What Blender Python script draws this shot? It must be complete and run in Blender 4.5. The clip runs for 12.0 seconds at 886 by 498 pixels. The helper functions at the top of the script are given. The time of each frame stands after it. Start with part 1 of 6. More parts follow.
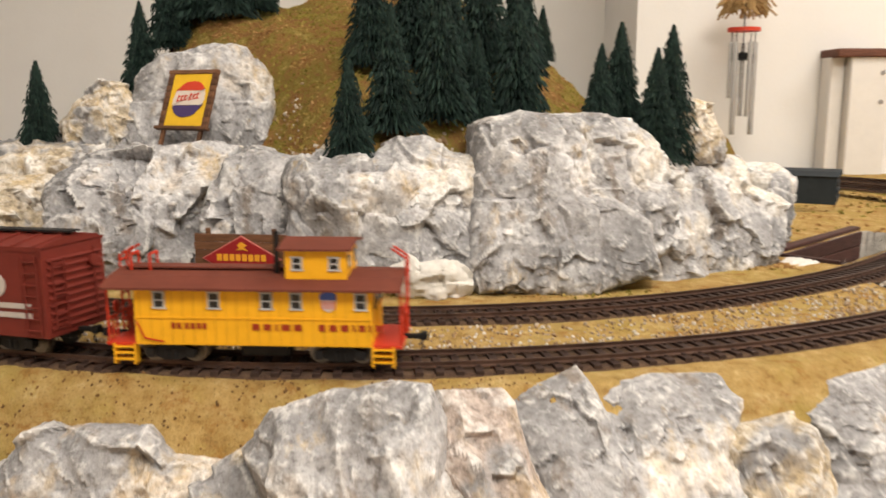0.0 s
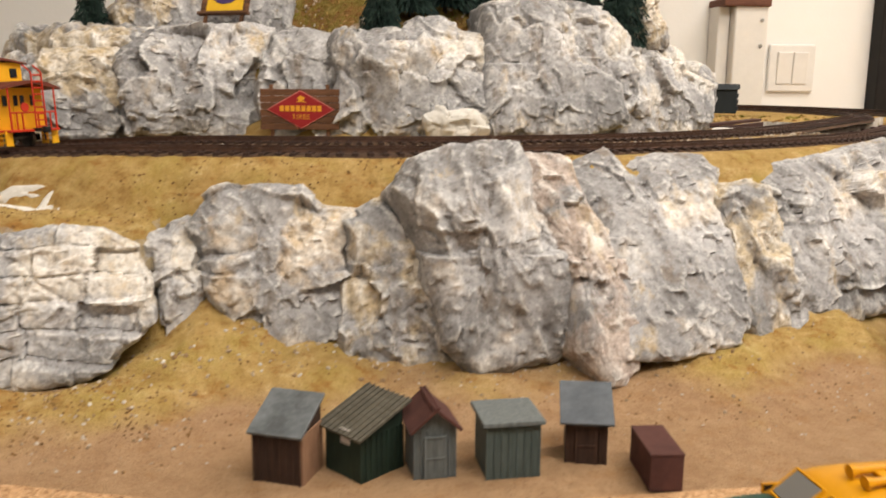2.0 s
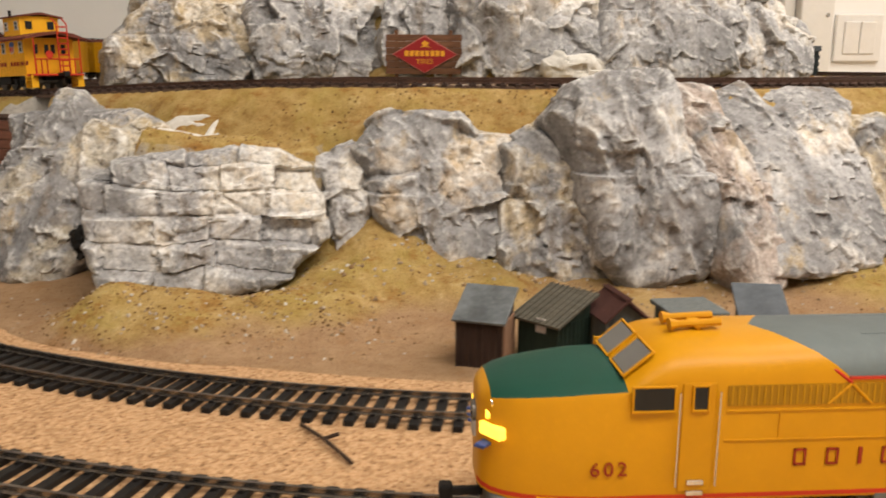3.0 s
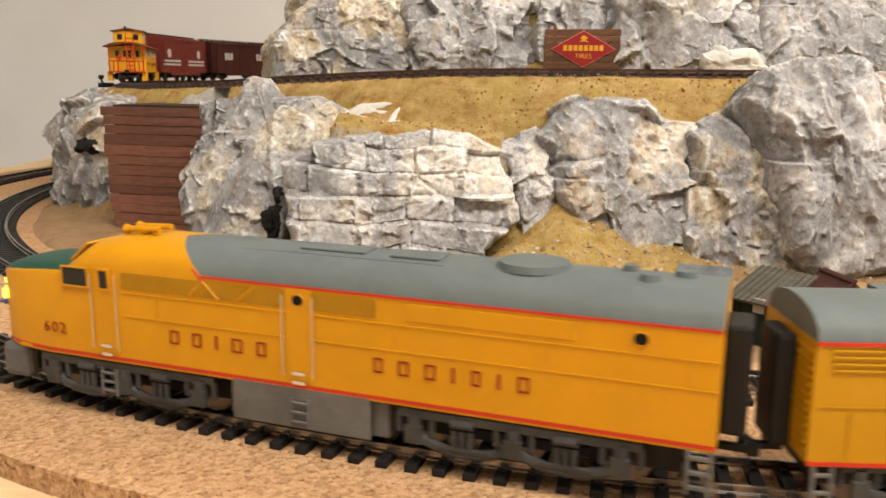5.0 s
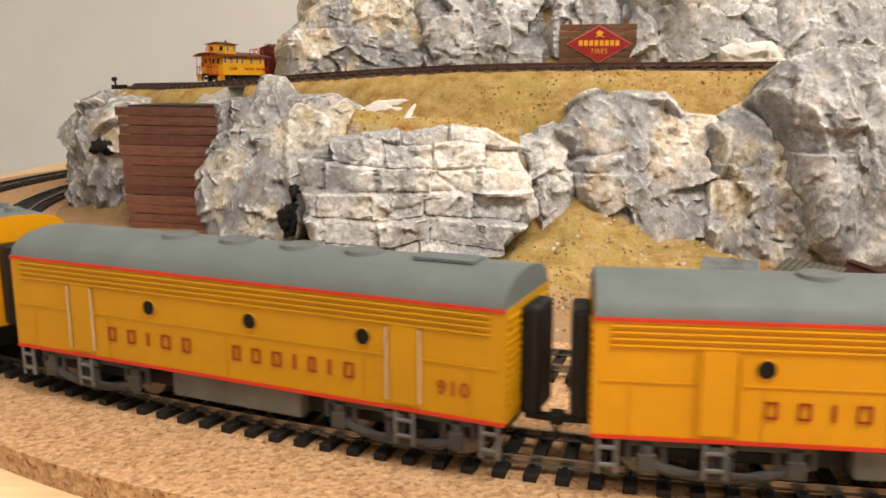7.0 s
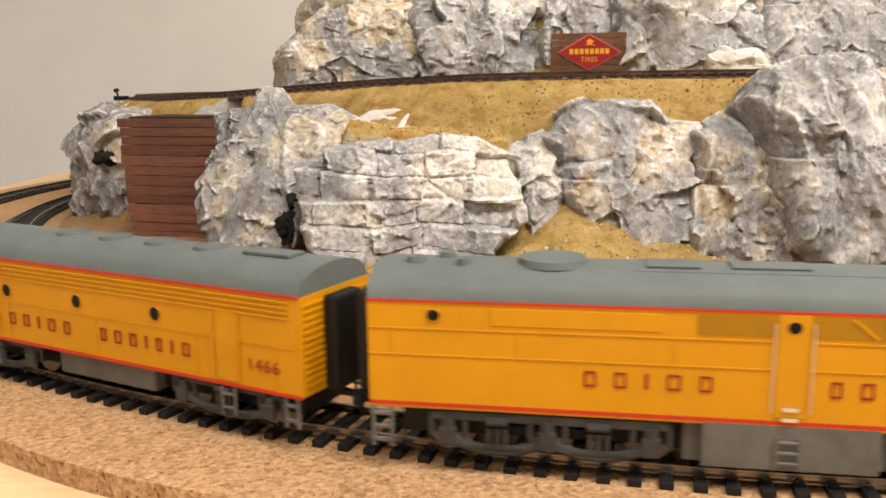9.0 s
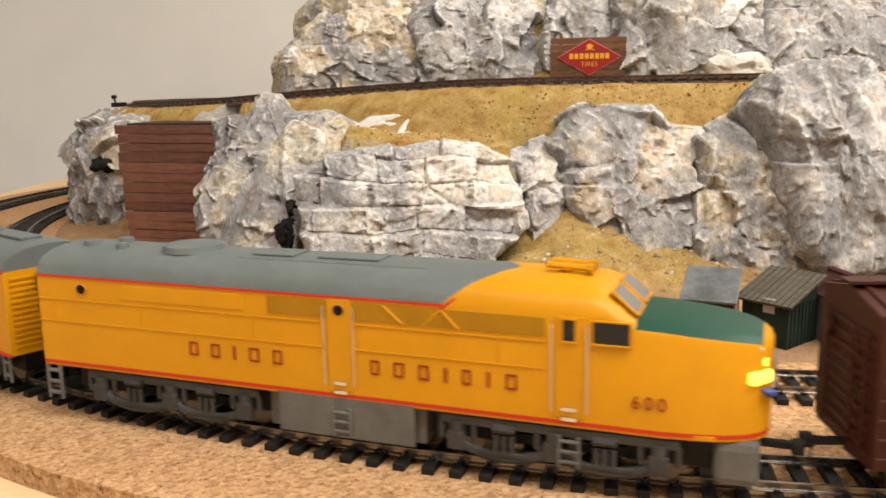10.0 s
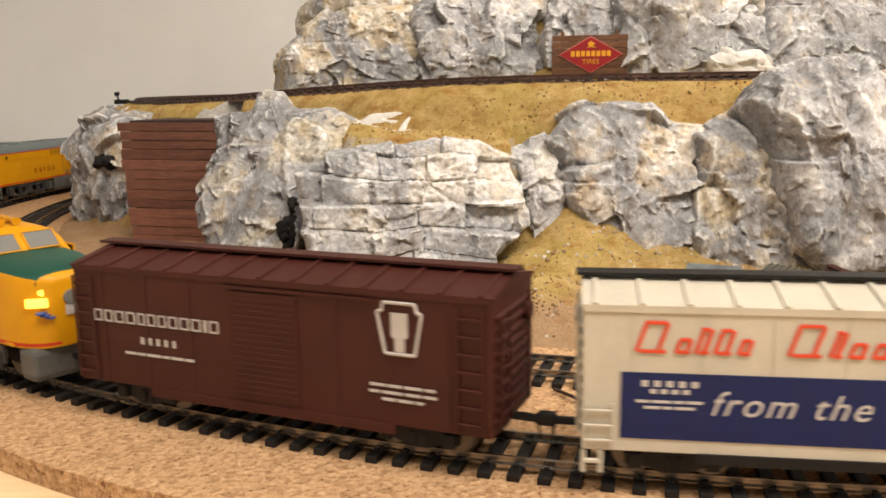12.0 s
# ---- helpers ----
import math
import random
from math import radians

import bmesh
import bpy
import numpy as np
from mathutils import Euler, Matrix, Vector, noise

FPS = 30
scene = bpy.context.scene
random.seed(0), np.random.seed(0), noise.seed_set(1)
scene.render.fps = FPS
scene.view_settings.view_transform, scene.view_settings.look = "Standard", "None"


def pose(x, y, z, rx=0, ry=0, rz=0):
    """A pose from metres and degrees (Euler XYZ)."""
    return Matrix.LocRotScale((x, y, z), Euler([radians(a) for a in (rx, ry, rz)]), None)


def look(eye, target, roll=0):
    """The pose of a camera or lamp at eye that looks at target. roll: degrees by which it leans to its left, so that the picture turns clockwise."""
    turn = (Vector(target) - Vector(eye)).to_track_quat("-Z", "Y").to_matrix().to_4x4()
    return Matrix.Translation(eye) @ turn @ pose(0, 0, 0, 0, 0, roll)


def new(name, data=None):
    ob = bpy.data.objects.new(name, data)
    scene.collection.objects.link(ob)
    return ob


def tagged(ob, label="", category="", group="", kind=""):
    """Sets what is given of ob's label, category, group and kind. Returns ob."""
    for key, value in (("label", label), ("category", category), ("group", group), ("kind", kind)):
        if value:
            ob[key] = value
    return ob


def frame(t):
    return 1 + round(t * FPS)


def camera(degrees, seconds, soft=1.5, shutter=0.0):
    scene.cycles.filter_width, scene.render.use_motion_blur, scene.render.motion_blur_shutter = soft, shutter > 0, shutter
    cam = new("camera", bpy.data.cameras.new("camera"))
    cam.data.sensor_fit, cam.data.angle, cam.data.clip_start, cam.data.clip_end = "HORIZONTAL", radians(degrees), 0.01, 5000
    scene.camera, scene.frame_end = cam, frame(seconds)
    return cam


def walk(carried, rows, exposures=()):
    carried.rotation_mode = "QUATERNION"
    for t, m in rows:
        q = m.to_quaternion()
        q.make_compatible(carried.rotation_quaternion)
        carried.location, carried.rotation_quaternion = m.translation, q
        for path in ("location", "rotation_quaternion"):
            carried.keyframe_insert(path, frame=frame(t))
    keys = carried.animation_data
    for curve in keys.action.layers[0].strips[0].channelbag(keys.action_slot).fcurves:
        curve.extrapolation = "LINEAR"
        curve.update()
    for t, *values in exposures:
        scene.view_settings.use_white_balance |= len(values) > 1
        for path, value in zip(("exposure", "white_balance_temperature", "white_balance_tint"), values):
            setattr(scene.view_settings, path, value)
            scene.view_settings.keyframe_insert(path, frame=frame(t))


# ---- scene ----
cam = camera(54.7, 12.0, 1.7, 0.4)
METRES, EYE, TILT, LEAN, TURN = 0.365, 0.219, 0.0, 0.0, 0.0
ROWS = [
    (0.0, 0.0, 0.0, 0.0, -0.0, -9.92, 0.0),
    (0.5, -0.054, -0.1337, -0.0336, -4.94, -9.86, 0.37),
    (1.0, -0.1227, -0.2574, -0.0854, -7.56, -10.48, 0.1),
    (1.5, -0.1975, -0.3226, -0.1327, -7.95, -10.72, -0.15),
    (2.0, -0.2829, -0.3623, -0.1935, -7.98, -11.17, -0.34),
    (2.5, -0.3767, -0.3976, -0.2339, -6.99, -11.88, -0.38),
    (3.0, -0.4675, -0.422, -0.2718, -5.88, -12.15, -0.26),
    (3.5, -0.5461, -0.4225, -0.2954, -4.22, -11.98, -0.11),
    (5.5, -0.6248, -0.4402, -0.3087, -0.06, -11.35, -0.37),
    (6.0, -0.6286, -0.4318, -0.3109, 0.01, -11.38, -0.1),
    (6.5, -0.6347, -0.4246, -0.3193, -0.02, -11.32, 0.07),
    (8.5, -0.6228, -0.4536, -0.3108, 0.49, -11.23, 0.58),
    (9.0, -0.6185, -0.4632, -0.3104, 0.2, -10.95, 0.78),
    (9.5, -0.6187, -0.459, -0.3092, 0.01, -10.74, 0.96),
    (10.0, -0.6224, -0.4524, -0.3103, 0.04, -10.61, 0.99),
    (10.5, -0.6254, -0.4495, -0.3144, 0.17, -10.59, 0.98),
    (11.0, -0.6239, -0.4495, -0.3123, 0.22, -10.69, 0.92),
    (11.5, -0.6214, -0.4528, -0.3111, 0.22, -10.69, 0.94),
    (12.0, -0.6192, -0.4571, -0.3082, 0.25, -10.84, 0.96),
]
walk(cam, [(t, pose(0, 0, EYE, TILT, LEAN, TURN) @ pose(METRES * x, METRES * y, METRES * z, 90 + pitch, roll, yaw)) for t, x, y, z, yaw, pitch, roll in ROWS],
     [(0.0, 0.10), (0.5, -0.15), (1.0, -0.02), (1.5, 0.07), (2.0, 0.04), (3.0, -0.04), (3.7, 0.16), (5.5, 0.34), (8.5, 0.38), (9.5, 0.38), (10.5, 0.34), (12.0, 0.34)])

# ---- world and light: a closed room lit by unseen ceiling lamps ----
world = bpy.data.worlds.new("room_air")
world.use_nodes = True
world.node_tree.nodes["Background"].inputs[0].default_value = (0.9, 0.85, 0.8, 1)
world.node_tree.nodes["Background"].inputs[1].default_value = 0.05
scene.world = world


def area_light(name, at, target, sx, sy, watts, colour):
    data = bpy.data.lights.new(name, "AREA")
    data.shape, data.size, data.size_y, data.energy, data.color = "RECTANGLE", sx, sy, watts, colour
    ob = new(name, data)
    ob.matrix_world = look(at, target)
    return ob


area_light("ceiling_tube_light", (0.55, -0.62, 1.57), (0.55, -0.619, 0), 1.4, 0.5, 38, (1.0, 0.925, 0.83))
area_light("ceiling_tube_light", (-0.80, -0.80, 1.57), (-0.80, -0.799, 0), 1.4, 0.5, 12, (1.0, 0.925, 0.83))
# extra light without a known source, added to brighten the right-hand wall
area_light("ceiling_tube_light", (1.25, 0.55, 1.57), (1.25, 0.551, 0), 1.2, 0.4, 25, (1.0, 0.925, 0.83))

# ---- materials ----


class Mat:
    """A small builder for node materials."""

    def __init__(self, name):
        self.m = bpy.data.materials.new(name)
        self.m.use_nodes = True
        self.t = self.m.node_tree
        self.b = self.t.nodes["Principled BSDF"]
        self.co = self.t.nodes.new("ShaderNodeTexCoord").outputs["Object"]

    def link(self, a, b):
        self.t.links.new(a, b)

    def noise(self, scale, detail=4, rough=0.6, squash=None):
        n = self.t.nodes.new("ShaderNodeTexNoise")
        n.inputs["Scale"].default_value, n.inputs["Detail"].default_value, n.inputs["Roughness"].default_value = scale, detail, rough
        if squash:
            mp = self.t.nodes.new("ShaderNodeMapping")
            mp.inputs["Scale"].default_value = squash
            self.link(self.co, mp.inputs["Vector"])
            self.link(mp.outputs[0], n.inputs["Vector"])
        else:
            self.link(self.co, n.inputs["Vector"])
        return n.outputs["Fac"]

    def voronoi(self, scale, feature="F1"):
        n = self.t.nodes.new("ShaderNodeTexVoronoi")
        n.feature = feature
        n.inputs["Scale"].default_value = scale
        self.link(self.co, n.inputs["Vector"])
        return n

    def ramp(self, fac, stops):
        r = self.t.nodes.new("ShaderNodeValToRGB")
        e = r.color_ramp.elements
        while len(e) < len(stops):
            e.new(0.5)
        for k, (p, c) in zip(e, stops):
            k.position, k.color = p, (c if len(c) == 4 else (*c, 1))
        self.link(fac, r.inputs[0])
        return r.outputs[0]

    def mix(self, fac, a, b, kind="MIX"):
        n = self.t.nodes.new("ShaderNodeMix")
        n.data_type, n.blend_type = "RGBA", kind
        for v, k in ((fac, 0), (a, 6), (b, 7)):
            if isinstance(v, (int, float)):
                n.inputs[k].default_value = v
            elif isinstance(v, tuple):
                n.inputs[k].default_value = (*v, 1)
            else:
                self.link(v, n.inputs[k])
        return n.outputs[2]

    def math(self, op, a, b=0.0):
        n = self.t.nodes.new("ShaderNodeMath")
        n.operation = op
        for v, k in ((a, 0), (b, 1)):
            if isinstance(v, (int, float)):
                n.inputs[k].default_value = v
            else:
                self.link(v, n.inputs[k])
        return n.outputs[0]

    def colour(self, c):
        if isinstance(c, tuple):
            self.b.inputs["Base Color"].default_value = (*c, 1)
        else:
            self.link(c, self.b.inputs["Base Color"])
        return self

    def set(self, rough=0.7, metal=0.0, spec=0.5):
        self.b.inputs["Roughness"].default_value, self.b.inputs["Metallic"].default_value = rough, metal
        self.b.inputs["Specular IOR Level"].default_value = spec
        return self

    def bump(self, fac, dist, strength=1.0):
        n = self.t.nodes.new("ShaderNodeBump")
        n.inputs["Distance"].default_value, n.inputs["Strength"].default_value = dist, strength
        self.link(fac, n.inputs["Height"])
        prev = self.b.inputs["Normal"]
        if prev.is_linked:
            self.link(prev.links[0].from_socket, n.inputs["Normal"])
        self.link(n.outputs[0], prev)
        return self


def rock_material(name, warm=0.35, light=1.0, tint=(0.60, 0.44, 0.26), chalky=0.5):
    """Painted plaster: grey washes, white dry brushing on raised grain, tan and ochre patches."""
    m = Mat(name)
    fine, grit = m.noise(330, 5, 0.72), m.noise(900, 3, 0.7)
    wash = m.noise(17, 5, 0.62, (1, 1, 0.75))
    g = lambda v: (min(0.9, v * light), min(0.9, v * light * 0.985), min(0.9, v * light * 1.0))
    col = m.ramp(wash, [(0.30, g(0.125)), (0.42, g(0.225)), (0.54, g(0.325)), (0.70, g(0.50))])
    # tan and ochre washes
    patch = m.ramp(m.noise(23, 4, 0.6), [(0.57 - 0.13 * warm, (0, 0, 0)), (0.65 - 0.13 * warm, (1, 1, 1))])
    tan = m.ramp(fine, [(0.3, tuple(v * 0.70 for v in tint)), (0.7, tint)])
    col = m.mix(m.math("MULTIPLY", patch, 0.40 + 0.40 * warm), col, tan)
    ochre = m.ramp(m.noise(31, 5, 0.7, (1, 1, 0.5)), [(0.57 - 0.04 * warm, (0, 0, 0)), (0.68, (0.65,) * 3)])
    col = m.mix(ochre, col, (0.54, 0.39, 0.18))
    umber = m.ramp(m.noise(44, 5, 0.7, (1, 1, 0.55)), [(0.34, (0.62,) * 3), (0.43, (0, 0, 0))])
    col = m.mix(umber, col, (0.20, 0.155, 0.115))
    # dark wash settled in hollows, white brushed over ridges and raised grain
    geo = m.t.nodes.new("ShaderNodeNewGeometry")
    edge = m.math("ADD", geo.outputs["Pointiness"], m.math("MULTIPLY", m.math("SUBTRACT", fine, 0.5), 0.10))
    hollow = m.ramp(edge, [(0.425, (1, 1, 1)), (0.480, (0, 0, 0))])
    col = m.mix(m.math("MULTIPLY", hollow, 0.72), col, (0.150, 0.128, 0.115))
    ridge = m.ramp(edge, [(0.512, (0, 0, 0)), (0.560, (1, 1, 1))])
    col = m.mix(m.math("MULTIPLY", ridge, 0.55), col, (0.76, 0.75, 0.73))
    where = m.ramp(m.noise(27, 4, 0.65), [(0.60 - 0.16 * chalky, (0, 0, 0)), (0.72 - 0.16 * chalky, (1, 1, 1))])
    brush = m.ramp(m.noise(150, 6, 0.75, (1, 1, 0.6)), [(0.40, (0.15,) * 3), (0.58, (1, 1, 1))])
    col = m.mix(m.math("MULTIPLY", m.math("MULTIPLY", where, brush), 0.8), col, (0.80, 0.785, 0.76))
    col = m.mix(1.0, col, m.ramp(fine, [(0.30, (0.60, 0.59, 0.58)), (0.48, (0.98,) * 3), (0.70, (1.22,) * 3)]), "MULTIPLY")
    m.colour(col).set(0.92, 0, 0.15)
    m.bump(fine, 0.0011, 0.85).bump(grit, 0.0004, 0.7)
    return m.m


def speckled(name, stops, scale, scale2, tint, amount, bump=0.0006, rough=0.95):
    m = Mat(name)
    a, b = m.noise(scale, 6, 0.75), m.noise(scale2, 4)
    col = m.ramp(a, stops)
    col = m.mix(m.ramp(b, [(0.45, (0, 0, 0)), (0.62, (amount,) * 3)]), col, tint)
    m.colour(col).set(rough, 0, 0.2).bump(a, bump, 0.9)
    return m.m


def painted(name, c, rough=0.45, var=0.12, metal=0.0, spec=0.22):
    m = Mat(name)
    d = tuple(v * (1 - 2 * var) for v in c)
    col = m.mix(m.ramp(m.noise(60, 6, 0.7), [(0.35, (0, 0, 0)), (0.7, (1, 1, 1))]), d, c)
    dust = m.ramp(m.noise(500, 3), [(0.55, (0, 0, 0)), (0.8, (0.25,) * 3)])
    m.colour(m.mix(dust, col, tuple(min(1, v * 1.15 + 0.002) for v in c))).set(rough, metal, spec)
    m.bump(m.noise(900, 2), 0.00006, 0.5)
    return m.m


def wood(name, a, b, along=(1, 1, 12), rough=0.7):
    m = Mat(name)
    g = m.noise(40, 6, 0.7, along)
    info = m.t.nodes.new("ShaderNodeObjectInfo")
    col = m.ramp(g, [(0.3, a), (0.7, b)])
    shade = m.ramp(info.outputs["Random"], [(0.0, (0.62,) * 3), (1.0, (1.15,) * 3)])
    m.colour(m.mix(1.0, col, shade, "MULTIPLY")).set(rough, 0, 0.3).bump(g, 0.0003, 0.7)
    return m.m


ROCK = rock_material("painted_plaster_rock", 0.65, 1.12, chalky=0.55)
ROCK_WARM = rock_material("tan_plaster_rock", 0.95, 1.02, (0.56, 0.45, 0.29), 0.45)
ROCK_GREY = rock_material("grey_plaster_rock", 0.08, 1.22, chalky=0.48)
ROCK_DULL = rock_material("dull_grey_plaster_rock", 0.35, 0.86, (0.50, 0.42, 0.30), 0.25)
ROCK_CREAM = rock_material("grey_cream_plaster_rock", 0.55, 0.92, (0.54, 0.46, 0.32), 0.40)
ROCK_PALE = rock_material("pale_plaster_rock", 0.45, 1.25, (0.66, 0.56, 0.42), 0.85)
ROCK_PINK = rock_material("pinkish_plaster_rock", 1.3, 1.12, (0.50, 0.415, 0.365), 0.5)
PLASTER = speckled("bare_plaster", [(0.3, (0.56, 0.53, 0.48)), (0.7, (0.72, 0.70, 0.66))], 300, 40, (0.6, 0.55, 0.47), 0.3)
TIE = painted("dark_plastic_tie", (0.016, 0.014, 0.013), 0.5, 0.2)
TIE_BROWN = painted("brown_plastic_tie", (0.045, 0.026, 0.020), 0.6, 0.2)
RAIL = painted("weathered_rail", (0.36, 0.33, 0.30), 0.24, 0.25, 0.95)
TRUCKGREY = painted("truck_frame_grey", (0.060, 0.057, 0.054), 0.5, 0.25)
RAIL_RUST = painted("rusty_rail", (0.13, 0.075, 0.055), 0.45, 0.25, 0.5)
YELLOW = painted("armour_yellow_plastic", (0.56, 0.252, 0.003), 0.42, 0.05, 0.0, 0.22)
MUSTARD = painted("mustard_yellow_plastic", (0.45, 0.222, 0.004), 0.42, 0.05, 0.0, 0.22)
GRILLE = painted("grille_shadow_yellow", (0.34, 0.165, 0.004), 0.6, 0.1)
CABYELLOW = painted("caboose_yellow", (0.80, 0.40, 0.014), 0.5, 0.06)
GREY = painted("harbour_grey_paint", (0.125, 0.147, 0.147), 0.55, 0.1)
SKIRT = painted("truck_grey_plastic", (0.14, 0.135, 0.125), 0.6, 0.2)
GREEN = painted("antiglare_green", (0.010, 0.058, 0.040), 0.45, 0.05)
RED = painted("signal_red", (0.50, 0.036, 0.014), 0.45, 0.08)
DARKRED = painted("roof_brown_red", (0.15, 0.040, 0.025), 0.65, 0.12)
BROWN = painted("boxcar_brown", (0.052, 0.0125, 0.0085), 0.55, 0.10)
BOXRED = painted("boxcar_red", (0.16, 0.024, 0.016), 0.6, 0.12)
CREAM = painted("reefer_cream", (0.50, 0.455, 0.37), 0.5, 0.08)
NAVY = painted("reefer_blue", (0.007, 0.014, 0.075), 0.45, 0.06)
BLACK = painted("matt_black", (0.012, 0.011, 0.011), 0.55, 0.2)
WHITE = painted("lettering_white", (0.50, 0.46, 0.43), 0.6, 0.1)
LETTER = painted("lettering_red", (0.28, 0.030, 0.010), 0.5, 0.05)
BLUE = painted("badge_blue", (0.05, 0.09, 0.32), 0.4, 0.08)
SILVER = painted("bright_metal", (0.62, 0.61, 0.60), 0.25, 0.05, 1.0)
STEEL = painted("tyre_steel", (0.18, 0.16, 0.14), 0.35, 0.2, 0.8)
DARK = painted("dark_cab_inside", (0.02, 0.018, 0.017), 0.3, 0.1)


def glow(name, c, strength):
    m = Mat(name)
    m.colour(c)
    m.b.inputs["Emission Color"].default_value, m.b.inputs["Emission Strength"].default_value = (*c, 1), strength
    return m.m


LAMPGLOW = glow("lit_headlamp", (1.0, 0.62, 0.06), 2.2)


def glass_material(name, tint=(0.30, 0.33, 0.36)):
    m = Mat(name)
    m.colour(tint).set(0.12, 0.0, 0.25)
    return m.m


GLASS = glass_material("smoky_window", (0.012, 0.012, 0.013))
PORT = painted("porthole_dark", (0.008, 0.008, 0.008), 0.5, 0.1, 0.0, 0.1)
GLASS_PALE = glass_material("pale_window", (0.16, 0.155, 0.145))

# ---- mesh helpers ----


def mesh_of(name, verts, faces, mat, smooth=False):
    me = bpy.data.meshes.new(name)
    me.from_pydata([tuple(v) for v in verts], [], faces)
    if mat:
        me.materials.append(mat)
    if smooth:
        me.polygons.foreach_set("use_smooth", [True] * len(me.polygons))
    me.update()
    return me


def part(name, bm, mat, parent=None, label="", smooth=False, at=None):
    """Links a bmesh (or a mesh) as one object under parent."""
    if isinstance(bm, bpy.types.Mesh):
        me = bm
    else:
        me = bpy.data.meshes.new(name)
        bm.normal_update()
        bm.to_mesh(me)
        bm.free()
        if mat:
            me.materials.append(mat)
        if smooth:
            me.polygons.foreach_set("use_smooth", [True] * len(me.polygons))
    ob = new(name, me)
    if parent is not None:
        ob.parent = parent
    if at is not None:
        ob.matrix_basis = at
    if label:
        tagged(ob, label)
    return ob


def thing(name, label, category, at=None, group="", kind=""):
    ob = new(name)
    ob.empty_display_size = 0.01
    if at is not None:
        ob.matrix_basis = at
    return tagged(ob, label, category, group, kind)


def add_box(bm, c, s, bev=0.0, rz=0.0, ry=0.0, rx=0.0):
    """A bevelled box of size s round c, into bm."""
    b = bmesh.new()
    bmesh.ops.create_cube(b, size=1)
    bmesh.ops.scale(b, vec=s, verts=b.verts)
    if bev > 0:
        bmesh.ops.bevel(b, geom=b.edges[:], offset=bev, segments=2, profile=0.5, affect="EDGES")
    bmesh.ops.transform(b, matrix=pose(*c, rx, ry, rz), verts=b.verts)
    merge(bm, b)
    return bm


def merge(bm, b):
    me = bpy.data.meshes.new("tmp")
    b.to_mesh(me)
    b.free()
    bm.from_mesh(me)
    bpy.data.meshes.remove(me)


def box(c, s, bev=0.0, rz=0.0, ry=0.0, rx=0.0):
    return add_box(bmesh.new(), c, s, bev, rz, ry, rx)


def add_rod(bm, a, b, r, n=8, r2=None):
    a, b = Vector(a), Vector(b)
    k = bmesh.new()
    bmesh.ops.create_cone(k, cap_ends=True, segments=n, radius1=r, radius2=r if r2 is None else r2, depth=(b - a).length)
    q = (b - a).to_track_quat("Z", "Y").to_matrix().to_4x4()
    bmesh.ops.transform(k, matrix=Matrix.Translation((a + b) / 2) @ q, verts=k.verts)
    merge(bm, k)
    return bm


def rods(pts, r, n=6):
    bm = bmesh.new()
    for a, b in pts:
        add_rod(bm, a, b, r, n)
    return bm


def poly(pts, depth, axis="y"):
    """An extruded outline: pts in (x, z) extruded along y, or in (x, y) along z, or (y, z) along x."""
    n = len(pts)
    put = {"y": lambda p, d: (p[0], d, p[1]), "z": lambda p, d: (p[0], p[1], d), "x": lambda p, d: (d, p[0], p[1])}[axis]
    bm = bmesh.new()
    v = [bm.verts.new(put(p, -depth / 2)) for p in pts] + [bm.verts.new(put(p, depth / 2)) for p in pts]
    bm.faces.new(v[:n])
    bm.faces.new(v[:n - 1:-1])
    for i in range(n):
        j = (i + 1) % n
        bm.faces.new((v[i], v[n + i], v[n + j], v[j]))
    bmesh.ops.recalc_face_normals(bm, faces=bm.faces[:])
    return bm


def lettering(words, height, mat, parent, at, name="lettering", shear=0.0, spacing=1.0, label=""):
    """Real words as a thin mesh; at: the pose of the middle of the line, letters facing its +z."""
    cu = bpy.data.curves.new("words", "FONT")
    cu.body, cu.size, cu.align_x, cu.align_y, cu.extrude, cu.shear, cu.space_character = words, height * 1.4, "CENTER", "CENTER", 0.00008, shear, spacing
    cu.resolution_u = 3
    tmp = bpy.data.objects.new("words", cu)
    scene.collection.objects.link(tmp)
    bpy.context.view_layer.update()
    me = bpy.data.meshes.new_from_object(tmp.evaluated_get(bpy.context.evaluated_depsgraph_get()))
    bpy.data.objects.remove(tmp)
    me.materials.clear()
    me.materials.append(mat)
    return part(name, me, None, parent, label, at=at)


def bars(widths, gap, height, mat, parent, at, name="lettering_bar"):
    """Plain bars in place of letters, side by side round the pose at, facing its +z."""
    total = sum(widths) + gap * (len(widths) - 1)
    x, bm = -total / 2, bmesh.new()
    for w in widths:
        if w > 0:
            add_box(bm, (x + w / 2, 0, 0), (w, height, 0.00025))
        x += w + gap
    return part(name, bm, mat, parent, at=at)


FRONT = Euler((radians(90), 0, 0)).to_matrix().to_4x4()      # faces -y
BACK = Euler((radians(90), 0, radians(180))).to_matrix().to_4x4()  # faces +y


def on_side(x, z, y):
    """A pose on a car's side, facing outward."""
    return Matrix.Translation((x, y, z)) @ (FRONT if y < 0 else BACK)

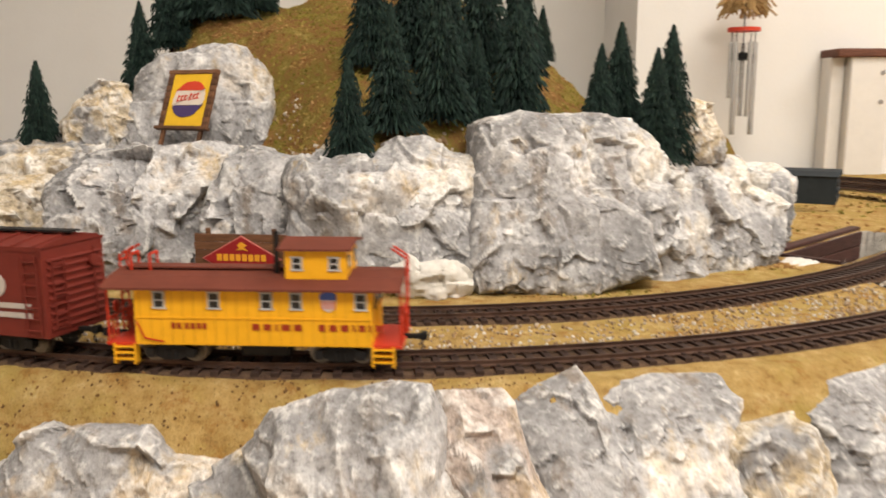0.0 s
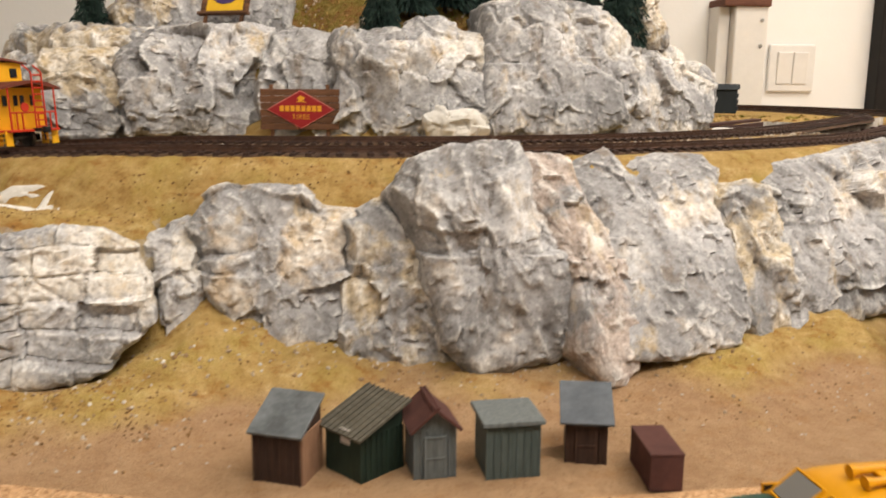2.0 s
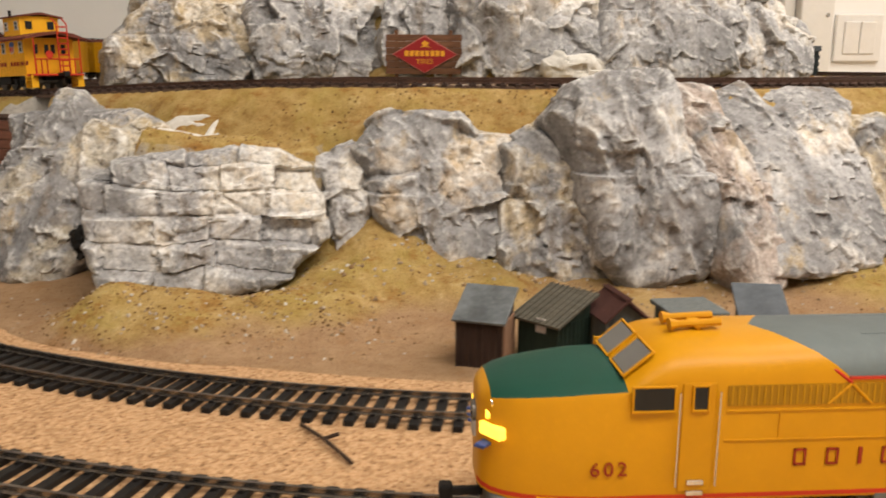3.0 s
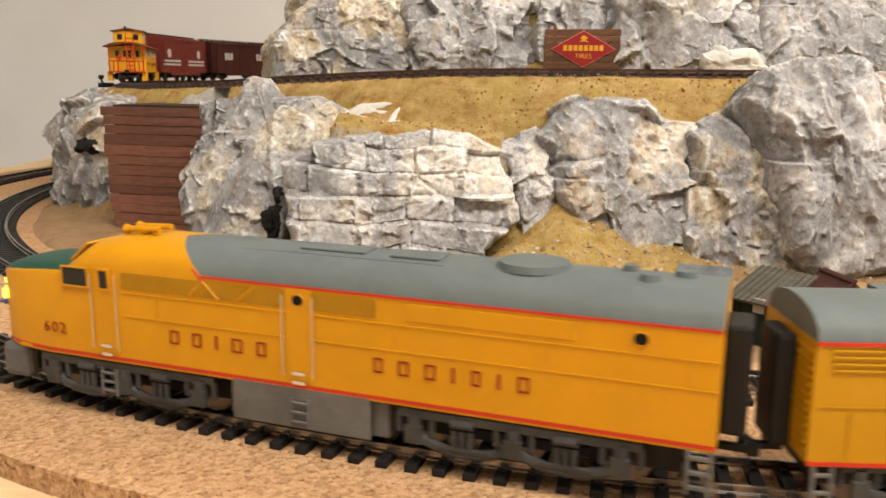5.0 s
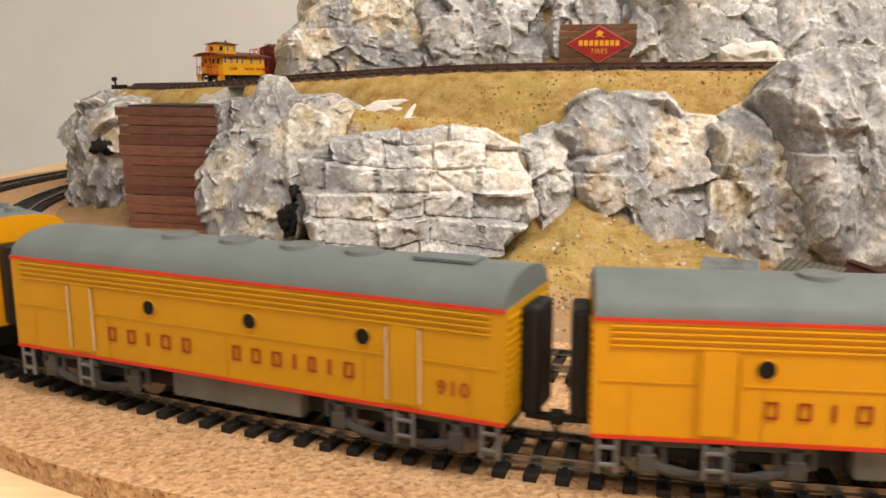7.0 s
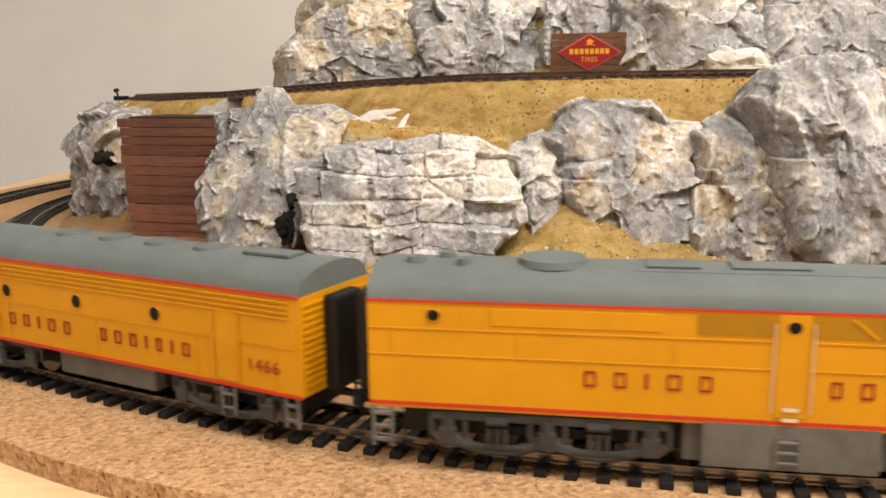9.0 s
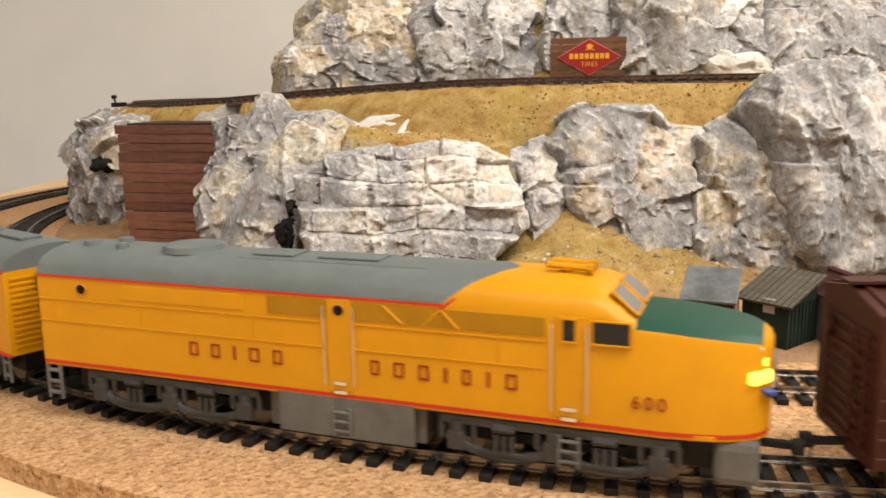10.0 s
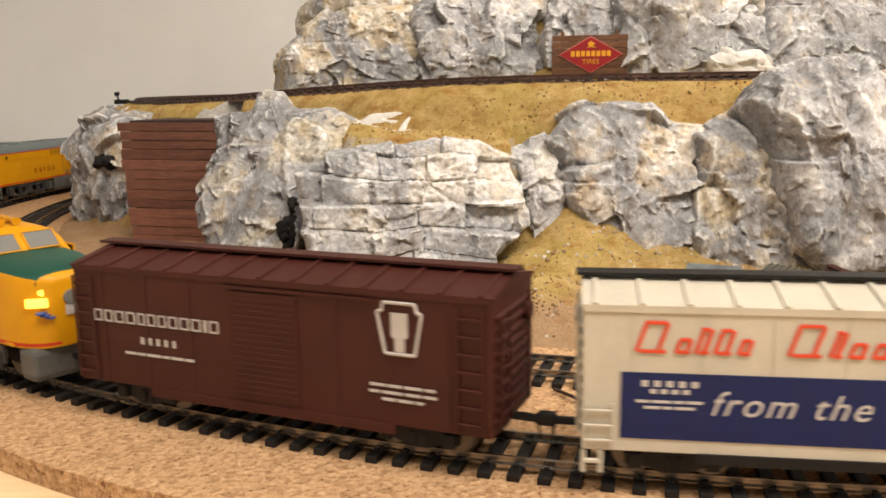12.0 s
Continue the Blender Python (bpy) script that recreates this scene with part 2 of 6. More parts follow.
# ---- plan: the four tracks ----
LOW_C, LOW_R = (-0.02, 0.70), (0.662, 0.587)
LOW_BREAK, LOW_TIGHT = -0.45, 0.60
LOW_C2 = (LOW_C[0] + (LOW_R[0] - LOW_TIGHT) * math.sin(LOW_BREAK / LOW_R[0]), LOW_C[1] - (LOW_R[0] - LOW_TIGHT) * math.cos(LOW_BREAK / LOW_R[0]))
UP_X, UP_Y = -0.05, 0.35           # lowest point of the upper outer track
UP_LEFT, UP_RIGHT, UP_GAP = 0.50, 0.58, 0.08
RAIL_LOW, RAIL_UP, UP_Z = 0.0047, 0.1115, 0.1068


def low_at(s, k=0):
    """Place and heading (degrees) on a lower track; s runs to the right along the outer track, 0 where the straight begins."""
    r = LOW_R[k]
    if s > 0:
        return LOW_C[0] + s, LOW_C[1] - r, 0.0
    a, c = s / LOW_R[0], LOW_C
    if s < LOW_BREAK:
        # tighter curve round the far end
        a0 = LOW_BREAK / LOW_R[0]
        a, r, c = a0 + (s - LOW_BREAK) / LOW_TIGHT, r - (LOW_R[0] - LOW_TIGHT), LOW_C2
    return c[0] + r * math.sin(a), c[1] - r * math.cos(a), math.degrees(a)


def up_at(s, k=0):
    """Place and heading on an upper track (k 0 the outer, 1 the inner one)."""
    off = UP_GAP * k
    if s <= 0:
        a, r = s / UP_LEFT, UP_LEFT
        c, h = (UP_X, UP_Y + r), a
    else:
        r, a1, straight, r3 = UP_RIGHT, radians(45), 0.25, 0.38
        if s < r * a1:
            h = s / r
            c = (UP_X, UP_Y + r)
        else:
            x0, y0 = UP_X + r * math.sin(a1), UP_Y + r - r * math.cos(a1)
            d = s - r * a1
            if d < straight:
                return x0 + d * math.cos(a1) - off * math.sin(a1), y0 + d * math.sin(a1) + off * math.cos(a1), 45.0
            x0, y0 = x0 + straight * math.cos(a1), y0 + straight * math.sin(a1)
            d -= straight
            c = (x0 - r3 * math.sin(a1), y0 + r3 * math.cos(a1))
            h, r = a1 + d / r3, r3
            if h > math.pi:
                return c[0] - (h - math.pi) * r3, c[1] + r3 - off, 180.0
    return c[0] + (r - off) * math.sin(h), c[1] - (r - off) * math.cos(h), math.degrees(h)


def up_dz(s):
    """The upper loop falls a little round its far end."""
    u = min(1.0, max(0.0, (-s - 0.12) / 0.36))
    return -0.0125 * u * u * (3 - 2 * u)


# ---- the room ----
wall_m = Mat("painted_wall")
wn = wall_m.noise(3, 5)
wall_m.colour(wall_m.ramp(wn, [(0.35, (0.78, 0.77, 0.75)), (0.7, (0.84, 0.835, 0.82))])).set(0.85, 0, 0.2).bump(wall_m.noise(160, 4), 0.0006, 0.5)
WALL = wall_m.m
floor_m = Mat("dark_floor")
floor_m.colour(floor_m.ramp(floor_m.noise(9, 5), [(0.3, (0.16, 0.12, 0.09)), (0.7, (0.26, 0.20, 0.15))])).set(0.5)


def slab(name, lo, hi, mat, kind="structure", label="", category=""):
    c, s = [(a + b) / 2 for a, b in zip(lo, hi)], [b - a for a, b in zip(lo, hi)]
    ob = part(name, box(c, s), mat)
    return tagged(ob, label, category, kind=kind)


FLOOR_Z, CEIL_Z = -0.95, 1.60
slab("floor", (-2.4, -2.2, FLOOR_Z - 0.1), (2.6, 2.2, FLOOR_Z), floor_m.m, label="dark brown room floor", category="floor")
slab("ceiling", (-2.4, -2.2, CEIL_Z), (2.6, 2.2, CEIL_Z + 0.1), WALL, label="white painted ceiling", category="ceiling")
# left part set back: an assumed step, added so the wall falls darker
slab("wall_north_recess", (-2.4, 1.80, FLOOR_Z), (0.33, 1.92, CEIL_Z), WALL, label="white painted wall in shade", category="wall")
slab("wall_north", (0.33, 1.50, FLOOR_Z), (2.6, 1.92, CEIL_Z), WALL, label="white painted wall behind the layout", category="wall")
slab("wall_west", (-2.5, -2.2, FLOOR_Z), (-2.4, 2.2, CEIL_Z), WALL, label="white painted side wall", category="wall")
slab("wall_east", (2.6, -2.2, FLOOR_Z), (2.7, 2.2, CEIL_Z), WALL, label="white painted side wall", category="wall")
slab("wall_south", (-2.4, -2.3, FLOOR_Z), (2.6, -2.2, CEIL_Z), WALL, label="white painted wall", category="wall")

ply_m = Mat("plywood_top")
pg = ply_m.noise(14, 6, 0.65, (1, 9, 1))
ply_m.colour(ply_m.ramp(pg, [(0.3, (0.60, 0.41, 0.22)), (0.7, (0.74, 0.55, 0.33))])).set(0.55, 0, 0.3).bump(pg, 0.0002)
slab("baseboard", (-0.755, -0.75, -0.03), (1.9, 1.48, -0.0075), ply_m.m, label="pale plywood baseboard of the layout", category="baseboard")
for lx, ly in ((-0.7, -0.65), (1.8, -0.65), (-0.7, 1.38), (1.8, 1.38)):
    slab("baseboard_leg", (lx - 0.03, ly - 0.03, FLOOR_Z), (lx + 0.03, ly + 0.03, -0.03), ply_m.m, label="square wooden leg under the baseboard", category="leg")

# cork sheet round the lower tracks
ck = Mat("granulated_cork")
cells = ck.voronoi(480)
cork_col = ck.ramp(ck.noise(520, 3, 0.75), [(0.33, (0.10, 0.042, 0.018)), (0.40, (0.38, 0.220, 0.108)), (0.55, (0.48, 0.310, 0.170)), (0.75, (0.60, 0.42, 0.25))])
grain = ck.ramp(cells.outputs["Color"], [(0.1, (0.72, 0.66, 0.6)), (0.6, (1.05, 1.02, 1.0))])
ck.colour(ck.mix(1.0, cork_col, grain, "MULTIPLY")).set(0.9, 0, 0.2).bump(cells.outputs["Distance"], 0.0005).bump(ck.noise(700, 3), 0.0003)
CORK = ck.m


def ring_sheet(name, r0, r1, z0, z1, mat, ragged=0.0):
    """A flat sheet that follows the lower tracks from r0 to r1 out, straight on the right."""
    pts = []
    for i in range(181):
        x, y, h = low_at(-2.0 * (1 - i / 180) - 1e-6)
        ux, uy = math.sin(radians(h)), -math.cos(radians(h))
        pts.append((x - ux * LOW_R[0], y - uy * LOW_R[0], ux, uy))
    verts, faces = [], []
    for cx, cy, ux, uy in pts:
        w = ragged * noise.noise(Vector((cx + ux * 9, cy + uy * 9, 3)))
        for r, z in ((r0, z1), (r1 + w, z1), (r1 + w, z0)):
            verts.append((cx + ux * r, cy + uy * r, z))
    for r, z in ((r0, z1), (r1, z1), (r1, z0)):
        verts.append((1.6, LOW_C[1] - r, z))
    for i in range(len(verts) // 3 - 1):
        a, b = 3 * i, 3 * i + 3
        faces += [(a, a + 1, b + 1, b), (a + 1, a + 2, b + 2, b + 1)]
    return mesh_of(name, verts, faces, mat)


tagged(part("cork_roadbed", ring_sheet("cork_roadbed", 0.555, 0.712, -0.0075, 0.0, CORK, 0.004), None), "granulated tan cork sheet under the lower tracks", "cork sheet", kind="structure")

# ---- scenic ground: sand below, plateau above, and the hill ----
HILL = (-0.05, 0.87)


def smooth01(v):
    v = np.clip(v, 0, 1)
    return v * v * (3 - 2 * v)


def edge_radius(x, y):
    """Distance inside the plateau's rim (positive inside)."""
    left = 0.548 - np.hypot(x - UP_X, y - (UP_Y + UP_LEFT))
    right = 0.640 - np.hypot(x - UP_X, y - (UP_Y + UP_RIGHT))
    k = smooth01((x + 0.15) / 0.2)
    return left * (1 - k) + right * k


def ground_height(x, y):
    d = edge_radius(x, y)
    # beyond the arc on the right the plateau runs on inside the inner track
    d = np.where((x > 0.25) & (y > 0.52 + (x - 0.25) * 1.0), np.maximum(d, 0.09), d)
    d = np.where((x > 0.27) & (y < 0.62 + (x - 0.25) * 0.9) & (y < 0.53 + (x - 0.27)), -0.05, d)
    d = np.where((x > -0.540) & (x < -0.368) & (y < 0.455), -0.05, d)
    h = np.interp(d, [-0.07, -0.03, -0.012, 0.0, 0.010, 0.020, 0.031], [0.0, 0.006, 0.016, 0.060, 0.083, 0.098, 0.1066])
    # sand shelf behind the layered rock
    h = np.maximum(h, 0.078 * smooth01((y - 0.280) / 0.028) * smooth01((x + 0.300) / 0.02) * smooth01((-0.165 - x) / 0.03))
    r = np.hypot((x - HILL[0] + 0.012) * 1.38, y - HILL[1])
    r2 = np.hypot((x - HILL[0]) * 1.0, y - HILL[1])
    for mx, my, ma, mr in ((-0.165, 0.285, 0.026, 0.036), (-0.105, 0.268, 0.012, 0.030), (-0.285, 0.238, 0.016, 0.026), (-0.250, 0.232, 0.015, 0.026), (-0.210, 0.240, 0.013, 0.028), (-0.180, 0.232, 0.007, 0.020), (0.100, 0.268, 0.012, 0.040), (0.170, 0.300, 0.014, 0.040), (-0.03, 0.238, 0.006, 0.03)):
        h = np.maximum(h, np.minimum(h, 0.02) + ma * np.exp(-((x - mx) ** 2 + (y - my) ** 2) / mr ** 2))
    hill = np.interp(r + 0.014, [0.0, 0.10, 0.20, 0.27, 0.31, 0.345, 0.375, 0.395], [0.245, 0.220, 0.170, 0.126, 0.098, 0.072, 0.015, 0.0])
    hill = np.maximum(hill, np.interp(r2 + 0.024, [0.0, 0.20, 0.32, 0.345, 0.375, 0.395], [0.110, 0.100, 0.086, 0.070, 0.015, 0.0]))
    # a knoll behind the crag, and the shelf that the billboard stands on
    hill = hill + 0.060 * np.exp(-((x + 0.205) ** 2 + (y - 0.765) ** 2) / 0.065 ** 2) * (hill > 0.02)
    hill = hill - 0.060 * np.exp(-((x + 0.155) ** 2 + (y - 0.590) ** 2) / 0.055 ** 2) * (hill > 0.06)
    return h, hill


STEP = 0.004
gx, gy = np.arange(-0.80, 0.80, STEP), np.arange(0.10, 1.46, STEP)
GX, GY = np.meshgrid(gx, gy)
base, hill = ground_height(GX, GY)
bumps = np.array([noise.fractal(Vector((x * 14, y * 14, 0.3)), 0.7, 2.1, 5) for x, y in zip(GX.ravel(), GY.ravel())]).reshape(GX.shape)
lumps = np.array([noise.noise(Vector((x * 9, y * 9, 7.3))) for x, y in zip(GX.ravel(), GY.ravel())]).reshape(GX.shape)
flat_up = (base > 0.1) & (hill < 0.004)
slope = smooth01((base - 0.002) / 0.02)
ang = np.arctan2(UP_X - GX, (UP_Y + UP_LEFT) - GY)
ang = np.where(ang < -1.6, ang + 2 * math.pi, ang)
drop = -0.0125 * smooth01((ang * UP_LEFT - 0.12) / 0.36) * smooth01((base - 0.02) / 0.05)
GZ = base + drop + hill + np.where(flat_up, 0.0009, 0.0017 + 0.0065 * slope + 0.03 * np.minimum(hill, 0.1)) * bumps + 0.006 * lumps * slope * (base < 0.1)
GZ += 0.10 * hill * lumps
# pit beside the inner track
ox, oy, _ = up_at(UP_RIGHT * radians(45))
pa, pb = ((GX - ox) + (GY - oy)) * 0.70711, ((GY - oy) - (GX - ox)) * 0.70711
GZ = np.where((pa > -0.015) & (pa < 0.15) & (pb > 0.104) & (pb < 0.150), GZ - 0.05, GZ)
rlow = np.hypot(GX - LOW_C[0], GY - LOW_C[1])
turned = np.arctan2(GX - LOW_C[0], LOW_C[1] - GY) < LOW_BREAK / LOW_R[0]
rlow = np.where(turned, np.hypot(GX - LOW_C2[0], GY - LOW_C2[1]) + LOW_R[0] - LOW_TIGHT, rlow)
under = (rlow > 0.553) | ((GX > LOW_C[0]) & (GY < LOW_C[1] - 0.553))
past = np.where((GX > LOW_C[0]) & (GY < LOW_C[1] - 0.5), LOW_C[1] - GY, rlow)
sink = smooth01((past - 0.552) / 0.022)
GZ = np.where(base < 0.03, GZ * (1 - sink) - 0.0055 * sink, GZ)
keep = ~(under & (base < 0.004) & ((rlow > 0.60) | (GX > LOW_C[0]) & (GY < LOW_C[1] - 0.60)))


def sand_material():
    m = Mat("scenic_sand")
    fine, mid, big = m.noise(900, 4, 0.8), m.noise(90, 6, 0.7), m.noise(16, 4)
    sand = m.ramp(mid, [(0.30, (0.29, 0.165, 0.055)), (0.44, (0.44, 0.285, 0.098)), (0.58, (0.53, 0.365, 0.145)), (0.72, (0.66, 0.50, 0.26))])
    peach = m.ramp(mid, [(0.3, (0.36, 0.215, 0.115)), (0.7, (0.48, 0.315, 0.180))])
    sep = m.t.nodes.new("ShaderNodeSeparateXYZ")
    m.link(m.co, sep.inputs[0])
    low = m.ramp(m.math("ADD", sep.outputs["Z"], m.math("MULTIPLY", m.math("SUBTRACT", big, 0.5), 0.02)), [(0.004, (1, 1, 1)), (0.012, (0, 0, 0))])
    col = m.mix(low, sand, peach)
    olive = m.ramp(m.noise(30, 5, 0.7), [(0.47, (0, 0, 0)), (0.63, (0.45,) * 3)])
    col = m.mix(m.math("MULTIPLY", olive, m.math("SUBTRACT", 1.0, low)), col, (0.43, 0.335, 0.085))
    rust = m.ramp(m.noise(48, 6, 0.75, (1, 1, 1.6)), [(0.53, (0, 0, 0)), (0.64, (0.8,) * 3)])
    col = m.mix(m.math("MULTIPLY", rust, m.math("SUBTRACT", 1.0, m.math("MULTIPLY", low, 0.6))), col, (0.33, 0.155, 0.040))
    nrm = m.t.nodes.new("ShaderNodeNewGeometry")
    sp = m.t.nodes.new("ShaderNodeSeparateXYZ")
    m.link(nrm.outputs["True Normal"], sp.inputs[0])
    steep = m.ramp(m.math("ADD", sp.outputs["Z"], m.math("MULTIPLY", m.math("SUBTRACT", mid, 0.5), 0.4)), [(0.24, (1, 1, 1)), (0.38, (0, 0, 0))])
    col = m.mix(steep, col, m.ramp(mid, [(0.35, (0.40, 0.36, 0.31)), (0.65, (0.66, 0.62, 0.56))]))
    # dry grass and moss on the hill
    high = m.ramp(sep.outputs["Z"], [(0.145, (0, 0, 0)), (0.17, (1, 1, 1))])
    turf = m.ramp(m.noise(60, 6, 0.8), [(0.30, (0.12, 0.055, 0.018)), (0.45, (0.25, 0.135, 0.046)), (0.55, (0.20, 0.155, 0.034)), (0.68, (0.36, 0.26, 0.09))])
    col = m.mix(high, col, turf)
    dots = m.ramp(fine, [(0.30, (0.28,) * 3), (0.44, (0.9,) * 3), (0.68, (1, 1, 1)), (0.80, (1.4,) * 3)])
    m.colour(m.mix(0.8, col, dots, "MULTIPLY")).set(0.97, 0, 0.1)
    m.bump(mid, 0.0026, 0.9).bump(m.noise(260, 5, 0.75), 0.0016, 0.9).bump(fine, 0.0009, 1.0)
    return m.m


idx = -np.ones(GX.shape, int)
idx[keep] = np.arange(keep.sum())
quads = np.stack([idx[:-1, :-1], idx[:-1, 1:], idx[1:, 1:], idx[1:, :-1]], -1).reshape(-1, 4)
quads = quads[(quads >= 0).all(1)]
gm = mesh_of("scenic_ground", np.stack([GX[keep], GY[keep], GZ[keep]], -1).tolist(), quads.tolist(), sand_material(), True)
tagged(part("scenic_ground", gm, None), "ochre sand and dry turf over a plaster landscape", "ground", kind="structure")

# ---- plaster rocks ----


def facet(f, d, pts, k, step, slope, bevel=0.045):
    """Height of a chipped face, joined to the next face over a short bevel."""
    w = 0.5 + 0.5 * min(1.0, (d[1] - d[0]) / bevel)
    h = []
    for p in pts[:2]:
        cell = noise.cell_vector(p * k + Vector((0.37, 0.11, 0.73)))
        h.append(step * (cell.x - 0.5) + slope * (f - p).dot(cell - Vector((0.5, 0.5, 0.5))))
    return w * h[0] + (1 - w) * h[1]


def shell(nx, ny, nz):
    """Points of a unit cube's skin and its faces; the side turned to the hill is one face."""
    count, key, verts, faces = (nx, ny, nz), {}, [], []

    def vert(p):
        if p not in key:
            key[p] = len(verts)
            verts.append([2 * a / b - 1 for a, b in zip(p, count)])
        return key[p]

    for ax in range(3):
        u, w = (ax + 1) % 3, (ax + 2) % 3
        for sg in (0, 1):
            if ax == 1 and sg == 1:
                continue
            for i in range(count[u]):
                for j in range(count[w]):
                    q = []
                    for di, dj in ((0, 0), (1, 0), (1, 1), (0, 1)):
                        p = [0, 0, 0]
                        p[ax], p[u], p[w] = sg * count[ax], i + di, j + dj
                        q.append(vert(tuple(p)))
                    faces.append(q if sg else q[::-1])
    rim = [(i, ny, 0) for i in range(nx)] + [(nx, ny, j) for j in range(nz)] + [(i, ny, nz) for i in range(nx, 0, -1)] + [(0, ny, j) for j in range(nz, 0, -1)]
    faces.append([key[p] for p in rim][::-1])
    return verts, faces


def reach(outline, x, z):
    """How far a broken outline (points in mm round its middle) reaches in the direction x, z."""
    best = 0.0
    for (ax, az), (bx, bz) in zip(outline, outline[1:] + outline[:1]):
        ex, ez = bx - ax, bz - az
        det = ez * x - ex * z
        if abs(det) < 1e-9:
            continue
        k, t = (ax * z - az * x) / det, (ez * ax - ex * az) / det
        if -1e-6 <= k <= 1 + 1e-6 and t > best:
            best = t
    return best / 1000


def relief(q, rnd, chunk, rough, ledges, flutes):
    """Outward relief of broken plaster rock at q: faces, chips, bedding ledges, flutes and grain."""
    warp = Vector((noise.noise(q / 0.020 + rnd), noise.noise(q / 0.020 + rnd * 1.7), noise.noise(q / 0.020 + rnd * 2.3)))
    f = (q + 0.0045 * warp) / chunk + rnd
    d, pts = noise.voronoi(f)
    h = rough * chunk * facet(f, d, pts, 3.7, 0.20, 0.62)
    f2 = (q + 0.002 * warp) / 0.0085 + rnd * 1.9
    d2, pts2 = noise.voronoi(f2)
    lively = 0.35 + 0.65 * min(1.0, max(0.0, 0.5 + 1.6 * noise.noise(q / 0.030 + rnd * 3.1)))
    h += (0.4 + 0.6 * rough) * 0.0092 * lively * facet(f2, d2, pts2, 2.9, 0.24, 0.70)
    if ledges:
        # bedding: courses of blocks, each set forward or back, with open joints
        t = (q.z + 0.06 * q.x + 0.0030 * noise.noise(q / 0.035 + rnd) + 0.0010 * warp.z) / 0.0135
        k, u = math.floor(t), t - math.floor(t)
        b = (q.x + 0.030 * noise.cell(Vector((0.5, k + 0.5, 0.5)) + rnd) + 0.0022 * warp.x) / 0.027
        i, w = math.floor(b), b - math.floor(b)
        block = noise.cell(Vector((i + 0.5, k + 0.5, 3.5))) + 0.8 * noise.cell(Vector((0.5, k + 0.5, 9.5)))
        h += ledges * (0.0034 * (block - 0.9) + 0.0022 * (u - 0.5))
        gap = min(min(u, 1 - u) * 0.0135, 1.6 * min(w, 1 - w) * 0.027)
        h -= ledges * 0.0014 * max(0.0, 1 - gap / 0.0011)
    if flutes:
        v = noise.noise(Vector((q.x / 0.017 + 0.35 * q.z / 0.017, q.y / 0.03, q.z / 0.062)) + rnd)
        h += flutes * (0.0042 * (0.6 - 2.2 * abs(v)) + 0.0030 * noise.noise(Vector((q.x / 0.009, q.y / 0.02, q.z / 0.030)) + rnd))
    crack = max(0.0, 0.035 - (d[1] - d[0])) / 0.035
    h -= 0.0011 * crack * rough * max(0.0, 0.4 + noise.noise(q / 0.016 + rnd * 0.7))
    grain = noise.fractal(q / 0.0055 + rnd, 0.75, 2.1, 4)
    pit = noise.noise(q / 0.0042 + rnd * 2.9)
    return h + 0.0008 * (0.45 + lively) * grain + 0.0006 * lively * abs(pit)


def rock(c, size, seed, rz=0.0, mat=None, n=34, shape=3.2, chunk=0.020, rough=1.0, ledges=0.0, flutes=0.0, outline=None, label="grey painted plaster rock casting with white edges", group="rock castings of the cliff", name="rock", swell=0.24, lean=0.2, fall=0.45):
    """A broken plaster rock, its middle at c; outline: its broken silhouette on the face, in mm."""
    verts, faces = shell(n, max(8, n // 2), n)
    rnd = Vector((seed * 7.31, seed * 3.17, seed * 1.77))
    half = Vector(size) / 2
    if outline:
        half.x, half.z = max(abs(x) for x, _ in outline) / 1000, max(abs(z) for _, z in outline) / 1000
    small = 2 * min(half)
    if outline:
        shape += 3.5
    out = []
    for p in verts:
        v = Vector(p)
        v /= (abs(v.x) ** shape + abs(v.y) ** shape + abs(v.z) ** shape) ** (1 / shape)
        if outline:
            flat = (abs(v.x) ** shape + abs(v.z) ** shape) ** (1 / shape)
            far = math.hypot(v.x, v.z)
            r = reach(outline, v.x / far, v.z / far) * flat if far > 1e-6 else 0.0
            q = Vector((v.x / far * r, v.y * half.y, v.z / far * r)) if far > 1e-6 else Vector((0, v.y * half.y, 0))
            if v.y < 0:
                # the face swells a little; its top leans back
                q.y *= 1 - swell * flat * flat * (1.0 if v.z > 0 else 0.35)
            if q.z > 0:
                # the crown falls away towards the hill
                q.z -= fall * max(0.0, q.y + 0.55 * half.y) * min(1.0, q.z / (0.6 * half.z))
            q.y += lean * q.z
        else:
            q = Vector((v.x * half.x, v.y * half.y, v.z * half.z))
        nrm = Vector((v.x / half.x, 1.6 * v.y / half.y, v.z / half.z)).normalized()
        disp = small * 0.06 * noise.noise(q / (small * 0.8) + rnd) + relief(q, rnd, chunk, rough, ledges, flutes)
        if outline:
            disp *= 0.55 + 0.45 * min(1.0, 2.5 * (1 - flat) + 0.15)
        q = q + nrm * disp
        out.append((q.x, q.y, q.z))
    me = mesh_of(name, out, faces, mat or ROCK, True)
    me.set_sharp_from_angle(angle=radians(34))
    return tagged(part(name, me, None, at=pose(*c, 0, 0, rz)), label, "rock", group)


